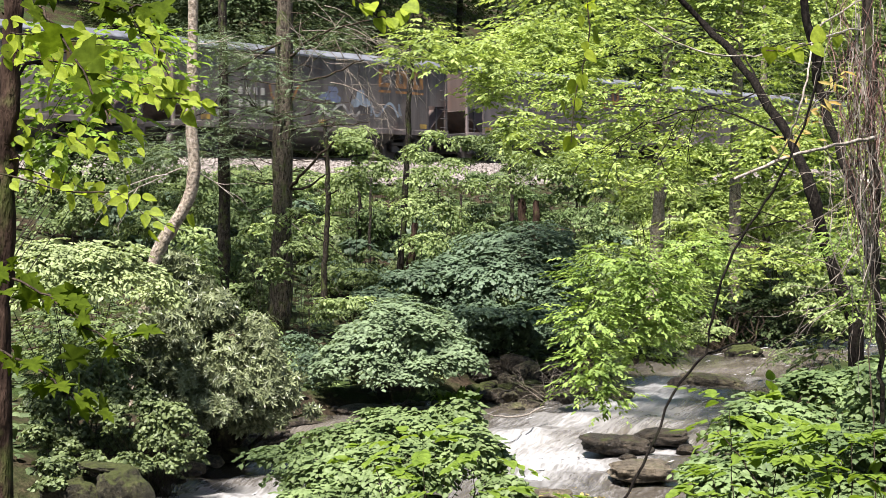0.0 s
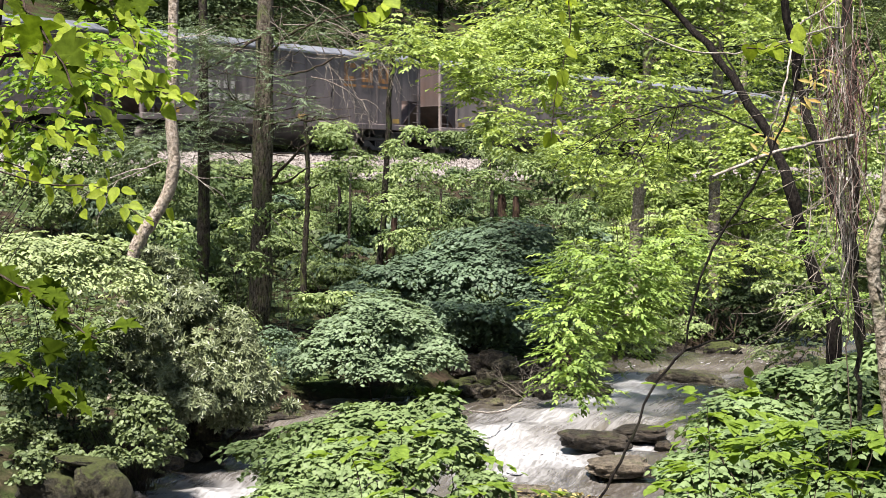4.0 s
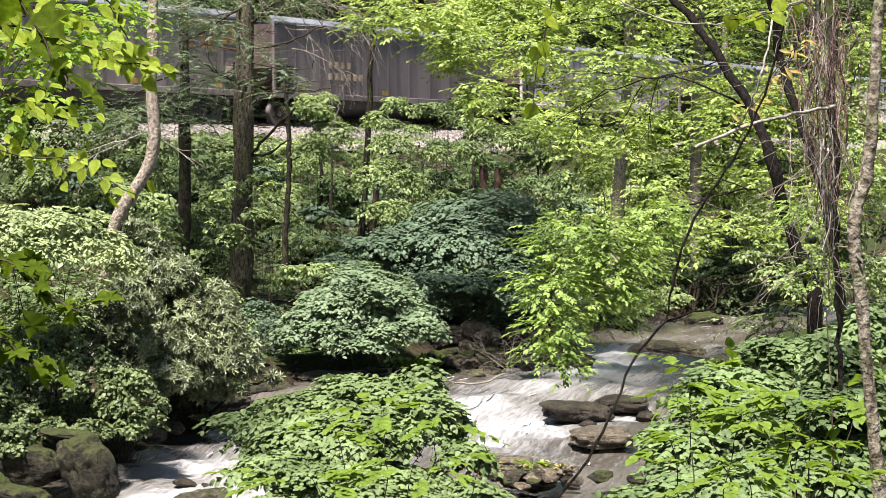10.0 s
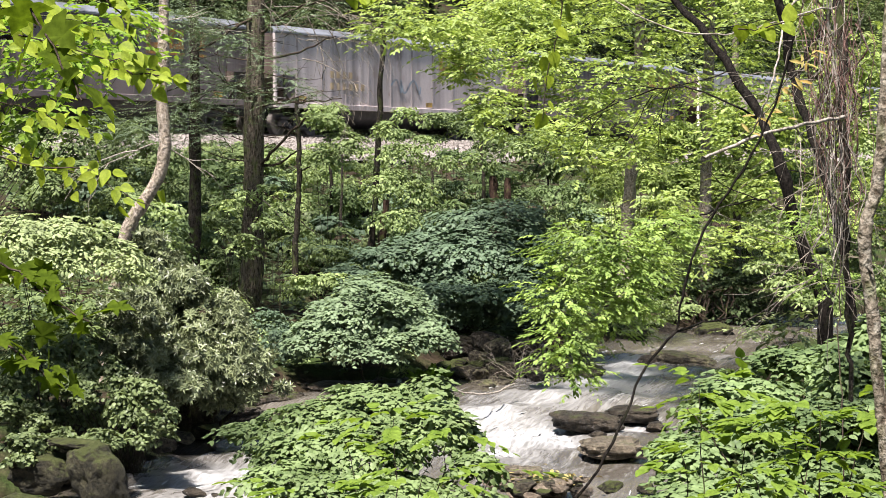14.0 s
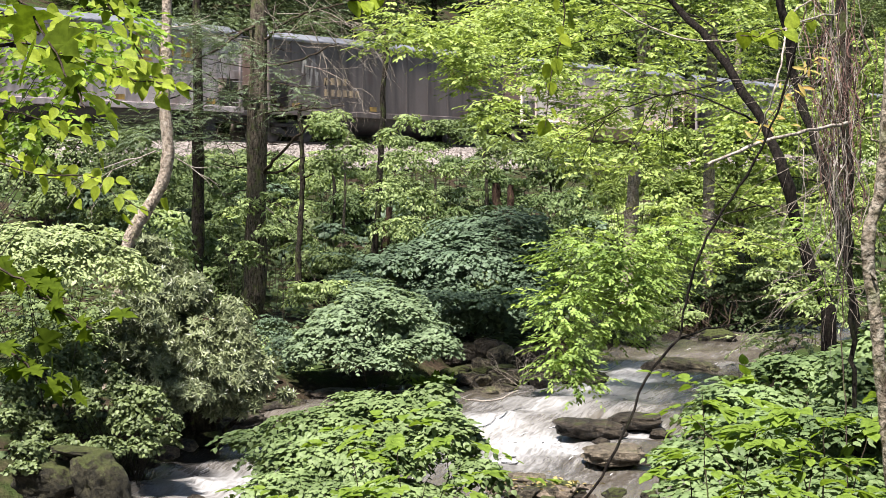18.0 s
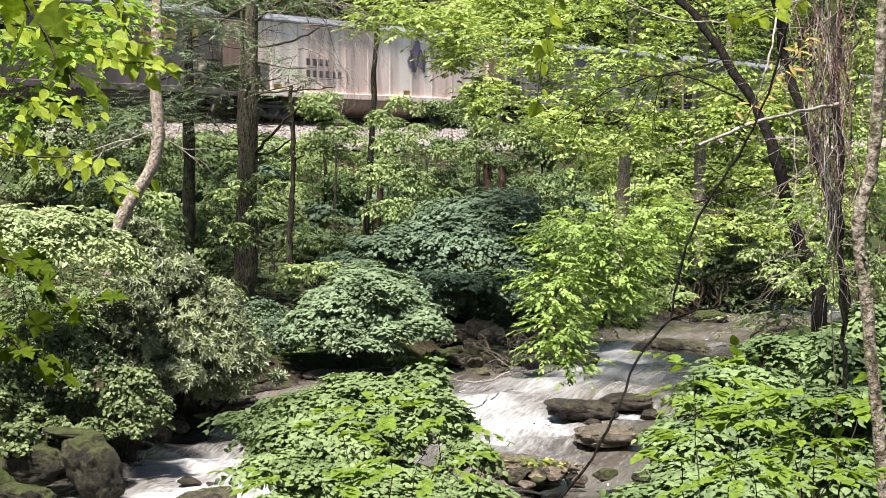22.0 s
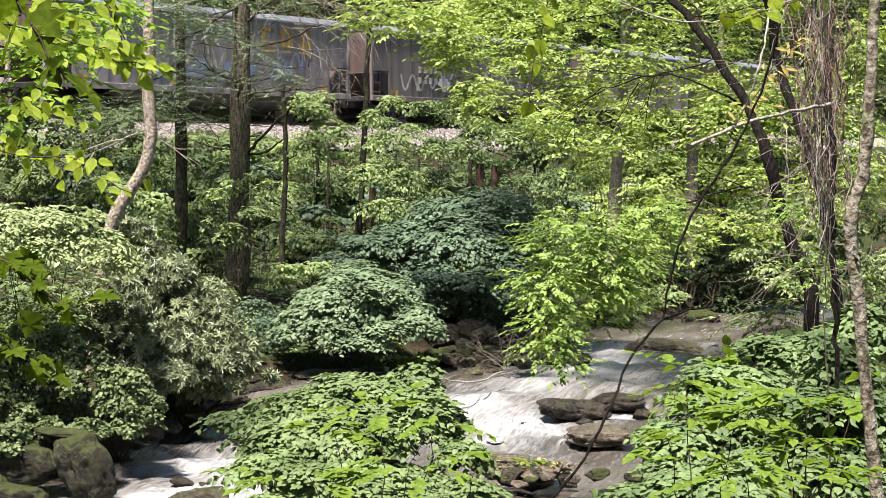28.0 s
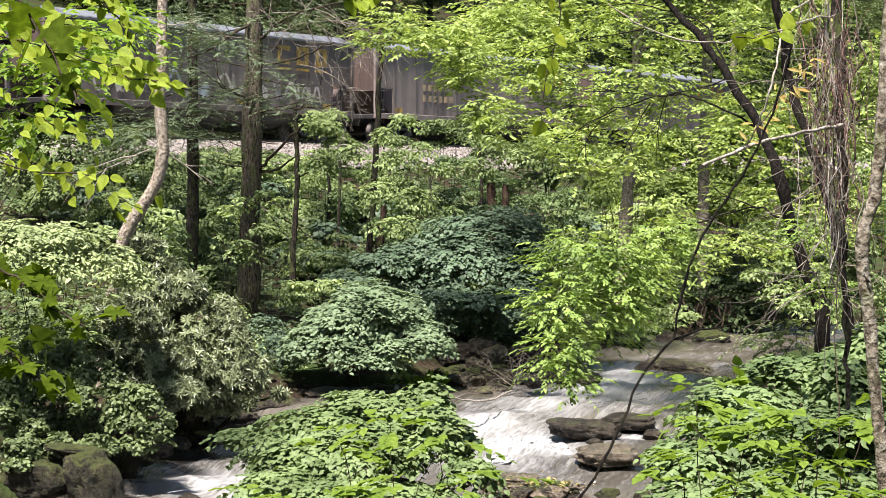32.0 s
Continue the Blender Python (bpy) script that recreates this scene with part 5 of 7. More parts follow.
# --- unseen trees on this side of the creek, round and behind the camera, added to block low sky light
for i in range(22):
    a = radians(100 + i * 340 / 21 if i < 12 else 100 + i * 340 / 21)
    x, y = 30 * math.sin(a - radians(0)) , -2 + 26 * math.cos(a)
    if y > 6 and abs(x) < 17 or y > 16:
        continue
    g = gz(x, y)
    h = RS.uniform(11, 14)
    lobes = [(x + RS.uniform(-2.5, 2.5), y + RS.uniform(-2.5, 2.5), g + h * RS.uniform(0.12, 0.95), RS.uniform(2.4, 3.8), RS.uniform(2, 3.5), RS.uniform(1.6, 2.6)) for _ in range(8)]
    crown = crown_mesh("crown", RS, lobes, SMALL, LEAF_UNDER, 0.34, 3.0, per=6, droop=0.3, jitter=0.5)
    wood_tree("sky_screen_tree", "unseen broadleaf tree on the near bank, added to block low sky light", [(x, y, g, 0.2), (x + 0.3, y, g + h * 0.5, 0.15), (x + 0.5, y, g + h, 0.05)], BARK_DARK, 350 + i, crowns=[("crown", crown)], group="woods on the near bank")

# unseen crown above the view, added to shade the slope below
def shade_crown(seed, lobes, mat, density=0.7):
    return ("crown", crown_mesh("crown", np.random.RandomState(seed), lobes, SMALL, mat, 0.24, density, per=7, droop=0.2, jitter=0.3, shell=0.1, tier=0.6))


def clumps(seed, lobes, k, share):
    """Splits lobes into smaller clumps spread over their skins."""
    rs, out = np.random.RandomState(seed), []
    for q in lobes:
        for _ in range(k):
            d = unit(rs.normal(0, 1, 3)) * rs.uniform(0.5, 0.9)
            s = share * rs.uniform(0.75, 1.25)
            out.append((q[0] + d[0] * q[3], q[1] + d[1] * q[4], q[2] + d[2] * q[5], q[3] * s, q[4] * s, q[5] * s))
    return out


# --- saplings and undergrowth between the creek and the track
UNDER_A = [(-3.47, 46.00, 3.50, 0.93, 0.74, 0.93), (-2.43, 44.00, 2.64, 0.89, 0.71, 0.89), (-1.20, 45.00, 3.52, 0.91, 0.73, 1.21), (-0.20, 43.00, 2.52, 0.87, 0.70, 0.87), (0.73, 47.00, 3.81, 0.95, 0.76, 0.79), (-2.48, 40.00, 1.68, 0.94, 0.75, 0.67), (-3.65, 41.00, 2.04, 0.69, 0.55, 0.83), (-5.72, 42.00, 3.41, 0.71, 0.57, 0.99), (-4.99, 38.00, 2.18, 0.64, 0.51, 0.90)]
UNDER_B = [(-6.70, 42.00, 3.55, 0.85, 0.68, 0.85), (-6.04, 37.00, 2.35, 0.75, 0.60, 0.75), (-7.26, 32.00, 3.66, 1.29, 1.04, 0.65), (-7.53, 30.00, 2.77, 0.91, 0.73, 0.61), (-5.69, 31.00, 2.83, 0.73, 0.59, 0.63), (2.31, 44.00, 3.53, 0.89, 0.71, 0.89), (2.92, 42.00, 2.84, 0.85, 0.68, 0.99), (-1.16, 41.00, 2.31, 0.83, 0.66, 0.83), (-1.17, 37.00, 1.48, 1.00, 0.80, 0.62), (-5.17, 46.00, 3.50, 0.78, 0.62, 0.93)]
UNDER_C = [(7.06, 47.00, 3.41, 0.95, 0.76, 0.63), (8.48, 47.00, 3.49, 0.79, 0.63, 0.63), (6.67, 50.00, 3.46, 1.18, 0.94, 1.35), (8.69, 50.00, 3.13, 1.01, 0.81, 1.52), (4.98, 50.00, 3.97, 1.01, 0.81, 1.01), (7.91, 40.00, 2.36, 0.94, 0.75, 0.94), (5.33, 42.00, 1.56, 0.85, 0.68, 0.71), (9.14, 42.00, 3.55, 0.71, 0.57, 1.56), (9.69, 38.00, 2.44, 0.64, 0.51, 2.05), (-4.27, 48.00, 3.97, 0.65, 0.52, 0.65), (1.61, 50.00, 4.64, 1.01, 0.81, 0.67)]
UNDER_D = [(-2.76, 50.00, 4.13, 1.18, 0.94, 0.51), (-0.91, 50.00, 5.15, 1.10, 0.94, 0.34), (-3.61, 48.00, 5.26, 0.81, 0.65, 0.57), (0.30, 50.00, 5.45, 1.01, 0.81, 0.30), (1.50, 52.00, 5.45, 1.05, 0.84, 0.70), (-4.91, 36.00, 1.18, 0.73, 0.58, 0.73), (-2.65, 35.00, 1.50, 0.71, 0.57, 0.47)]
UNDER_E = [(-7.64, 50.00, 4.30, 1.01, 0.81, 0.51), (-6.46, 50.00, 4.34, 1.01, 0.81, 0.47), (-5.22, 51.00, 4.22, 0.86, 0.69, 0.48), (-2.76, 50.00, 4.60, 0.67, 0.54, 0.44), (-3.77, 50.00, 4.47, 0.67, 0.54, 0.40), (-8.27, 46.00, 4.12, 0.93, 0.74, 0.47), (-9.39, 44.00, 4.41, 0.89, 0.71, 0.59), (-10.23, 42.00, 4.25, 0.99, 0.79, 0.71), (2.68, 35.00, 0.43, 0.59, 0.47, 0.41)]
UNDER_F = [(-3.90, 34.60, 2.58, 0.47, 0.37, 0.47), (-4.41, 35.00, 3.03, 0.35, 0.28, 0.47), (-3.70, 35.00, 3.39, 0.42, 0.34, 0.35), (4.06, 38.00, 0.57, 0.64, 0.51, 0.36), (5.35, 40.00, 0.66, 0.67, 0.54, 0.30), (-0.68, 31.50, 0.36, 0.53, 0.42, 0.32), (-3.19, 31.00, 0.42, 0.52, 0.42, 0.52), (-2.67, 31.00, 0.20, 0.52, 0.42, 0.31), (-4.06, 33.00, 0.86, 0.56, 0.44, 0.67), (2.00, 38.00, 2.05, 0.64, 0.51, 0.77), (2.70, 37.00, 1.48, 0.62, 0.50, 0.62), (7.85, 36.00, 1.55, 0.85, 0.68, 0.61), (7.71, 30.00, 1.96, 0.81, 0.65, 1.11)]
SHADED_SAPLINGS = UNDER_A[1:2] + UNDER_A[3:5] + UNDER_A[7:8] + UNDER_B[0:2] + UNDER_B[5:8]
LIT_SAPLINGS = UNDER_A[0:1] + UNDER_A[2:3] + UNDER_D[:5] + UNDER_E[:5]


def sapling_leaf(i, q):
    """Leaf by patch of slope: light and shade are put into the leaf colour."""
    if q in UNDER_C[:5]:
        return LEAF_CANOPY
    if q in LIT_SAPLINGS:
        return LEAF_UNDER if i % 2 else LEAF_SAPLING
    if q in SHADED_SAPLINGS:
        return LEAF_THICKET
    return LEAF_SAPLING if i % 3 else LEAF_UNDER


for i, q in enumerate(UNDER_E + UNDER_F + UNDER_A + UNDER_B + UNDER_C + UNDER_D):
    r = np.random.RandomState(400 + i)
    lobes = [(q[0] + r.uniform(-0.8, 0.8) * q[3], q[1] + r.uniform(-0.8, 0.8), q[2] + r.uniform(-0.8, 0.9) * q[5], q[3] * r.uniform(0.3, 0.55), q[4] * 0.5, q[5] * r.uniform(0.18, 0.36)) for _ in range(8)]
    bush("sapling", "leafy green sapling in the undergrowth below the railway", lobes, OVAL_CUP, sapling_leaf(i, q), 0.090 + 0.012 * (i % 3), 500 + i, 1.25, "sapling", "undergrowth saplings", stems=3, layered=True, lean=0.20, droop=0.10, jitter=0.22, low=-0.6, fan=7)

# --- low bushes that close the slope under the saplings
_r = np.random.RandomState(440)
for i in range(104):
    while True:
        x, y = (_r.uniform(-9, 5.5), _r.uniform(35, 56)) if i < 64 else (_r.uniform(3.5, 13), _r.uniform(43, 58))
        if track_off(x, y) > 5.2 and creek_near(x, y)[0] > 1.6 and not (x < -2.6 and y < 39):
            break
    g, tall = gz(x, y), _r.uniform(0.5, 1.5)
    lobes = [(x + _r.uniform(-0.6, 0.6), y + _r.uniform(-0.5, 0.5), g + tall * _r.uniform(0.25, 1.0), _r.uniform(0.28, 0.55), _r.uniform(0.25, 0.45), _r.uniform(0.10, 0.22)) for _ in range(6)]
    # from bush 64 on, paler leaves stand in for sunlit haze
    bush("low_bush", "low leafy bush on the slope below the railway", lobes, HEART_CUP if i % 2 else OVAL_CUP, (LEAF_UNDER, LEAF_LAYERED, LEAF_UNDER, LEAF_TANGLE)[i % 4] if i < 64 else (LEAF_SAPLING, LEAF_PALE, LEAF_CANOPY)[i % 3], _r.uniform(0.11, 0.17), 700 + i, 1.8, "bush", "low bushes on the slope", stems=3, layered=True, lean=0.40, jitter=0.22, fan=8)

# brighter leaves paint in lit patches of slope, darker ones shaded patches
for i, (lobes, mat, size) in enumerate((
        ([(-1.35, 38.5, 4.9, 0.36, 0.3, 0.22), (-1.0, 38.5, 4.35, 0.5, 0.4, 0.3), (-1.5, 38.3, 3.65, 0.5, 0.4, 0.3), (-0.7, 38.3, 3.5, 0.5, 0.4, 0.3), (-1.1, 38.0, 2.85, 0.55, 0.4, 0.3), (-0.45, 38.4, 4.6, 0.3, 0.3, 0.2), (-0.9, 38.5, 5.25, 0.4, 0.3, 0.24), (-0.10, 38.5, 4.15, 0.42, 0.35, 0.20)], LEAF_SAPLING, 0.13),
        ([(-2.85, 40.0, 5.15, 0.42, 0.35, 0.22), (-2.45, 40.0, 4.7, 0.45, 0.35, 0.25), (-2.95, 40.0, 4.25, 0.42, 0.35, 0.25)], LEAF_SAPLING, 0.13),
        ([(1.2, 44.0, 4.9, 0.5, 0.4, 0.25), (1.95, 44.0, 4.5, 0.6, 0.4, 0.3), (0.85, 44.0, 4.2, 0.5, 0.4, 0.3), (2.5, 44.2, 4.9, 0.4, 0.35, 0.25)], LEAF_SAPLING, 0.15),
        ([(2.6, 46.0, 4.7, 0.75, 0.5, 0.42), (3.6, 46.5, 4.5, 0.75, 0.5, 0.42), (3.1, 46.0, 3.9, 0.7, 0.5, 0.4)], LEAF_BANK, 0.16),
        ([(4.6, 47.0, 4.7, 0.8, 0.5, 0.42), (5.6, 47.0, 4.6, 0.8, 0.5, 0.42), (5.0, 46.5, 3.8, 0.8, 0.5, 0.4), (4.2, 46.0, 3.5, 0.6, 0.5, 0.35), (6.2, 47.5, 5.1, 0.8, 0.5, 0.45)], LEAF_CANOPY, 0.16),
        ([(6.6, 47.5, 4.7, 0.8, 0.5, 0.45), (7.6, 47.5, 4.5, 0.8, 0.5, 0.45), (6.2, 46.5, 3.7, 0.7, 0.5, 0.4), (9.0, 48.0, 4.6, 0.9, 0.5, 0.5), (7.4, 47.0, 3.6, 0.8, 0.5, 0.5), (8.6, 47.0, 3.7, 0.8, 0.5, 0.5), (8.2, 48.0, 5.2, 0.8, 0.5, 0.4), (9.8, 48.0, 5.3, 0.8, 0.5, 0.5), (9.9, 48.0, 3.9, 0.8, 0.5, 0.5), (10.6, 46.0, 5.6, 0.8, 0.5, 0.5), (11.4, 46.0, 4.8, 0.8, 0.5, 0.5), (11.2, 46.0, 6.6, 0.9, 0.5, 0.6), (10.4, 46.0, 3.4, 0.8, 0.5, 0.5), (11.6, 46.0, 3.6, 0.8, 0.5, 0.5)], LEAF_CANOPY, 0.16),
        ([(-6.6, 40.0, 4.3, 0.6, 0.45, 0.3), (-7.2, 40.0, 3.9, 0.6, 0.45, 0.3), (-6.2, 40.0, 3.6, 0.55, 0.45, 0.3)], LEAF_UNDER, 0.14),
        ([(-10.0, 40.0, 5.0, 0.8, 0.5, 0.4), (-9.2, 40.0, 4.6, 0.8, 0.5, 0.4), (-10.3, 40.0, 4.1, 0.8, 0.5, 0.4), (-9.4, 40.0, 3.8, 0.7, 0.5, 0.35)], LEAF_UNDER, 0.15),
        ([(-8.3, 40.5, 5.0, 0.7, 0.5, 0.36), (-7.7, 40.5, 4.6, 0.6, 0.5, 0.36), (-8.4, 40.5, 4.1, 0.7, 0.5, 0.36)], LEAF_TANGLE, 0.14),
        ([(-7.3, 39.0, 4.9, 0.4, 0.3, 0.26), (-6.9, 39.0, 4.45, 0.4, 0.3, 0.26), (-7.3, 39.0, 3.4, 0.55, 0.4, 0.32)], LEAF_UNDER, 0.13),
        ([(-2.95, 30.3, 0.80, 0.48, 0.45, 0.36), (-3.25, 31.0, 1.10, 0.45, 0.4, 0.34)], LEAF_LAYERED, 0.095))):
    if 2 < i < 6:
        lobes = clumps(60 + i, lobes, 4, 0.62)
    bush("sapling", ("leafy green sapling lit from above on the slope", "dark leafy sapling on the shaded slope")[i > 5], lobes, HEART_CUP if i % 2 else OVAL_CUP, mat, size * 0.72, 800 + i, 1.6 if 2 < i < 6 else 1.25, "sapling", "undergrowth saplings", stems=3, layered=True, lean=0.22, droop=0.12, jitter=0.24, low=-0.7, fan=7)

# --- dark layered shrub, and the pale one on the bank in front of it
bush("layered_shrub", "broad dark green shrub with flat tiers of leaves", [(0.95, 37.00, 2.73, 1.31, 1.05, 0.56), (0.80, 36.00, 2.03, 1.40, 1.12, 0.73), (0.19, 35.00, 1.26, 0.71, 0.57, 0.53), (1.55, 35.00, 1.50, 0.53, 0.42, 0.59), (-0.11, 37.00, 1.73, 0.50, 0.40, 0.50), (1.35, 34.80, 1.10, 0.52, 0.42, 0.34), (0.65, 34.60, 0.98, 0.58, 0.46, 0.34), (0.95, 33.80, 1.08, 0.85, 0.5, 0.30), (-1.30, 36.00, 2.10, 0.72, 0.6, 0.34), (-0.50, 36.50, 2.30, 0.80, 0.6, 0.38), (0.00, 36.00, 1.90, 0.60, 0.5, 0.38), (-0.65, 36.00, 1.55, 0.70, 0.5, 0.34), (-1.90, 35.60, 1.70, 0.60, 0.5, 0.30), (0.10, 32.60, 1.62, 0.62, 0.5, 0.22), (0.85, 32.70, 1.60, 0.62, 0.5, 0.22), (1.60, 32.80, 1.52, 0.60, 0.5, 0.22), (0.50, 33.30, 1.30, 0.70, 0.5, 0.25), (1.60, 36.40, 2.20, 0.85, 0.6, 0.42), (-0.25, 38.0, 2.35, 0.75, 0.6, 0.42)], HEART_CUP, LEAF_LAYERED, 0.098, 11, 2.8, layered=True, lean=0.20, droop=0.15, fan=9)
bush("bank_shrub", "rounded pale green shrub with broad leaves overhanging the bank", [(-1.35, 30.00, 1.40, 1.15, 1.00, 0.60), (-2.15, 29.80, 1.14, 0.66, 0.60, 0.40), (-0.60, 29.80, 1.10, 0.68, 0.60, 0.40), (-1.75, 29.20, 1.00, 0.70, 0.50, 0.26), (-0.95, 29.20, 0.98, 0.62, 0.50, 0.26), (-1.30, 29.00, 0.82, 0.55, 0.40, 0.16), (-2.50, 29.60, 0.92, 0.40, 0.40, 0.20), (-0.20, 29.60, 0.98, 0.36, 0.40, 0.20)], HEART_CUP, LEAF_SHRUB, 0.080, 12, 3.4, layered=True, lean=0.14, droop=0.14, jitter=0.09, fan=16)

# --- left bank: rhododendron, pale spreading shrub, leafy tangle
def whorls(name, rs, lobes, mat, size, density):
    parts = []
    for lobe in lobes:
        n = int(density * math.pi * lobe[3] * lobe[5] / (0.17 * size * size) / 8)
        p, d = lobe_points(rs, n, lobe, 0.45)
        axis = unit(d + [0, 0, 0.5] + rs.normal(0, 0.3, (n, 3)))
        a = unit(np.cross(axis, rs.normal(0, 1, (n, 3))))
        b = np.cross(axis, a)
        ang = np.arange(8)[None] * 0.785 + rs.uniform(0, 6.28, (n, 1)) + rs.normal(0, 0.15, (n, 8))
        along = np.cos(ang)[..., None] * a[:, None] + np.sin(ang)[..., None] * b[:, None] + axis[:, None] * rs.uniform(-0.1, 0.75, (n, 8, 1))
        normal = axis[:, None] + rs.normal(0, 0.15, (n, 8, 3))
        parts.append((np.repeat(p, 8, 0), along.reshape(-1, 3), normal.reshape(-1, 3), (size * rs.uniform(0.7, 1.15, (n, 8))).ravel()))
    pos, along, normal, s = (np.concatenate(q) for q in zip(*parts))
    return fast_mesh(name, *leaves(LONG, pos, along, normal, s), mat)


RHODO = [(-4.64, 26.00, 2.58, 0.53, 0.42, 0.44), (-3.84, 25.00, 1.79, 0.80, 0.64, 0.67), (-3.14, 24.50, 1.21, 0.54, 0.43, 0.51), (-3.93, 24.00, 1.14, 0.73, 0.58, 0.49), (-4.54, 24.00, 1.80, 0.65, 0.52, 0.57), (-2.85, 24.50, 1.17, 0.31, 0.25, 0.33), (-4.34, 25.50, 2.09, 0.60, 0.48, 0.52), (-2.40, 24.50, 0.81, 0.12, 0.09, 0.12), (-3.36, 24.60, 1.49, 0.58, 0.46, 0.58), (-2.94, 24.50, 1.00, 0.26, 0.21, 0.30), (-3.77, 24.00, 0.91, 0.61, 0.49, 0.24), (-3.07, 24.20, 0.94, 0.39, 0.31, 0.24), (-4.34, 24.00, 1.06, 0.57, 0.45, 0.49), (-3.00, 24.40, 0.78, 0.30, 0.26, 0.22), (-3.34, 24.40, 0.66, 0.32, 0.28, 0.20)]
_r = np.random.RandomState(21)
_b = (-3.9, 25.6)
_base = (*_b, gz(*_b))
_stems = [smooth_path([(*_base, 0.045), (*(np.array(_base) * 0.4 + np.array(q[:3]) * 0.6 + [0, 0, 0.2]), 0.03), (*q[:3], 0.012)], 9, _r, 0.03) for q in RHODO]
grow("rhododendron", "tall rhododendron with whorls of long leathery leaves", "shrub", _base, _stems, BARK_DARK, [("crown", whorls("crown", _r, clumps(5, RHODO, 17, 0.33), LEAF_RHODO, 0.105, 5.0))])
bush("spreading_shrub", "pale yellow-green shrub with flat spreading tiers", [(-5.37, 22.00, 3.13, 0.89, 0.71, 0.30), (-4.71, 22.00, 2.87, 0.67, 0.53, 0.30), (-5.54, 21.50, 2.75, 0.72, 0.58, 0.33), (-6.26, 22.00, 3.02, 0.59, 0.47, 0.44), (-4.38, 23.00, 2.59, 0.39, 0.31, 0.23)], OVAL_CUP, LEAF_PALE, 0.090, 22, 2.8, layered=True, lean=0.18, droop=0.10, swirl=0.6, jitter=0.14, fan=8)
bush("bank_tangle", "tangled leafy bank shrub hanging over boulders", clumps(9, [(-5.16, 22.2, 1.63, 0.42, 0.34, 0.22), (-5.01, 21.9, 1.36, 0.4, 0.32, 0.2), (-4.83, 21.6, 1.16, 0.38, 0.3, 0.18), (-4.68, 21.4, 1.04, 0.22, 0.18, 0.12), (-4.56, 22.2, 1.44, 0.36, 0.29, 0.18), (-4.22, 21.9, 1.27, 0.36, 0.29, 0.2), (-4.02, 21.7, 1.07, 0.4, 0.32, 0.2), (-3.8, 21.6, 0.87, 0.32, 0.26, 0.18), (-3.72, 21.5, 0.65, 0.24, 0.19, 0.14), (-4.01, 21.4, 0.78, 0.34, 0.27, 0.16), (-3.93, 21.3, 0.57, 0.24, 0.19, 0.1), (-4.22, 21.6, 0.96, 0.28, 0.22, 0.2), (-5.67, 22.3, 1.2, 0.4, 0.32, 0.34), (-5.37, 22.0, 0.8, 0.45, 0.36, 0.22), (-5.56, 21.6, 0.82, 0.35, 0.28, 0.2), (-5.07, 21.2, 0.61, 0.38, 0.3, 0.14), (-4.63, 21.0, 0.66, 0.34, 0.27, 0.14), (-4.37, 20.8, 0.56, 0.22, 0.18, 0.1), (-5.2, 20.4, 0.67, 0.26, 0.21, 0.14), (-5.19, 20.2, 0.48, 0.22, 0.18, 0.09), (-4.29, 21.0, 0.66, 0.24, 0.19, 0.14), (-4.74, 22.2, 0.73, 0.3, 0.24, 0.2)], 9, 0.36), HEART_CUP, LEAF_TANGLE, 0.064, 23, 1.3, layered=True, lean=0.42, droop=0.40, jitter=0.30, low=-0.7, swirl=0.8, fan=4, foot=(-4.4, 23.0))
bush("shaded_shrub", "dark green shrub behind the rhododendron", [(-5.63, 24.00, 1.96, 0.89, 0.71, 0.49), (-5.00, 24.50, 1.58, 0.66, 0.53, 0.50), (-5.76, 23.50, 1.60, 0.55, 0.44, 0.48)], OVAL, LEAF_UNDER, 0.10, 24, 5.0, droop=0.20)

# its dark leaves paint in the black shade of the hollow
bush("shaded_shrub", "dark leafy shrub standing in for shade in the hollow under the far bank", [(6.81, 41.50, 1.31, 0.84, 0.67, 0.63), (7.79, 41.50, 1.31, 0.84, 0.67, 0.70), (8.53, 41.00, 1.07, 0.55, 0.44, 0.62), (5.69, 41.50, 0.96, 0.56, 0.45, 0.49), (7.24, 41.50, 0.54, 0.84, 0.67, 0.28)], SMALL, LEAF_FAR, 0.14, 25, 6.0, droop=0.20)

def herb(lobes, seed, size=0.078, most=190):
    """A plant whose large leaves are parts of their own, set in flat sprays on thin stems."""
    rs = np.random.RandomState(seed)
    bx, by = float(np.mean([q[0] for q in lobes])), float(np.mean([q[1] for q in lobes])) + 0.1
    base = (bx, by, gz(bx, by) - 0.05)
    ob = thing("bright_herb", "fresh yellow-green plant with large thin leaves on thin stems", "plant", "bright herbs", at=base)
    back = Matrix.Translation(-Vector(base))
    mesh = fast_mesh("leaf", HEART_FINE[0] * size, HEART_FINE[1], LEAF_HERB, True)
    total = sum(q[3] * q[5] for q in lobes)
    for q in lobes:
        stem = smooth_path([(*base, 0.006), (*(np.array(base) * 0.4 + np.array(q[:3]) * 0.6), 0.004), (*q[:3], 0.002)], 9, rs, 0.01)
        part("stem", fast_mesh("stem", *tubes([stem], 5), TWIG_DARK, True), ob, at=back)
        n = max(2, int(most * q[3] * q[5] / total / 7))
        b, d = lobe_points(rs, n, q, 0.1)
        pos, along, nrm, s = sprays(rs, b, d, rs.uniform(0.7, 1.3, n) * size * 3.0, 7, 1.0, 0.12, 0.12, 0.15)
        for p, a, w, k in zip(pos, unit(along), nrm, s):
            x = unit(np.cross(a, w))
            z = np.cross(x, a)
            part("leaf", mesh, ob, at=back @ Matrix(((x[0], a[0], z[0], p[0]), (x[1], a[1], z[1], p[1]), (x[2], a[2], z[2], p[2]), (0, 0, 0, 1))) @ Matrix.Scale(float(k), 4))
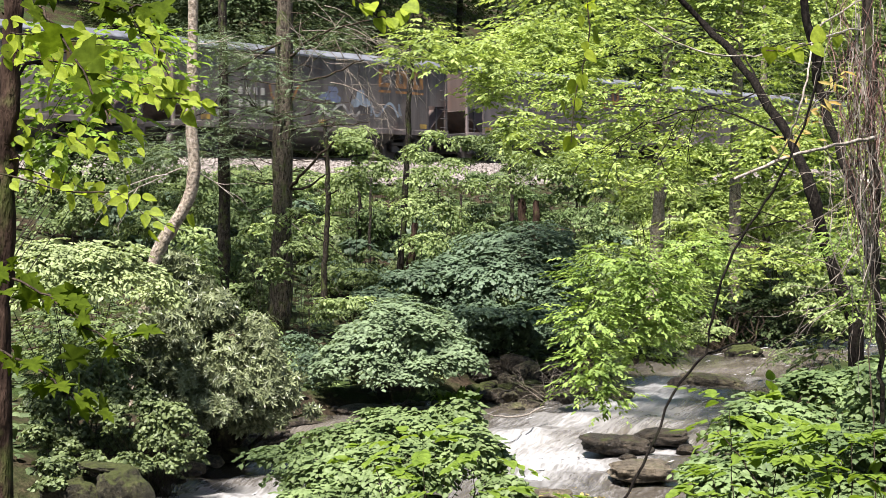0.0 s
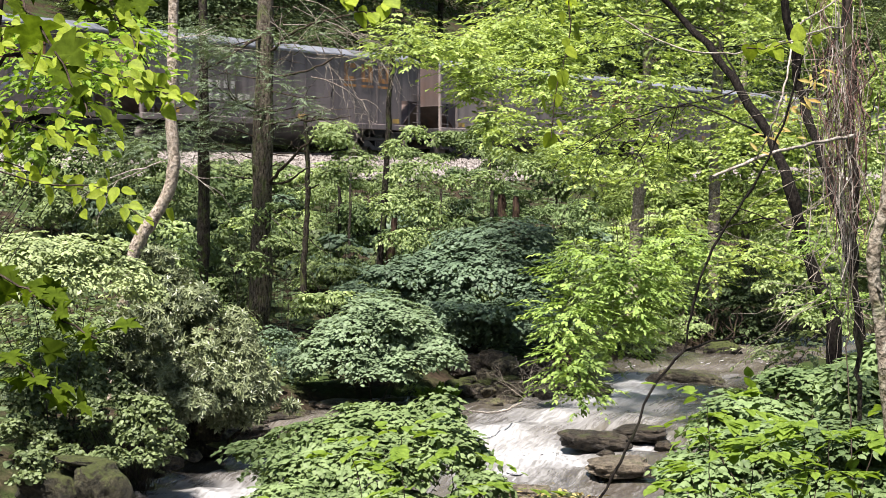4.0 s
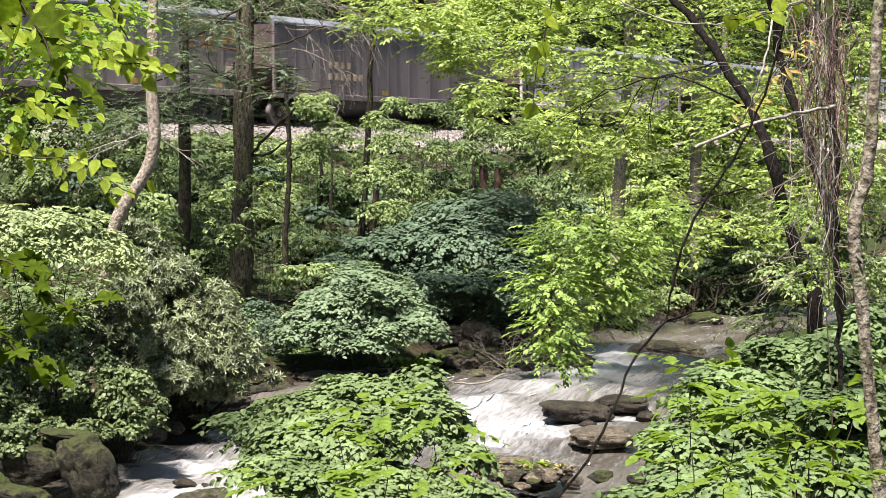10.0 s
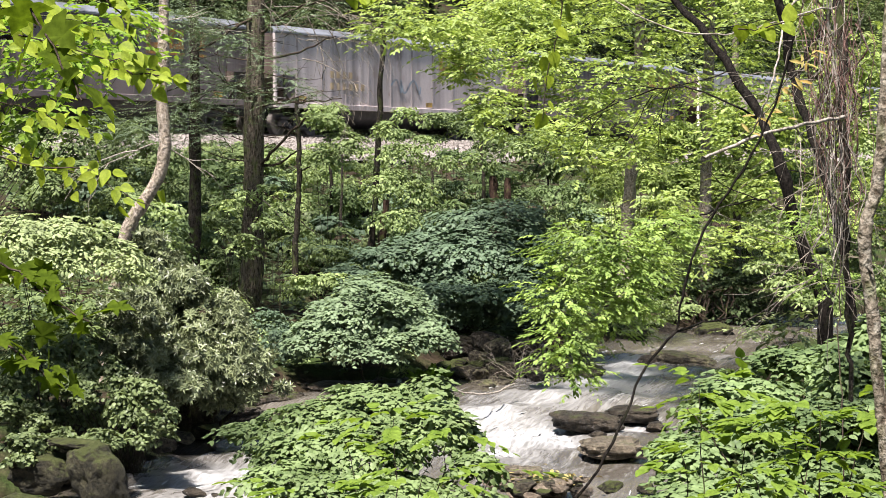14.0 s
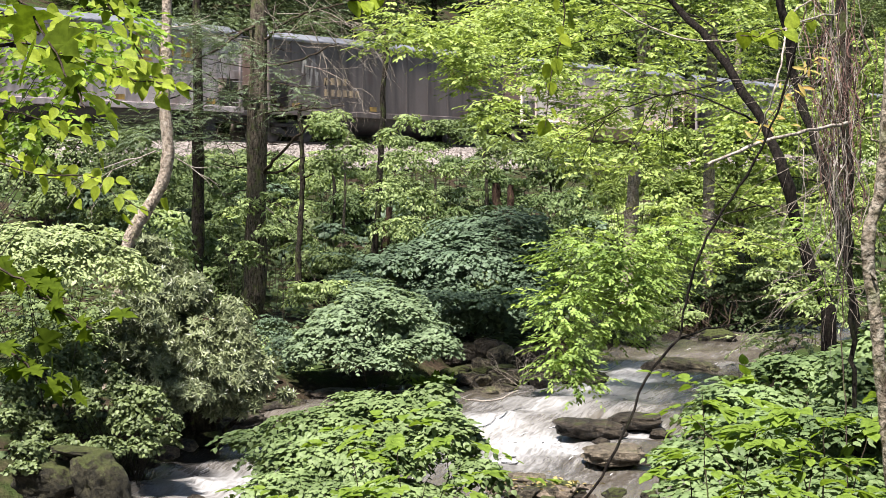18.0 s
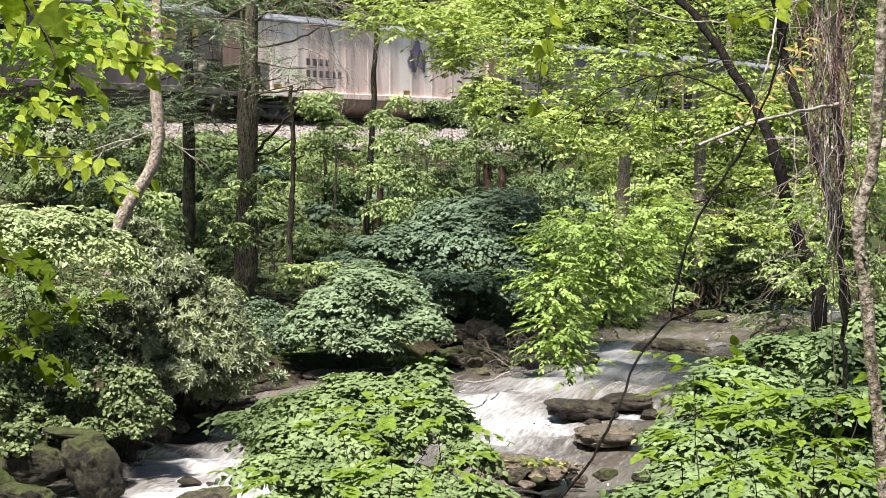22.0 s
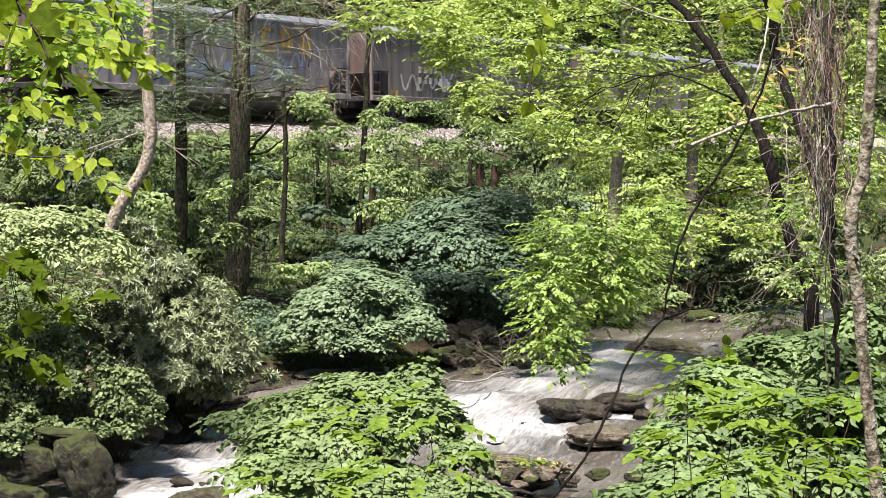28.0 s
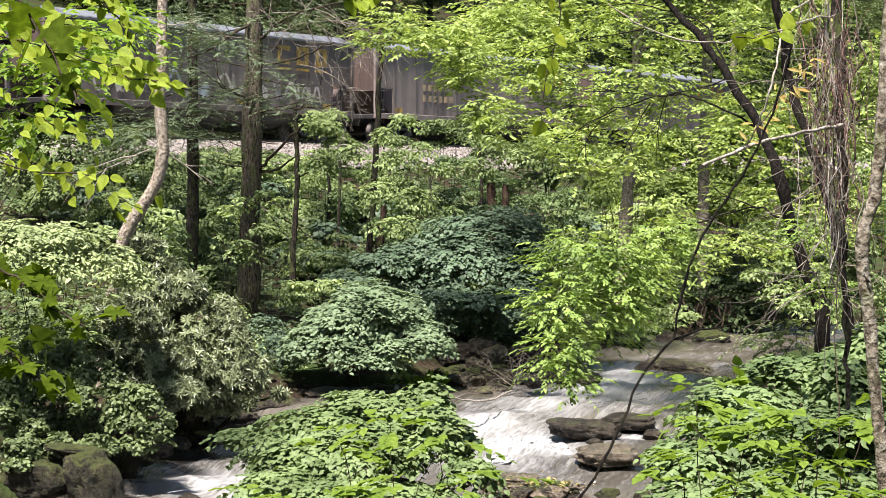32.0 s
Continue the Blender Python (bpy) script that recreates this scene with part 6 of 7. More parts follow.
    return ob


# --- near bank
bush("near_bank_shrub", "low spreading shrub with broad flat leaves beside the creek", [(-1.45, 14.50, 1.74, 0.42, 0.33, 0.09), (-1.00, 14.50, 1.85, 0.51, 0.41, 0.18), (-0.51, 14.50, 1.95, 0.49, 0.39, 0.20), (-0.14, 14.40, 2.02, 0.24, 0.19, 0.22), (-1.25, 14.00, 1.62, 0.45, 0.36, 0.14), (-0.78, 14.00, 1.64, 0.71, 0.57, 0.26), (-0.11, 14.00, 1.71, 0.40, 0.32, 0.33), (-1.30, 13.50, 1.47, 0.41, 0.33, 0.18), (-0.61, 13.50, 1.36, 0.77, 0.62, 0.23), (0.12, 14.00, 1.76, 0.19, 0.15, 0.21), (0.21, 13.60, 1.52, 0.23, 0.18, 0.21), (-1.72, 14.50, 1.74, 0.26, 0.22, 0.06), (0.30, 13.20, 1.30, 0.25, 0.2, 0.16), (-0.3, 13.0, 1.22, 0.6, 0.4, 0.2), (-1.2, 13.0, 1.22, 0.4, 0.4, 0.16)], HEART_CUP, LEAF_BANK, 0.058, 31, 3.0, layered=True, lean=0.18, droop=0.16, fan=9)
herb([(-0.30, 9.50, 2.58, 0.30, 0.24, 0.06), (-0.58, 9.50, 2.46, 0.24, 0.18, 0.06), (0.02, 9.50, 2.50, 0.20, 0.15, 0.05)], 32, most=120)
herb([(-0.13, 9.00, 2.34, 0.33, 0.27, 0.08), (-0.68, 9.00, 2.29, 0.30, 0.22, 0.06), (0.26, 9.20, 2.32, 0.20, 0.15, 0.05)], 33, most=130)
bush("bank_thicket", "dense thicket of broad blue-green leaves on the near bank", [(2.52, 14.00, 2.04, 0.50, 0.40, 0.25), (3.15, 14.50, 2.26, 0.52, 0.42, 0.24), (2.50, 13.00, 1.88, 0.70, 0.56, 0.31), (3.15, 13.00, 2.14, 0.31, 0.25, 0.48), (1.89, 12.50, 1.79, 0.29, 0.24, 0.21), (2.67, 12.00, 1.75, 0.61, 0.49, 0.24), (1.98, 12.00, 1.63, 0.49, 0.39, 0.16), (3.62, 15.00, 2.32, 0.28, 0.24, 0.18), (3.62, 14.00, 2.44, 0.24, 0.22, 0.36), (2.79, 12.00, 2.22, 0.40, 0.32, 0.14), (1.50, 12.00, 1.50, 0.36, 0.30, 0.14), (2.15, 11.80, 1.56, 0.50, 0.40, 0.20), (2.85, 11.80, 1.66, 0.50, 0.40, 0.25), (1.15, 11.60, 1.36, 0.40, 0.30, 0.10), (3.15, 12.20, 1.95, 0.34, 0.3, 0.30), (0.55, 11.60, 1.30, 0.40, 0.30, 0.08)], HEART_CUP, LEAF_THICKET, 0.068, 34, 3.6, layered=True, lean=0.14, droop=0.12, jitter=0.09, fan=13)
herb([(1.44, 9.50, 2.76, 0.22, 0.18, 0.09), (1.76, 9.50, 2.61, 0.26, 0.20, 0.11), (1.27, 9.00, 2.47, 0.18, 0.15, 0.06)], 35, most=170)
herb([(1.97, 9.00, 2.56, 0.27, 0.22, 0.14), (1.59, 8.60, 2.42, 0.35, 0.28, 0.12), (2.03, 8.60, 2.39, 0.23, 0.19, 0.12)], 36, most=260)
herb([(2.05, 9.20, 2.71, 0.25, 0.20, 0.07), (2.33, 9.20, 2.70, 0.16, 0.12, 0.09), (1.88, 9.00, 2.62, 0.18, 0.15, 0.06)], 38, most=130)
bush("stream_shrub", "pale leafy shrub at the water's edge upstream", [(6.21, 33.00, 0.80, 0.50, 0.40, 0.18), (6.77, 32.00, 1.01, 0.54, 0.43, 0.28)], OVAL, LEAF_PALE, 0.17, 37, 3.5, droop=0.20)

# --- the leaning tree whose canopy fills the upper part of the view
CANOPY_A = [(0.10, 29.00, 6.05, 0.50, 0.45, 0.30), (-0.10, 29.00, 6.40, 0.50, 0.40, 0.30), (0.45, 28.50, 5.84, 0.50, 0.46, 0.33), (-0.47, 28.50, 6.41, 0.53, 0.42, 0.27), (0.44, 28.50, 6.27, 0.48, 0.38, 0.29), (-0.84, 30.00, 6.59, 0.86, 0.69, 0.45), (0.16, 30.00, 6.19, 0.81, 0.65, 0.61), (0.77, 30.00, 5.49, 0.76, 0.61, 0.61), (1.83, 31.00, 6.47, 1.15, 0.92, 0.84), (2.32, 32.00, 5.37, 0.97, 0.78, 0.54), (1.24, 32.00, 6.87, 1.08, 0.86, 0.54)]
CANOPY_B = [(3.07, 29.00, 6.41, 1.08, 0.86, 0.78), (3.59, 30.00, 5.19, 0.91, 0.73, 0.61), (4.49, 30.00, 6.50, 0.55, 0.50, 0.50), (2.79, 29.00, 4.47, 0.68, 0.55, 0.44), (3.85, 30.00, 4.13, 0.45, 0.36, 0.25), (1.93, 30.00, 4.63, 0.56, 0.44, 0.45), (5.29, 30.00, 6.75, 0.50, 0.45, 0.40)]
CANOPY_C = [(1.57, 18.20, 3.13, 0.55, 0.44, 0.34), (2.00, 18.20, 2.88, 0.43, 0.34, 0.31), (1.17, 17.70, 2.61, 0.36, 0.29, 0.30), (1.70, 18.20, 2.45, 0.43, 0.34, 0.25), (1.17, 17.20, 2.19, 0.29, 0.23, 0.21), (2.21, 19.20, 2.46, 0.29, 0.23, 0.19), (1.37, 17.20, 1.92, 0.19, 0.15, 0.16), (2.50, 19.20, 3.28, 0.45, 0.36, 0.26), (4.55, 20.90, 3.30, 0.36, 0.30, 0.20), (4.80, 21.00, 2.60, 0.34, 0.30, 0.18)]
CANOPY_D = [(5.71, 30.00, 4.58, 0.61, 0.49, 0.71), (5.37, 31.00, 5.44, 0.63, 0.50, 0.63), (7.01, 30.00, 5.79, 0.81, 0.65, 0.81), (5.15, 27.00, 2.94, 0.73, 0.58, 0.16), (6.93, 30.00, 3.98, 0.61, 0.49, 0.61), (7.41, 29.00, 5.15, 0.59, 0.47, 1.08), (7.32, 28.00, 3.70, 0.47, 0.38, 0.57), (7.00, 29.00, 3.20, 0.49, 0.39, 0.49), (7.64, 29.00, 6.31, 0.49, 0.39, 0.78), (4.00, 30.00, 2.90, 0.60, 0.50, 0.30), (4.60, 30.00, 2.50, 0.60, 0.50, 0.28), (5.30, 30.50, 2.90, 0.60, 0.50, 0.30), (3.90, 30.00, 2.30, 0.45, 0.40, 0.22), (6.00, 30.5, 2.6, 0.5, 0.4, 0.25)]
CANOPY_E = [(0.79, 27.50, 5.00, 0.65, 0.52, 0.37), (1.49, 28.50, 5.70, 0.67, 0.54, 0.43), (2.00, 27.50, 4.72, 0.74, 0.59, 0.42), (2.83, 28.50, 5.51, 0.77, 0.61, 0.48), (3.38, 27.50, 4.67, 0.51, 0.41, 0.32), (4.68, 27.50, 4.54, 0.56, 0.44, 0.46), (3.49, 26.50, 3.54, 0.40, 0.32, 0.14), (2.23, 27.00, 4.27, 0.53, 0.42, 0.24), (3.05, 27.00, 4.33, 0.45, 0.36, 0.24), (5.06, 27.50, 3.80, 0.56, 0.44, 0.46)]
_r = np.random.RandomState(41)
_crowns = [("crown", crown_mesh("crown", _r, clumps(7, c, 10, 0.29), OVAL, LEAF_CANOPY, 0.112, d, per=7, droop=0.20, lean=0.22, jitter=0.22, shell=0.15, tier=0.30)) for c, d in ((CANOPY_A, 3.4), (CANOPY_B, 2.5), (CANOPY_D, 2.5), (CANOPY_E, 3.2))]
_crowns.append(("drooping_crown", crown_mesh("drooping_crown", _r, CANOPY_C, OVAL, LEAF_DROOP, 0.066, 5.0, per=8, droop=0.28, lean=0.25, jitter=0.22, shell=0.2, tier=0.26)))
_dark = []
for start, way, ln in (((3.43, 24.00, 5.19), (-1, 0.1, -0.3), 1.6), ((3.01, 24.50, 5.09), (-0.7, 0, -1), 1.1), ((2.57, 25.00, 5.01), (-1, 0.2, -0.4), 1.2), ((3.19, 24.00, 5.19), (-0.3, 0, -1), 1.0), ((3.91, 23.00, 5.37), (-1, 0, -0.5), 1.2), ((3.69, 23.00, 3.43), (-1, 0, -0.2), 1.3), ((4.21, 22.50, 3.59), (-1, 0, 0.3), 0.9), ((2.32, 25.00, 4.82), (-0.6, 0, -0.8), 1.0), ((3.59, 23.50, 5.95), (1, 0, 0.1), 1.4), ((4.41, 22.00, 3.99), (1, 0, 0.3), 0.8)):
    _dark += twig_fan(_r, start, way, ln, 0.009, 4, 2, 0.1, 0.5)
_crowns.append(("twig_tangle", fast_mesh("twig_tangle", *tubes(_dark, 4), BARK_SHADE)))
wood_tree("leaning_tree", "dark leaning tree with bright yellow-green canopy over the creek", line(pt((2.78, 24.00, 6.87), 0.0420), pt((3.26, 24.00, 6.39), 0.0450), pt((3.59, 23.50, 5.95), 0.0510), pt((3.91, 23.00, 5.37), 0.0580), pt((4.24, 22.50, 4.66), 0.0640), pt((4.40, 22.00, 3.99), 0.0785), pt((4.58, 22.00, 3.36), 0.0825), pt((4.76, 22.00, 2.80), 0.0879), pt((4.99, 22.00, 2.24), 0.0960)), BARK_SHADE, 42,
          limbs=[line(pt((3.91, 23.00, 5.37), 0.0160), pt((3.74, 25.00, 6.33), 0.0112), pt((2.77, 27.00, 6.78), 0.0080), pt((2.03, 28.00, 6.61), 0.0037)),
                 line(pt((4.24, 22.50, 4.66), 0.0160), pt((3.43, 24.00, 5.19), 0.0112), pt((2.57, 25.00, 5.01), 0.0090), pt((1.98, 26.00, 4.66), 0.0037)),
                 line(pt((4.58, 22.00, 3.36), 0.0144), pt((4.21, 22.50, 3.59), 0.0128), pt((3.69, 23.00, 3.43), 0.0096), pt((2.52, 20.40, 3.26), 0.0064), pt((1.51, 18.90, 3.03), 0.0032)),
                 line(pt((3.69, 23.00, 3.43), 0.0064), pt((2.52, 20.40, 2.95), 0.0048), pt((1.61, 18.60, 2.35), 0.0027)),
                 line(pt((2.57, 25.00, 5.01), 0.0059), pt((2.02, 25.50, 4.65), 0.0037), pt((1.54, 26.00, 4.42), 0.0021)),
                 line(pt((3.19, 24.00, 5.19), 0.0048), pt((3.15, 24.00, 4.79), 0.0032), pt((3.02, 24.50, 4.52), 0.0016)),
                 line(pt((3.74, 25.00, 6.33), 0.0096), pt((1.96, 27.00, 6.15), 0.0064), pt((0.33, 27.00, 5.70), 0.0037), pt((-0.58, 27.00, 6.15), 0.0021))],
          crowns=_crowns, wobble=0.02, rings=30)

# --- hemlocks
def needle_sprays(rs, lobes, size=0.10, density=2.0):
    return crown_mesh("needle_sprays", rs, lobes, SPRIG, NEEDLE, size, density, per=16, droop=0.15, lean=0.15, jitter=0.2, twig=7, shell=0.1, tier=0.25)


def along_limb(a, b, n, wide, thick):
    """Flat lobes strung along a drooping limb, narrower towards its tip."""
    out = []
    for i in range(n):
        u = i / (n - 1)
        c = np.array(a) * (1 - u) + np.array(b) * u
        out.append((c[0], c[1], c[2] + 0.25 * u * (1 - u), wide * (1.1 - 0.6 * u), wide * (1.0 - 0.5 * u), thick))
    return out


HEMLOCK_LIMBS = [((-4.40, 34.6, 6.75), (-2.75, 33.8, 5.48), 9, 0.34, 0.075), ((-5.40, 34.2, 7.00), (-4.25, 34.2, 6.40), 6, 0.34, 0.07), ((-5.70, 34.2, 6.30), (-4.60, 34.0, 5.75), 6, 0.32, 0.07), ((-4.15, 34.8, 7.30), (-3.20, 34.0, 6.85), 5, 0.30, 0.07), ((-4.20, 34.6, 5.75), (-5.30, 34.0, 5.25), 6, 0.30, 0.07), ((-3.95, 34.8, 5.60), (-3.05, 34.0, 5.10), 5, 0.26, 0.06), ((-5.60, 35.5, 5.20), (-6.60, 35.0, 4.75), 6, 0.34, 0.07), ((-5.50, 35.5, 4.90), (-4.70, 35.0, 4.40), 5, 0.28, 0.06), ((-5.55, 35.5, 7.40), (-6.50, 35.0, 6.80), 6, 0.34, 0.07)]
_r = np.random.RandomState(51)
_limbs = [line(pt((-4.07, 36.00, 3.98), 0.05), pt((-3.63, 35.50, 4.43), 0.035), pt((-2.92, 35.00, 5.09), 0.02)), line(pt((-4.02, 36.00, 4.07), 0.035), pt((-3.51, 35.50, 4.16), 0.025), pt((-3.05, 35.00, 4.42), 0.012)),
          line(pt((-4.03, 36.00, 7.35), 0.04), pt((-4.62, 35.00, 6.79), 0.03), pt((-5.18, 34.00, 6.37), 0.012)), line(pt((-4.03, 36.00, 6.87), 0.035), pt((-3.10, 35.00, 7.37), 0.025), pt((-2.10, 34.00, 7.50), 0.012)),
          line(pt((-3.97, 36.00, 6.39), 0.03), pt((-3.10, 35.00, 6.44), 0.022), pt((-2.21, 34.00, 6.71), 0.01)), line(pt((-4.04, 36.00, 5.61), 0.03), pt((-4.40, 35.00, 5.74), 0.02), pt((-4.95, 34.00, 6.14), 0.008)),
          line(pt((-4.02, 36.00, 5.37), 0.03), pt((-3.10, 35.00, 5.41), 0.02), pt((-2.10, 34.00, 5.46), 0.008)), line(pt((-3.99, 36.00, 3.61), 0.02), pt((-3.40, 35.50, 3.14), 0.015), pt((-2.64, 35.00, 2.62), 0.006))]
_dead, _dark = [], []
for start, way, ln in (((-3.56, 35.00, 7.40), (1, 0, -0.1), 2.0), ((-2.90, 35.00, 7.26), (0.6, 0, -1), 1.7), ((-2.86, 35.00, 6.79), (1, 0, 0.1), 1.6), ((-2.70, 35.00, 6.76), (0.5, 0, -1), 1.3), ((-2.98, 35.00, 6.32), (1, 0, -0.2), 1.5), ((-3.33, 35.00, 7.02), (1, 0, 0.3), 1.8), ((-2.80, 35.00, 7.24), (0.7, 0, -0.5), 1.4), ((-2.87, 35.00, 5.74), (1, 0, -0.1), 1.3), ((-2.60, 34.00, 7.38), (1, 0, -0.4), 1.4), ((-2.40, 34.00, 6.91), (0.6, 0, -0.6), 1.2), ((-3.69, 35.00, 5.74), (-1, 0, -0.1), 1.3), ((-3.92, 35.00, 6.79), (-1, 0, 0.2), 1.2), ((-3.82, 35.00, 3.39), (1, 0, -0.6), 1.2)):
    _dead += twig_fan(_r, start, way, ln, 0.013, 3, 2, 0.45, 0.45)
for i in range(9):
    _dead += twig_fan(_r, (_r.uniform(-3.9, -2.0), 35.0, _r.uniform(6.6, 8.0)), (_r.uniform(-0.3, 1), 0, _r.uniform(-0.7, 0.3)), _r.uniform(1.0, 1.8), 0.011, 3, 2, 0.3, 0.45)
for i in range(22):
    hgt = 8.10 - 0.2184 * i
    side = 1 if i % 2 else -1
    st = np.array([-4.08 - 0.006 * i, 36.0, hgt])
    ln = _r.uniform(0.7, 1.7) * (1.0 if i < 16 else 0.6)
    for path in twig_fan(_r, st, (side, -0.35, _r.uniform(-0.25, 0.5)), ln, 0.017, 3, 1, 0.05, 0.35):
        _dark.append(path)
wood_tree("hemlock", "tall hemlock with a rough brown trunk and dead lower branches", line(pt((-3.93, 36.00, 12.59), 0.13), pt((-4.04, 36.00, 7.59), 0.185), pt((-4.12, 36.00, 4.34), 0.21), pt((-4.17, 36.00, 1.91), 0.23), pt((-4.28, 36.00, 1.00), 0.27)), BARK_HEMLOCK, 52, limbs=_limbs, limb_mat=TWIG_DARK, rings=26,
          crowns=[("needle_sprays", needle_sprays(_r, [(-3.24, 34.00, 5.69, 0.63, 0.50, 0.29), (-3.58, 34.00, 6.14, 0.46, 0.37, 0.23), (-4.38, 34.00, 6.71, 0.69, 0.55, 0.34), (-3.06, 34.50, 5.48, 0.47, 0.37, 0.14), (-4.60, 34.00, 7.16, 0.57, 0.46, 0.29), (-4.22, 34.50, 5.13, 0.47, 0.37, 0.19), (-5.18, 34.00, 5.92, 0.57, 0.46, 0.34), (-2.55, 34.00, 7.28, 0.57, 0.46, 0.29), (-6.10, 34.00, 5.00, 0.69, 0.55, 0.34), (-5.51, 34.00, 7.16, 0.69, 0.55, 0.34)], 0.075, 2.0)), ("needle_sprays", crown_mesh("needle_sprays", _r, [q for limb in HEMLOCK_LIMBS for q in along_limb(*limb)], SMALL, NEEDLE, 0.062, 3.0, per=12, droop=0.15, lean=0.15, jitter=0.2, twig=5, shell=0.1)), ("twig_tangle", fast_mesh("twig_tangle", *tubes(_dead, 4), TWIG_GREY)), ("dead_limb_tangle", fast_mesh("dead_limb_tangle", *tubes(_dark, 4), TWIG_DARK)), shade_crown(901, [(-5.0, 37.0, 13.4, 3.0, 2.6, 2.0), (-8.0, 37, 13.6, 3.0, 2.6, 2.0)], NEEDLE)])
_r = np.random.RandomState(53)
wood_tree("hemlock", "slender dark hemlock with feathery green sprays", line(pt((-5.50, 37.00, 11.37), 0.08), pt((-5.52, 37.00, 7.20), 0.11), pt((-5.53, 37.00, 3.98), 0.13), pt((-5.57, 37.00, 1.42), 0.15)), BARK_DARK, 54,
          limbs=[line(pt((-5.51, 37.00, 6.21), 0.02), pt((-5.97, 36.00, 5.67), 0.015), pt((-6.63, 35.00, 5.15), 0.006)), line(pt((-5.52, 37.00, 5.22), 0.02), pt((-4.77, 36.00, 4.70), 0.012), pt((-4.53, 36.00, 4.34), 0.005))],
          crowns=[("needle_sprays", needle_sprays(_r, [(-5.48, 36.00, 6.87, 0.61, 0.49, 0.61), (-5.00, 36.00, 5.79, 0.61, 0.49, 0.61), (-5.85, 36.00, 5.30, 0.73, 0.58, 0.49), (-5.72, 36.00, 7.23, 0.73, 0.58, 0.49), (-4.89, 36.00, 4.82, 0.49, 0.39, 0.36), (-6.71, 36.00, 4.82, 0.85, 0.68, 0.49)], 0.075, 3.0)), shade_crown(902, [(-8.5, 38.5, 13.4, 3.0, 3.0, 2.0), (-4.0, 39.5, 13.6, 3.0, 3.0, 2.0)], NEEDLE)])

# --- other trunks
_r = np.random.RandomState(55)
_tw = []
for start, way, ln in (((-4.71, 27.00, 4.44), (-1, 0, -0.2), 1.3), ((-4.53, 27.00, 4.42), (1, 0, -0.35), 1.0), ((-4.94, 27.00, 4.33), (-1, 0, 0.0), 1.2), ((-4.54, 27.00, 6.42), (1, 0, 0.1), 0.6)):
    _tw += twig_fan(_r, start, way, ln, 0.012, 3, 1, 0.1, 0.35)
wood_tree("bent_tree", "grey-barked tree with a kinked trunk and mossy bend", line(pt((-4.47, 27.00, 9.02), 0.075), pt((-4.51, 27.00, 6.69), 0.088), pt((-4.53, 27.00, 5.97), 0.088), pt((-4.54, 27.00, 4.98), 0.092), pt((-4.52, 27.00, 4.34), 0.097), pt((-4.69, 27.00, 3.75), 0.101), pt((-5.02, 27.00, 3.30), 0.106), pt((-5.22, 27.00, 2.80), 0.110), pt((-5.37, 27.00, 1.98), 0.114), pt((-5.49, 27.00, 1.24), 0.123)), BARK_PINK, 56, crowns=[("twig_tangle", fast_mesh("twig_tangle", *tubes(_tw, 4), TWIG_PALE))], rings=34, wobble=0.008)
wood_tree("dead_snag", "slim broken snag standing in the undergrowth", line(pt((-3.53, 40.00, 5.75), 0.045), pt((-3.51, 40.00, 5.00), 0.055), pt((-3.50, 40.00, 3.57), 0.062), pt((-3.60, 40.00, 2.22), 0.07)), BARK_DARK, 57, limbs=[line(pt((-3.52, 40.00, 5.58), 0.022), pt((-3.26, 39.80, 5.68), 0.016), pt((-3.01, 39.60, 5.83), 0.008)), line(pt((-3.51, 40.00, 4.85), 0.020), pt((-3.72, 39.80, 4.96), 0.014), pt((-3.87, 39.70, 5.12), 0.007)), line(pt((-3.50, 40.00, 3.97), 0.020), pt((-3.20, 39.80, 4.13), 0.013), pt((-2.99, 39.70, 4.24), 0.006))], limb_mat=TWIG_DARK)
wood_tree("slender_tree", "slender dark mossy trunk among saplings", line(pt((-1.51, 42.00, 10.98), 0.05), pt((-1.58, 42.00, 7.07), 0.065), pt((-1.70, 42.00, 4.54), 0.075), pt((-1.87, 42.00, 1.99), 0.085)), BARK_DARK, 58, crowns=[shade_crown(903, [(-1.0, 42.5, 12.6, 2.2, 2.0, 1.8)], LEAF_CANOPY, 0.8)])
for top, low, r, sd in (((-1.45, 41.00, 3.28), (-1.58, 41.00, 2.25), 0.09, 1), ((1.23, 44.00, 3.85), (1.28, 44.00, 2.86), 0.12, 2), ((1.64, 44.00, 3.79), (1.60, 44.00, 2.90), 0.09, 3)):
    wood_tree("rotten_stump", "broken reddish-brown rotten stump", line(pt(top, r * 0.8), pt([(a + b) / 2 for a, b in zip(top, low)], r), pt(low, r * 1.1)), BARK_BROWN, 60 + sd, category="stump", rings=8, group="rotten stumps")
for top, low, r, sd in (((-3.02, 44.00, 4.93), (-3.01, 44.00, 3.38), 0.04, 1), ((0.96, 46.00, 4.97), (1.04, 46.00, 3.66), 0.045, 2), ((-2.72, 44.00, 4.41), (-2.70, 43.00, 2.23), 0.035, 3), ((-0.36, 45.00, 3.97), (-0.39, 44.00, 2.49), 0.04, 4), ((2.80, 46.00, 3.97), (2.67, 45.00, 2.45), 0.04, 5)):
    wood_tree("thin_sapling", "thin bare sapling stem", line(pt(top, r * 0.7), pt([(a + b) / 2 for a, b in zip(top, low)], r), pt(low, r * 1.1)), BARK_DARK, 70 + sd, category="sapling", rings=10, group="thin stems")
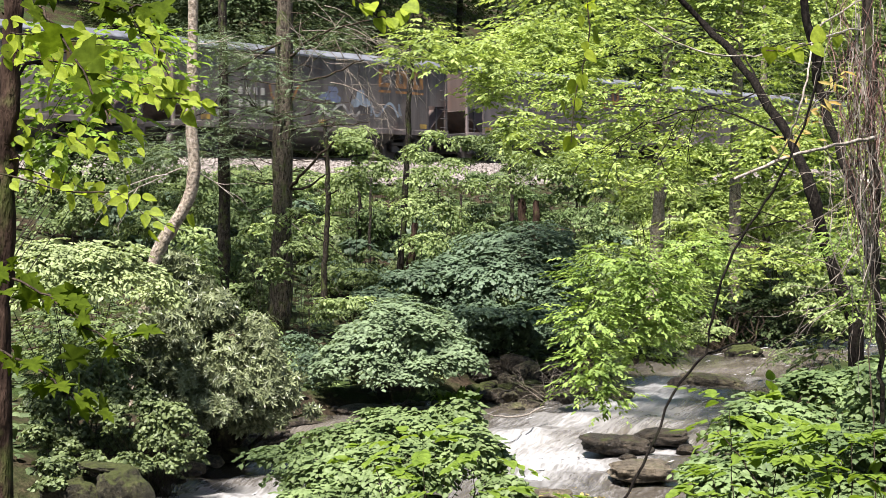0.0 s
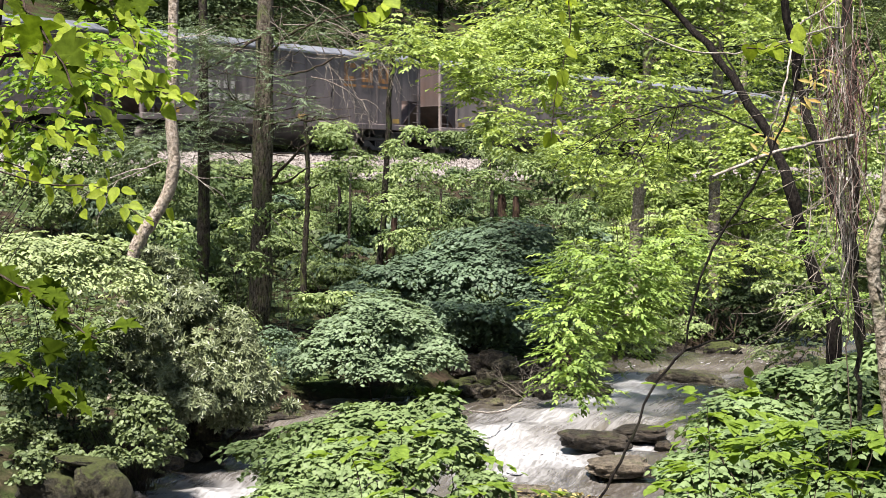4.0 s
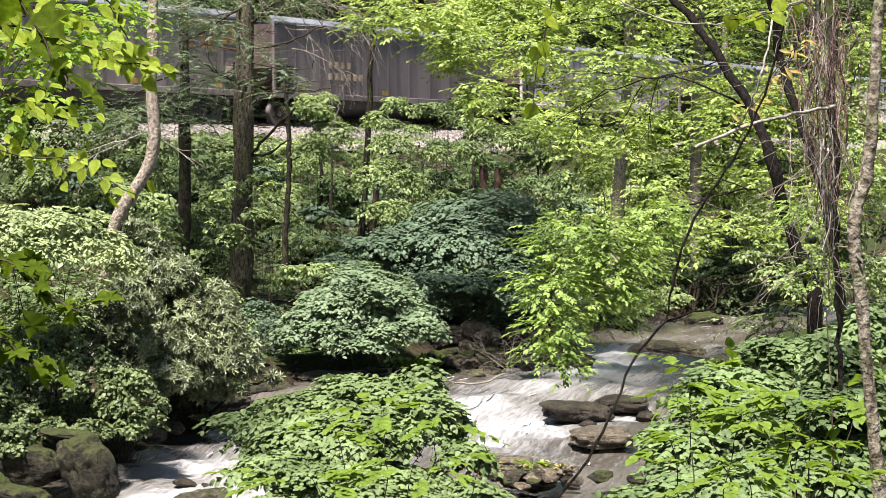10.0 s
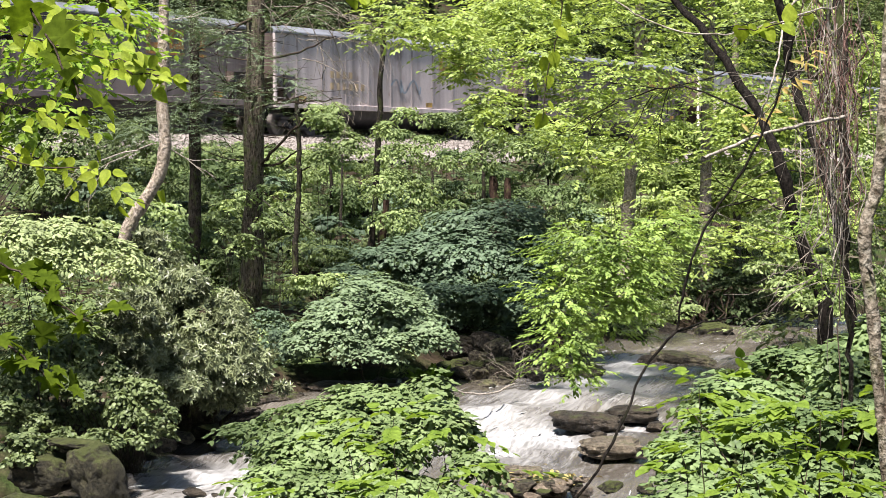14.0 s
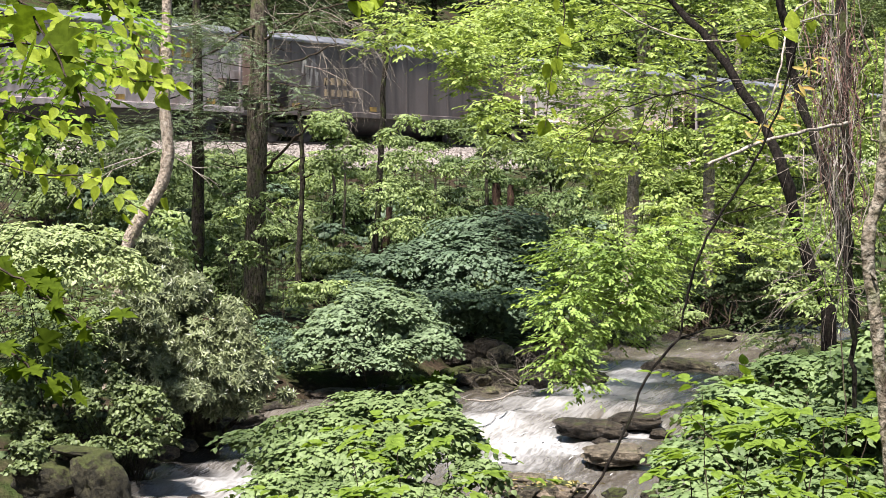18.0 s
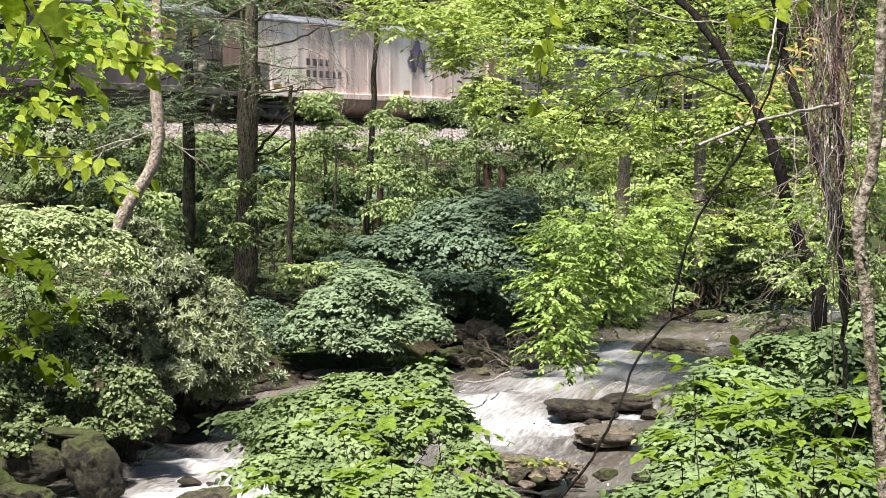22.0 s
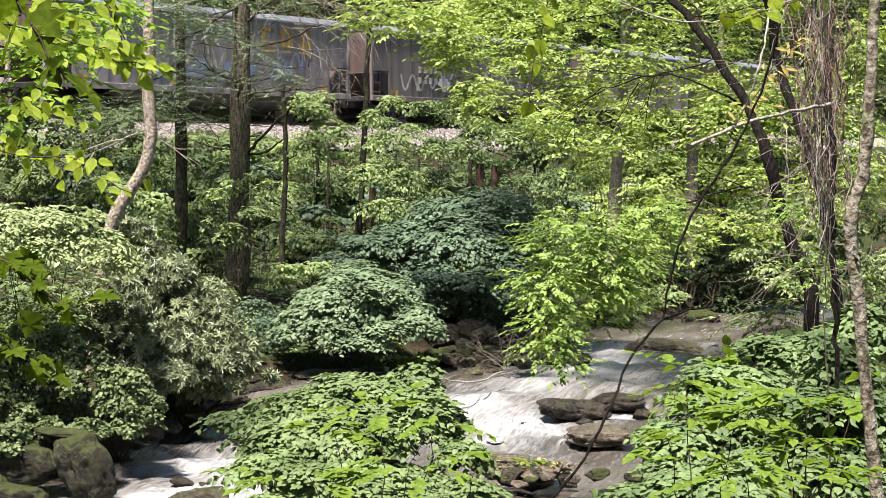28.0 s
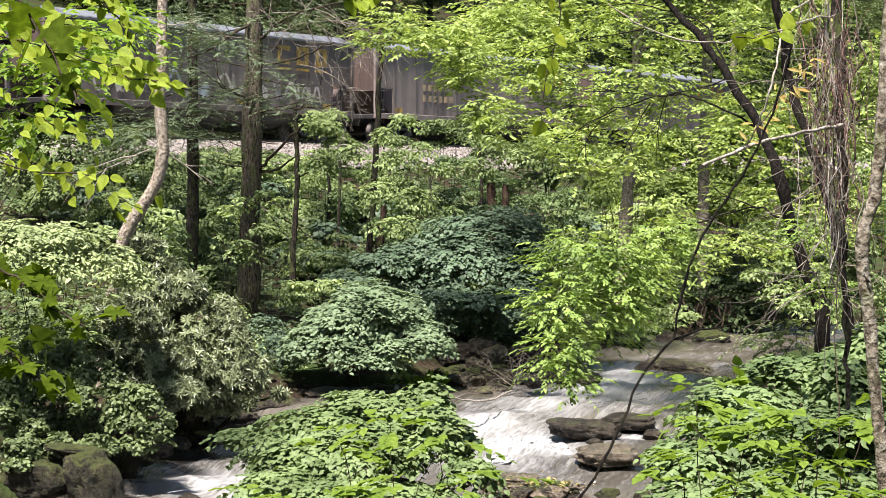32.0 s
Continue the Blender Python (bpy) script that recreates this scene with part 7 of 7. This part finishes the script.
# crowns of these three trees: mostly hidden, added to shade slope and hollow
wood_tree("pale_tree", "pale straight trunk across the creek", line(pt((5.05, 43.00, 9.72), 0.11), pt((4.86, 43.00, 5.41), 0.14), pt((4.72, 43.00, 3.54), 0.16), pt((4.63, 43.00, 1.94), 0.17), pt((4.59, 43.00, 1.22), 0.18)), BARK_PINK, 81, crowns=[("crown", crown_mesh("crown", np.random.RandomState(81), [(1.32, 34.00, 7.05, 1.26, 1.01, 0.57), (2.65, 35.00, 7.37, 1.30, 1.04, 0.59), (2.06, 35.00, 8.19, 1.53, 1.23, 0.71), (4.19, 41.00, 9.86, 1.52, 1.22, 0.97), (5.43, 41.00, 8.91, 1.24, 0.99, 0.83), (3.60, 42.00, 8.75, 0.99, 0.79, 0.71)], OVAL, LEAF_CANOPY, 0.15, 3.2, droop=0.2, jitter=0.3)), shade_crown(904, [(4.0, 41, 13.2, 3.0, 3.0, 2.2)], LEAF_CANOPY, 1.3)])
wood_tree("pinkish_tree", "slim brownish trunk above exposed roots", line(pt((6.63, 42.00, 9.58), 0.11), pt((6.54, 42.00, 6.08), 0.13), pt((6.50, 42.00, 2.84), 0.14), pt((6.47, 42.00, 0.85), 0.17), pt((6.36, 42.00, 0.28), 0.21)), BARK_PINK, 82, crowns=[("crown", crown_mesh("crown", np.random.RandomState(82), [(7.18, 39.50, 5.56, 1.60, 1.28, 0.60), (5.18, 39.00, 6.20, 0.79, 0.63, 0.53), (8.31, 39.50, 5.30, 1.20, 0.96, 0.60), (6.77, 40.00, 9.58, 1.62, 1.29, 0.94), (5.97, 40.00, 8.39, 1.08, 0.86, 0.67), (7.85, 40.00, 8.52, 1.21, 0.97, 0.81)], OVAL, LEAF_CANOPY, 0.15, 3.2, droop=0.2, jitter=0.3))])
wood_tree("slim_tree", "slim grey trunk beside the railway", line(pt((8.26, 48.00, 9.58), 0.08), pt((8.26, 48.00, 5.58), 0.10), pt((8.35, 48.00, 2.03), 0.12)), BARK_GREY, 83, crowns=[("crown", crown_mesh("crown", np.random.RandomState(83), [(8.42, 46.00, 7.67, 1.24, 0.99, 0.93), (9.28, 45.00, 8.64, 1.36, 1.09, 0.91)], OVAL, LEAF_CANOPY, 0.15, 3.2, droop=0.2, jitter=0.3))])

# exposed roots of the undercut bank
_r = np.random.RandomState(84)
_roots = []
for i in range(26):
    a = np.array((6.32, 41.00, 0.93)) + _r.uniform(-1, 1, 3) * [0.9, 0.3, 0.2]
    _roots.append([(*a, 0.03), (*(a + [_r.uniform(-0.3, 0.3), -0.25, -0.35]), 0.022), (*(a + [_r.uniform(-0.6, 0.6), -0.4, -0.85]), 0.01)])
_rb = (6.32, 41.00, 0.37)
grow("exposed_roots", "dark tangle of exposed roots on the undercut bank", "roots", _rb, [], BARK_DARK, [("root_tangle", fast_mesh("root_tangle", *tubes([smooth_path(p, 6, _r, 0.02) for p in _roots], 5), TWIG_DARK))])

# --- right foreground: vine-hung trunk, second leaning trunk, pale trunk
wood_tree("crooked_tree", "dark leaning trunk behind hanging vines", line(pt((3.11, 16.00, 5.91), 0.038), pt((3.24, 16.00, 5.28), 0.042), pt((3.32, 16.00, 4.79), 0.046), pt((3.42, 15.50, 4.20), 0.042), pt((3.51, 15.00, 3.48), 0.034), pt((3.66, 15.00, 2.67), 0.032)), BARK_SHADE, 85, limbs=[line(pt((3.32, 16.00, 4.79), 0.024), pt((3.60, 16.30, 5.30), 0.016), pt((3.90, 16.50, 5.90), 0.010)), line(pt((3.42, 15.50, 4.20), 0.016), pt((3.75, 15.70, 4.50), 0.010), pt((4.00, 15.90, 4.90), 0.006))])
_r = np.random.RandomState(86)
_v, _v2 = [], []
for i in range(66):
    x0, x1 = _r.uniform(2.43, 2.83), _r.uniform(0.1, 1.0)
    z0, z1 = _r.uniform(4.62, 5.40), _r.uniform(3.52, 4.46) if i % 3 else _r.uniform(3.21, 3.76)
    d = 11.6 + _r.uniform(-0.5, 0.5)
    x1 = 2.713 + (x0 - 2.682) * x1
    thick = _r.choice([0.0022, 0.003, 0.004, 0.0065], p=[0.4, 0.3, 0.2, 0.1])
    sway = _r.uniform(0.016, 0.063)
    p = [(x0 + (x1 - x0) * u + _r.normal(0, sway), d + _r.normal(0, 0.06), z0 + (z1 - z0) * u, thick) for u in (0, 0.17, 0.33, 0.5, 0.67, 0.83, 1)]
    (_v if i % 3 else _v2).append(smooth_path(p, 20, _r, 0.004))
_tw = []
for i in range(60):
    st = (_r.uniform(2.42, 2.83), 11.4, _r.uniform(3.15, 5.14))
    _tw += twig_fan(_r, st, (_r.uniform(-1, 1), 0, _r.uniform(-1, 0.3)), _r.uniform(0.25, 0.6), 0.004, 2, 1, 0.2, 0.6)
wood_tree("vine_hung_tree", "trunk wrapped in a thick tangle of brown hanging vines", line(pt((2.79, 12.00, 5.52), 0.035), pt((2.82, 12.00, 4.72), 0.04), pt((2.84, 12.00, 3.99), 0.036), pt((2.88, 12.00, 3.26), 0.022), pt((2.91, 12.00, 2.61), 0.020)), BARK_DARK, 87,
          crowns=[("vine_tangle", fast_mesh("vine_tangle", *tubes(_v, 5), VINE)), ("pale_vine_tangle", fast_mesh("pale_vine_tangle", *tubes(_v2, 5), TWIG_PALE)), ("dry_twig_tangle", fast_mesh("dry_twig_tangle", *tubes(_tw, 4), TWIG_GREY))])
wood_tree("pale_trunk_tree", "crooked pale mottled trunk with moss patches", line(pt((2.38, 9.00, 5.08), 0.028), pt((2.36, 9.00, 4.60), 0.031), pt((2.34, 9.00, 4.24), 0.033), pt((2.31, 9.00, 3.90), 0.035), pt((2.25, 9.00, 3.68), 0.039), pt((2.26, 9.00, 3.45), 0.036), pt((2.30, 9.00, 3.20), 0.037), pt((2.32, 9.00, 2.93), 0.036), pt((2.37, 9.00, 2.50), 0.036), pt((2.41, 9.00, 2.16), 0.04)), BARK_BIRCH, 88, rings=40, wobble=0.003, limbs=[line(pt((2.26, 9.00, 3.45), 0.007), pt((2.20, 9.00, 3.53), 0.005), pt((2.16, 9.20, 3.49), 0.003)), line(pt((2.30, 9.00, 3.20), 0.006), pt((2.23, 9.10, 3.36), 0.004), pt((2.12, 9.30, 3.40), 0.002)), line(pt((2.33, 9.00, 4.15), 0.006), pt((2.24, 9.20, 4.30), 0.003))])
wood_tree("edge_tree", "brown trunk at the edge of the thicket", line(pt((-2.18, 8.00, 5.01), 0.045), pt((-2.21, 8.00, 4.53), 0.048), pt((-2.25, 8.00, 4.10), 0.05), pt((-2.28, 8.00, 3.45), 0.055)), BARK_BROWN, 89, limbs=[line(pt((-2.21, 8.00, 4.53), 0.012), pt((-2.13, 8.20, 4.65), 0.008), pt((-2.04, 8.40, 4.73), 0.004))])


def strand(name, label, category, pts, mat, seed, sides=6, n=24, wobble=0.006):
    p = smooth_path(pts, n, np.random.RandomState(seed), wobble)
    ob = new(name, fast_mesh(name, *tubes([p], sides), mat, True))
    return tagged(ob, label, category)


strand("hanging_vine", "long dark vine curving down towards the creek", "vine", line(pt((2.07, 10.00, 4.80), 0.0062), pt((1.98, 10.00, 4.46), 0.0074), pt((1.84, 10.00, 4.13), 0.0081), pt((1.69, 10.00, 3.86), 0.0081), pt((1.54, 10.00, 3.64), 0.0081), pt((1.44, 10.00, 3.35), 0.0081), pt((1.39, 10.00, 3.13), 0.0074), pt((1.38, 10.00, 3.03), 0.0068)), BARK_SHADE, 91)
strand("fallen_branch", "long dark dead branch leaning over the creek", "branch", line(pt((1.83, 10.50, 3.08), 0.0037), pt((1.61, 10.30, 3.07), 0.0062), pt((1.38, 10.00, 3.02), 0.0074), pt((1.24, 10.00, 2.88), 0.0081), pt((1.10, 9.80, 2.70), 0.0087), pt((1.01, 9.70, 2.51), 0.0087), pt((0.91, 9.60, 2.33), 0.0093), pt((0.73, 9.50, 2.12), 0.0099), pt((0.50, 9.40, 1.89), 0.0099), pt((0.37, 9.30, 1.54), 0.0099)), BARK_SHADE, 92)
_stick = strand("bare_stick", "pale bare stick reaching out from the vines", "stick", line(pt((1.54, 10.00, 4.07), 0.0095), pt((1.89, 10.30, 4.20), 0.0116), pt((2.20, 10.60, 4.27), 0.0116), pt((2.71, 11.40, 4.36), 0.0138)), TWIG_PALE, 93, wobble=0.003)
part("side_twig", fast_mesh("side_twig", *tubes([smooth_path([(2.20, 10.60, 4.27, 0.006), (2.28, 10.70, 4.19, 0.005), (2.37, 10.80, 4.08, 0.003)], 8)], 5), TWIG_PALE, True), _stick)
strand("arching_twig", "thin pale arching twig", "twig", line(pt((0.97, 10.00, 5.03), 0.0040), pt((1.23, 10.00, 4.87), 0.0050), pt((1.56, 10.00, 4.80), 0.0050), pt((1.83, 10.00, 4.84), 0.0050), pt((2.17, 10.50, 4.95), 0.0059), pt((2.74, 11.80, 5.14), 0.0069)), TWIG_PALE, 94)
strand("arching_twig", "thin pale green twig", "twig", line(pt((1.84, 10.20, 4.19), 0.0050), pt((1.89, 10.00, 4.36), 0.0059), pt((1.97, 10.00, 4.63), 0.0059), pt((2.12, 10.40, 5.00), 0.0059), pt((2.73, 11.90, 5.34), 0.0059)), TWIG_PALE, 95)
strand("hanging_vine", "thin dark vine hanging beside the pale trunk", "vine", line(pt((2.79, 11.80, 3.59), 0.0037), pt((2.64, 11.20, 3.31), 0.0041), pt((2.58, 11.00, 3.03), 0.0041), pt((2.51, 10.60, 2.59), 0.0041), pt((2.46, 10.30, 2.25), 0.0044), pt((2.45, 10.20, 1.56), 0.0052)), TWIG_DARK, 96)
strand("bent_twig", "thin dark twig among the leaves", "twig", line(pt((1.36, 9.40, 2.66), 0.0025), pt((1.50, 9.30, 2.48), 0.0037), pt((1.64, 9.20, 2.18), 0.0050), pt((1.69, 9.10, 1.64), 0.0056)), TWIG_DARK, 97)
strand("bleached_branch", "bleached bare branch lying on the far bank", "branch", line(pt((-0.70, 22.00, 1.08), 0.0126), pt((0.05, 26.00, 0.55), 0.0190), pt((0.70, 27.00, 0.39), 0.0190), pt((1.15, 28.00, 0.42), 0.0126)), TWIG_PALE, 98)
_r = np.random.RandomState(99)
_tw = []
for i in range(8):
    _tw += twig_fan(_r, (1.33 + _r.normal(0, 0.12), 30.00, 0.25), (_r.uniform(-1.0, 0.9), 0, _r.uniform(0.5, 1)), 0.6, 0.009, 4, 2, 0.3, 0.7)
grow("dead_twigs", "pale dead twigs sticking up from the far bank", "twigs", (1.32, 31.00, 0.16), [], TWIG_PALE, [("twig_tangle", fast_mesh("twig_tangle", *tubes(_tw, 4), TWIG_GREY))])

# --- left foreground canopy: bright leaves high up
bush("overhanging_branches", "bright green leafy branches overhanging from the bank", [(-2.91, 12.00, 4.96, 0.38, 0.31, 0.28), (-2.59, 12.50, 5.00, 0.25, 0.20, 0.21), (-2.70, 12.50, 4.75, 0.34, 0.27, 0.17), (-3.00, 12.00, 4.56, 0.24, 0.19, 0.24), (-3.02, 12.00, 4.25, 0.20, 0.16, 0.10), (-2.59, 13.00, 5.21, 0.26, 0.21, 0.18), (-2.76, 12.00, 4.43, 0.20, 0.16, 0.09), (-2.44, 13.00, 4.95, 0.13, 0.11, 0.13)], OVAL, LEAF_BRIGHT, 0.085, 101, 3.0, "branches", foot=(-4.6, 9.5), droop=0.25, lean=0.15, jitter=0.38, shell=0.1, stems=2)


# --- near branches with leaves that can be told apart
def leaf_object_mesh(shape, mat, length):
    return fast_mesh("leaf", shape[0] * length, shape[1], mat, True)


def leafy_branch(name, label, pts, shape, mat, length, count, seed, radius=0.004, hang=0.6, spread=0.09, face=0.8):
    rs = np.random.RandomState(seed)
    path = smooth_path([(*p, radius * (1 - 0.6 * i / len(pts))) for i, p in enumerate(pts)], 16, rs, 0.004)
    base = tuple(path[0][:3])
    ob = thing(name, label, "branch", at=base)
    back = Matrix.Translation(-Vector(base))
    part("twig", fast_mesh("twig", *tubes([path], 5), TWIG_DARK, True), ob, at=back)
    mesh = leaf_object_mesh(shape, mat, length)
    for i in range(count):
        u = (i + rs.uniform(0, 1)) / count
        p = path[int(u * 15)][:3] + rs.normal(0, spread, 3) * [1, 0.7, 0.6]
        along = unit(np.array([rs.normal(0.35, 0.6), rs.normal(-0.2, 0.4), -hang + rs.normal(0, 0.35)]))
        nrm = unit(np.array([rs.normal(0, 0.4), -face, 0.75]) + rs.normal(0, 0.25, 3))
        x = unit(np.cross(along, nrm))
        z = np.cross(x, along)
        m = Matrix(((x[0], along[0], z[0], p[0]), (x[1], along[1], z[1], p[1]), (x[2], along[2], z[2], p[2]), (0, 0, 0, 1)))
        part("leaf", mesh, ob, at=back @ m @ Matrix.Scale(rs.uniform(0.6, 1.1), 4))
    return ob


leafy_branch("leafy_branch", "bright leafy branch reaching across the view", [(-2.12, 7.50, 4.65), (-1.82, 7.50, 4.59), (-1.53, 7.30, 4.50), (-1.35, 7.20, 4.46), (-1.22, 7.10, 4.42)], OVATE_FINE, LEAF_FRESH, 0.084, 58, 111, spread=0.05)
leafy_branch("leafy_branch", "tip of a bright leafy branch crossing a pale trunk", [(-1.40, 7.10, 4.43), (-1.28, 7.05, 4.41), (-1.16, 7.00, 4.39), (-1.06, 7.00, 4.36)], OVATE_FINE, LEAF_FRESH, 0.080, 17, 122, spread=0.022)
leafy_branch("leafy_branch", "chain of bright leaves hanging beside a pale trunk", [(-1.44, 7.00, 4.74), (-1.36, 7.00, 4.66), (-1.30, 7.00, 4.56), (-1.26, 7.00, 4.47)], OVATE_FINE, LEAF_FRESH, 0.080, 15, 123, spread=0.022)
leafy_branch("leafy_branch", "bright leafy branch high at the edge of the thicket", [(-2.10, 7.60, 4.74), (-1.90, 7.60, 4.72), (-1.70, 7.50, 4.68), (-1.50, 7.50, 4.64)], OVATE_FINE, LEAF_FRESH, 0.078, 46, 124, spread=0.06)
leafy_branch("leafy_branch", "bright leafy branch below the first", [(-2.13, 7.50, 4.10), (-1.80, 7.40, 4.02), (-1.56, 7.30, 4.01), (-1.42, 7.20, 3.92), (-1.24, 7.10, 3.85)], OVATE_FINE, LEAF_FRESH, 0.080, 26, 112, spread=0.04)
leafy_branch("leafy_branch", "bright leafy twig at the edge of the thicket", [(-2.20, 8.00, 4.34), (-2.00, 8.00, 4.30), (-1.84, 8.00, 4.24), (-1.68, 8.00, 4.18)], OVATE_FINE, LEAF_FRESH, 0.080, 34, 120, spread=0.07)
leafy_branch("leafy_branch", "bright leafy twig hanging low at the edge of the thicket", [(-2.20, 8.00, 4.14), (-2.00, 8.00, 4.08), (-1.84, 8.00, 4.02), (-1.66, 8.00, 3.94)], OVATE_FINE, LEAF_FRESH, 0.076, 30, 121, spread=0.07)
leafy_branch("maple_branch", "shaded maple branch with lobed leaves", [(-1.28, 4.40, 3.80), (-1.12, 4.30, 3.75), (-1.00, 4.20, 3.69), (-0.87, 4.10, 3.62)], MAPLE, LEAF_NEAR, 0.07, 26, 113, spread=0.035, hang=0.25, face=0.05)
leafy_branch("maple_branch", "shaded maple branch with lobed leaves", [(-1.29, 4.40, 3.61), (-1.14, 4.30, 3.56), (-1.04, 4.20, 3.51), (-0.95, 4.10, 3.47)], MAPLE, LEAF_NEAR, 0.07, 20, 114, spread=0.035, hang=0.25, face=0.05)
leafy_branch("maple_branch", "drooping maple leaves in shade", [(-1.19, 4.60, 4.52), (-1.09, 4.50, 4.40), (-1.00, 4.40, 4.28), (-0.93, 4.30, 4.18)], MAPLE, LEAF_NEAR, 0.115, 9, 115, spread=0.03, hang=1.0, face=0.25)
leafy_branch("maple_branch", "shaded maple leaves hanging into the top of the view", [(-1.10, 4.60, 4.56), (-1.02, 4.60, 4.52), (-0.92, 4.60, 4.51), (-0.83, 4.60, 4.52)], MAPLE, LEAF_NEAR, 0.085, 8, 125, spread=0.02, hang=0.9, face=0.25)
leafy_branch("leafy_branch", "leafy twig hanging into the top of the view", [(-0.52, 7.00, 4.84), (-0.43, 7.00, 4.76), (-0.34, 7.00, 4.73), (-0.22, 7.00, 4.79)], HEART_FINE, LEAF_FRESH, 0.08, 12, 116, spread=0.03)
leafy_branch("leafy_branch", "pair of large bright leaves on a thin twig", [(1.56, 9.00, 4.75), (1.68, 9.00, 4.75), (1.83, 9.00, 4.79), (1.98, 9.00, 4.84)], HEART_FINE, LEAF_FRESH, 0.11, 9, 117, spread=0.02)
leafy_branch("leafy_branch", "chain of leaves hanging from the canopy", [(0.61, 9.00, 5.02), (0.61, 9.00, 4.78), (0.55, 9.00, 4.54), (0.52, 9.00, 4.27)], HEART_FINE, LEAF_FRESH, 0.085, 14, 118, spread=0.02, hang=1.0)
leafy_branch("yellowing_branch", "twig with yellowing leaves among the vines", [(2.31, 10.50, 4.73), (2.15, 10.40, 4.62), (2.03, 10.30, 4.44), (1.92, 10.20, 4.32), (1.84, 10.20, 4.28)], LONG, LEAF_YELLOW, 0.105, 26, 119, spread=0.06, hang=0.4)

# --- grass tufts by the far bank, fallen leaves on the near stones
_r = np.random.RandomState(141)


def grass_tuft(at, n, length):
    p = np.array(at) + _r.normal(0, 0.05, (n, 3)) * [1, 1, 0]
    way = np.stack([_r.normal(0, 0.7, n), _r.normal(-0.2, 0.6, n), _r.uniform(0.5, 1.1, n)], -1)
    mesh = fast_mesh("grass_tuft", *leaves(LONG, p - np.array(at), way, _r.normal(0, 0.3, (n, 3)) + [0, -0.8, 0.6], _r.uniform(0.6, 1.1, n) * length), LEAF_BRIGHT)
    ob = tagged(new("grass_tuft", mesh), "yellow-green tuft of grass among bank stones", "grass", "bank grass tufts")
    ob.location = at


for _x, _y, _l in ((-0.29, 29.9, 0.34), (-0.10, 30.2, 0.28), (-0.52, 30.0, 0.24), (0.15, 30.5, 0.2)):
    grass_tuft((_x, _y, 0.22), 30, _l)
_n = 70
_p = np.stack([_r.normal(1.25, 0.28, _n), _r.normal(20.75, 0.22, _n), _r.uniform(0.14, 0.22, _n)], -1)
_f = fast_mesh("fallen_leaves", *leaves(OVAL, _p, _r.normal(0, 1, (_n, 3)) * [1, 1, 0.2], _r.normal(0, 0.3, (_n, 3)) + [0, 0, 1], _r.uniform(0.05, 0.10, _n)), LEAF_LITTER)
tagged(new("fallen_leaves", _f), "fallen yellow-brown leaves on the stones at the creek's edge", "leaves", kind="stuff")

# --- dry brush and weeds on the shoulder below the track
_r = np.random.RandomState(131)
_tw = []
for i in range(140):
    a, off = _r.uniform(-20, 24), _r.uniform(3.9, 6.2)
    x, y, _ = on_track(a, off)
    _tw += twig_fan(_r, (x, y, gz(x, y)), (_r.normal(0, 0.5), _r.normal(0, 0.4), 1), _r.uniform(0.5, 1.1), 0.008, 3, 1, 0, 0.5)
tagged(new("dry_brush", fast_mesh("dry_brush", *tubes(_tw, 3), TWIG_DARK)), "dry brown brush on the shoulder below the track", "brush", kind="stuff")
_n = 26000
_x = _r.uniform(-12, 16, _n)
_y = _r.uniform(20, 66, _n)
_d, _s, _ = creek_near(_x, _y)
_k = (_d > 0.15) & (_s > 0) & (track_off(_x, _y) > 4.3) & ~((_x > 4.5) & (_y > 37)) & ~((_y < 35) & (_x > -1.5)) & (_r.uniform(0, 1, _n) < 0.9)
_x, _y = _x[_k], _y[_k]
_p = np.stack([_x, _y, ground_z(_x, _y) - 0.02], -1)
_p[:, 2] += _r.uniform(0.02, 0.30, len(_x))
_up = np.stack([_r.normal(0, 1, len(_x)), _r.normal(-0.3, 1, len(_x)), _r.uniform(-0.5, 0.2, len(_x))], -1)
_f = fast_mesh("ground_herbs", *leaves(HEART_CUP, _p, _up, _r.normal(0, 0.25, (len(_x), 3)) + [0, -0.25, 1], _r.uniform(0.10, 0.20, len(_x))), LEAF_FAR)
tagged(new("ground_herbs", _f), "low green herbs and ferns covering the forest floor", "herbs", kind="stuff")


def motions():
    """The train rolls past at a steady pace."""
    for car, end in zip(CARS, END_TIMES):
        rows = []
        for i in range(9):
            t = 4.0 * i
            s = 1.1 - HALF - SPEED * (t - end)
            x, y, z = on_track(s, 0.0, RAIL_Z)
            rows.append((t, pose(x, y, z, 0, 0, TRACK_TURN)))
        walk(car, rows)
    step = 32.0 / 200
    spin = [(i * step, -math.degrees(SPEED * i * step / 0.455)) for i in range(201)]
    for wheel, a in WHEELS:
        walk(wheel, [(t, pose(a, 0, 0.455, 0, deg, 0)) for t, deg in spin])
    drift()
    heave()


motions()
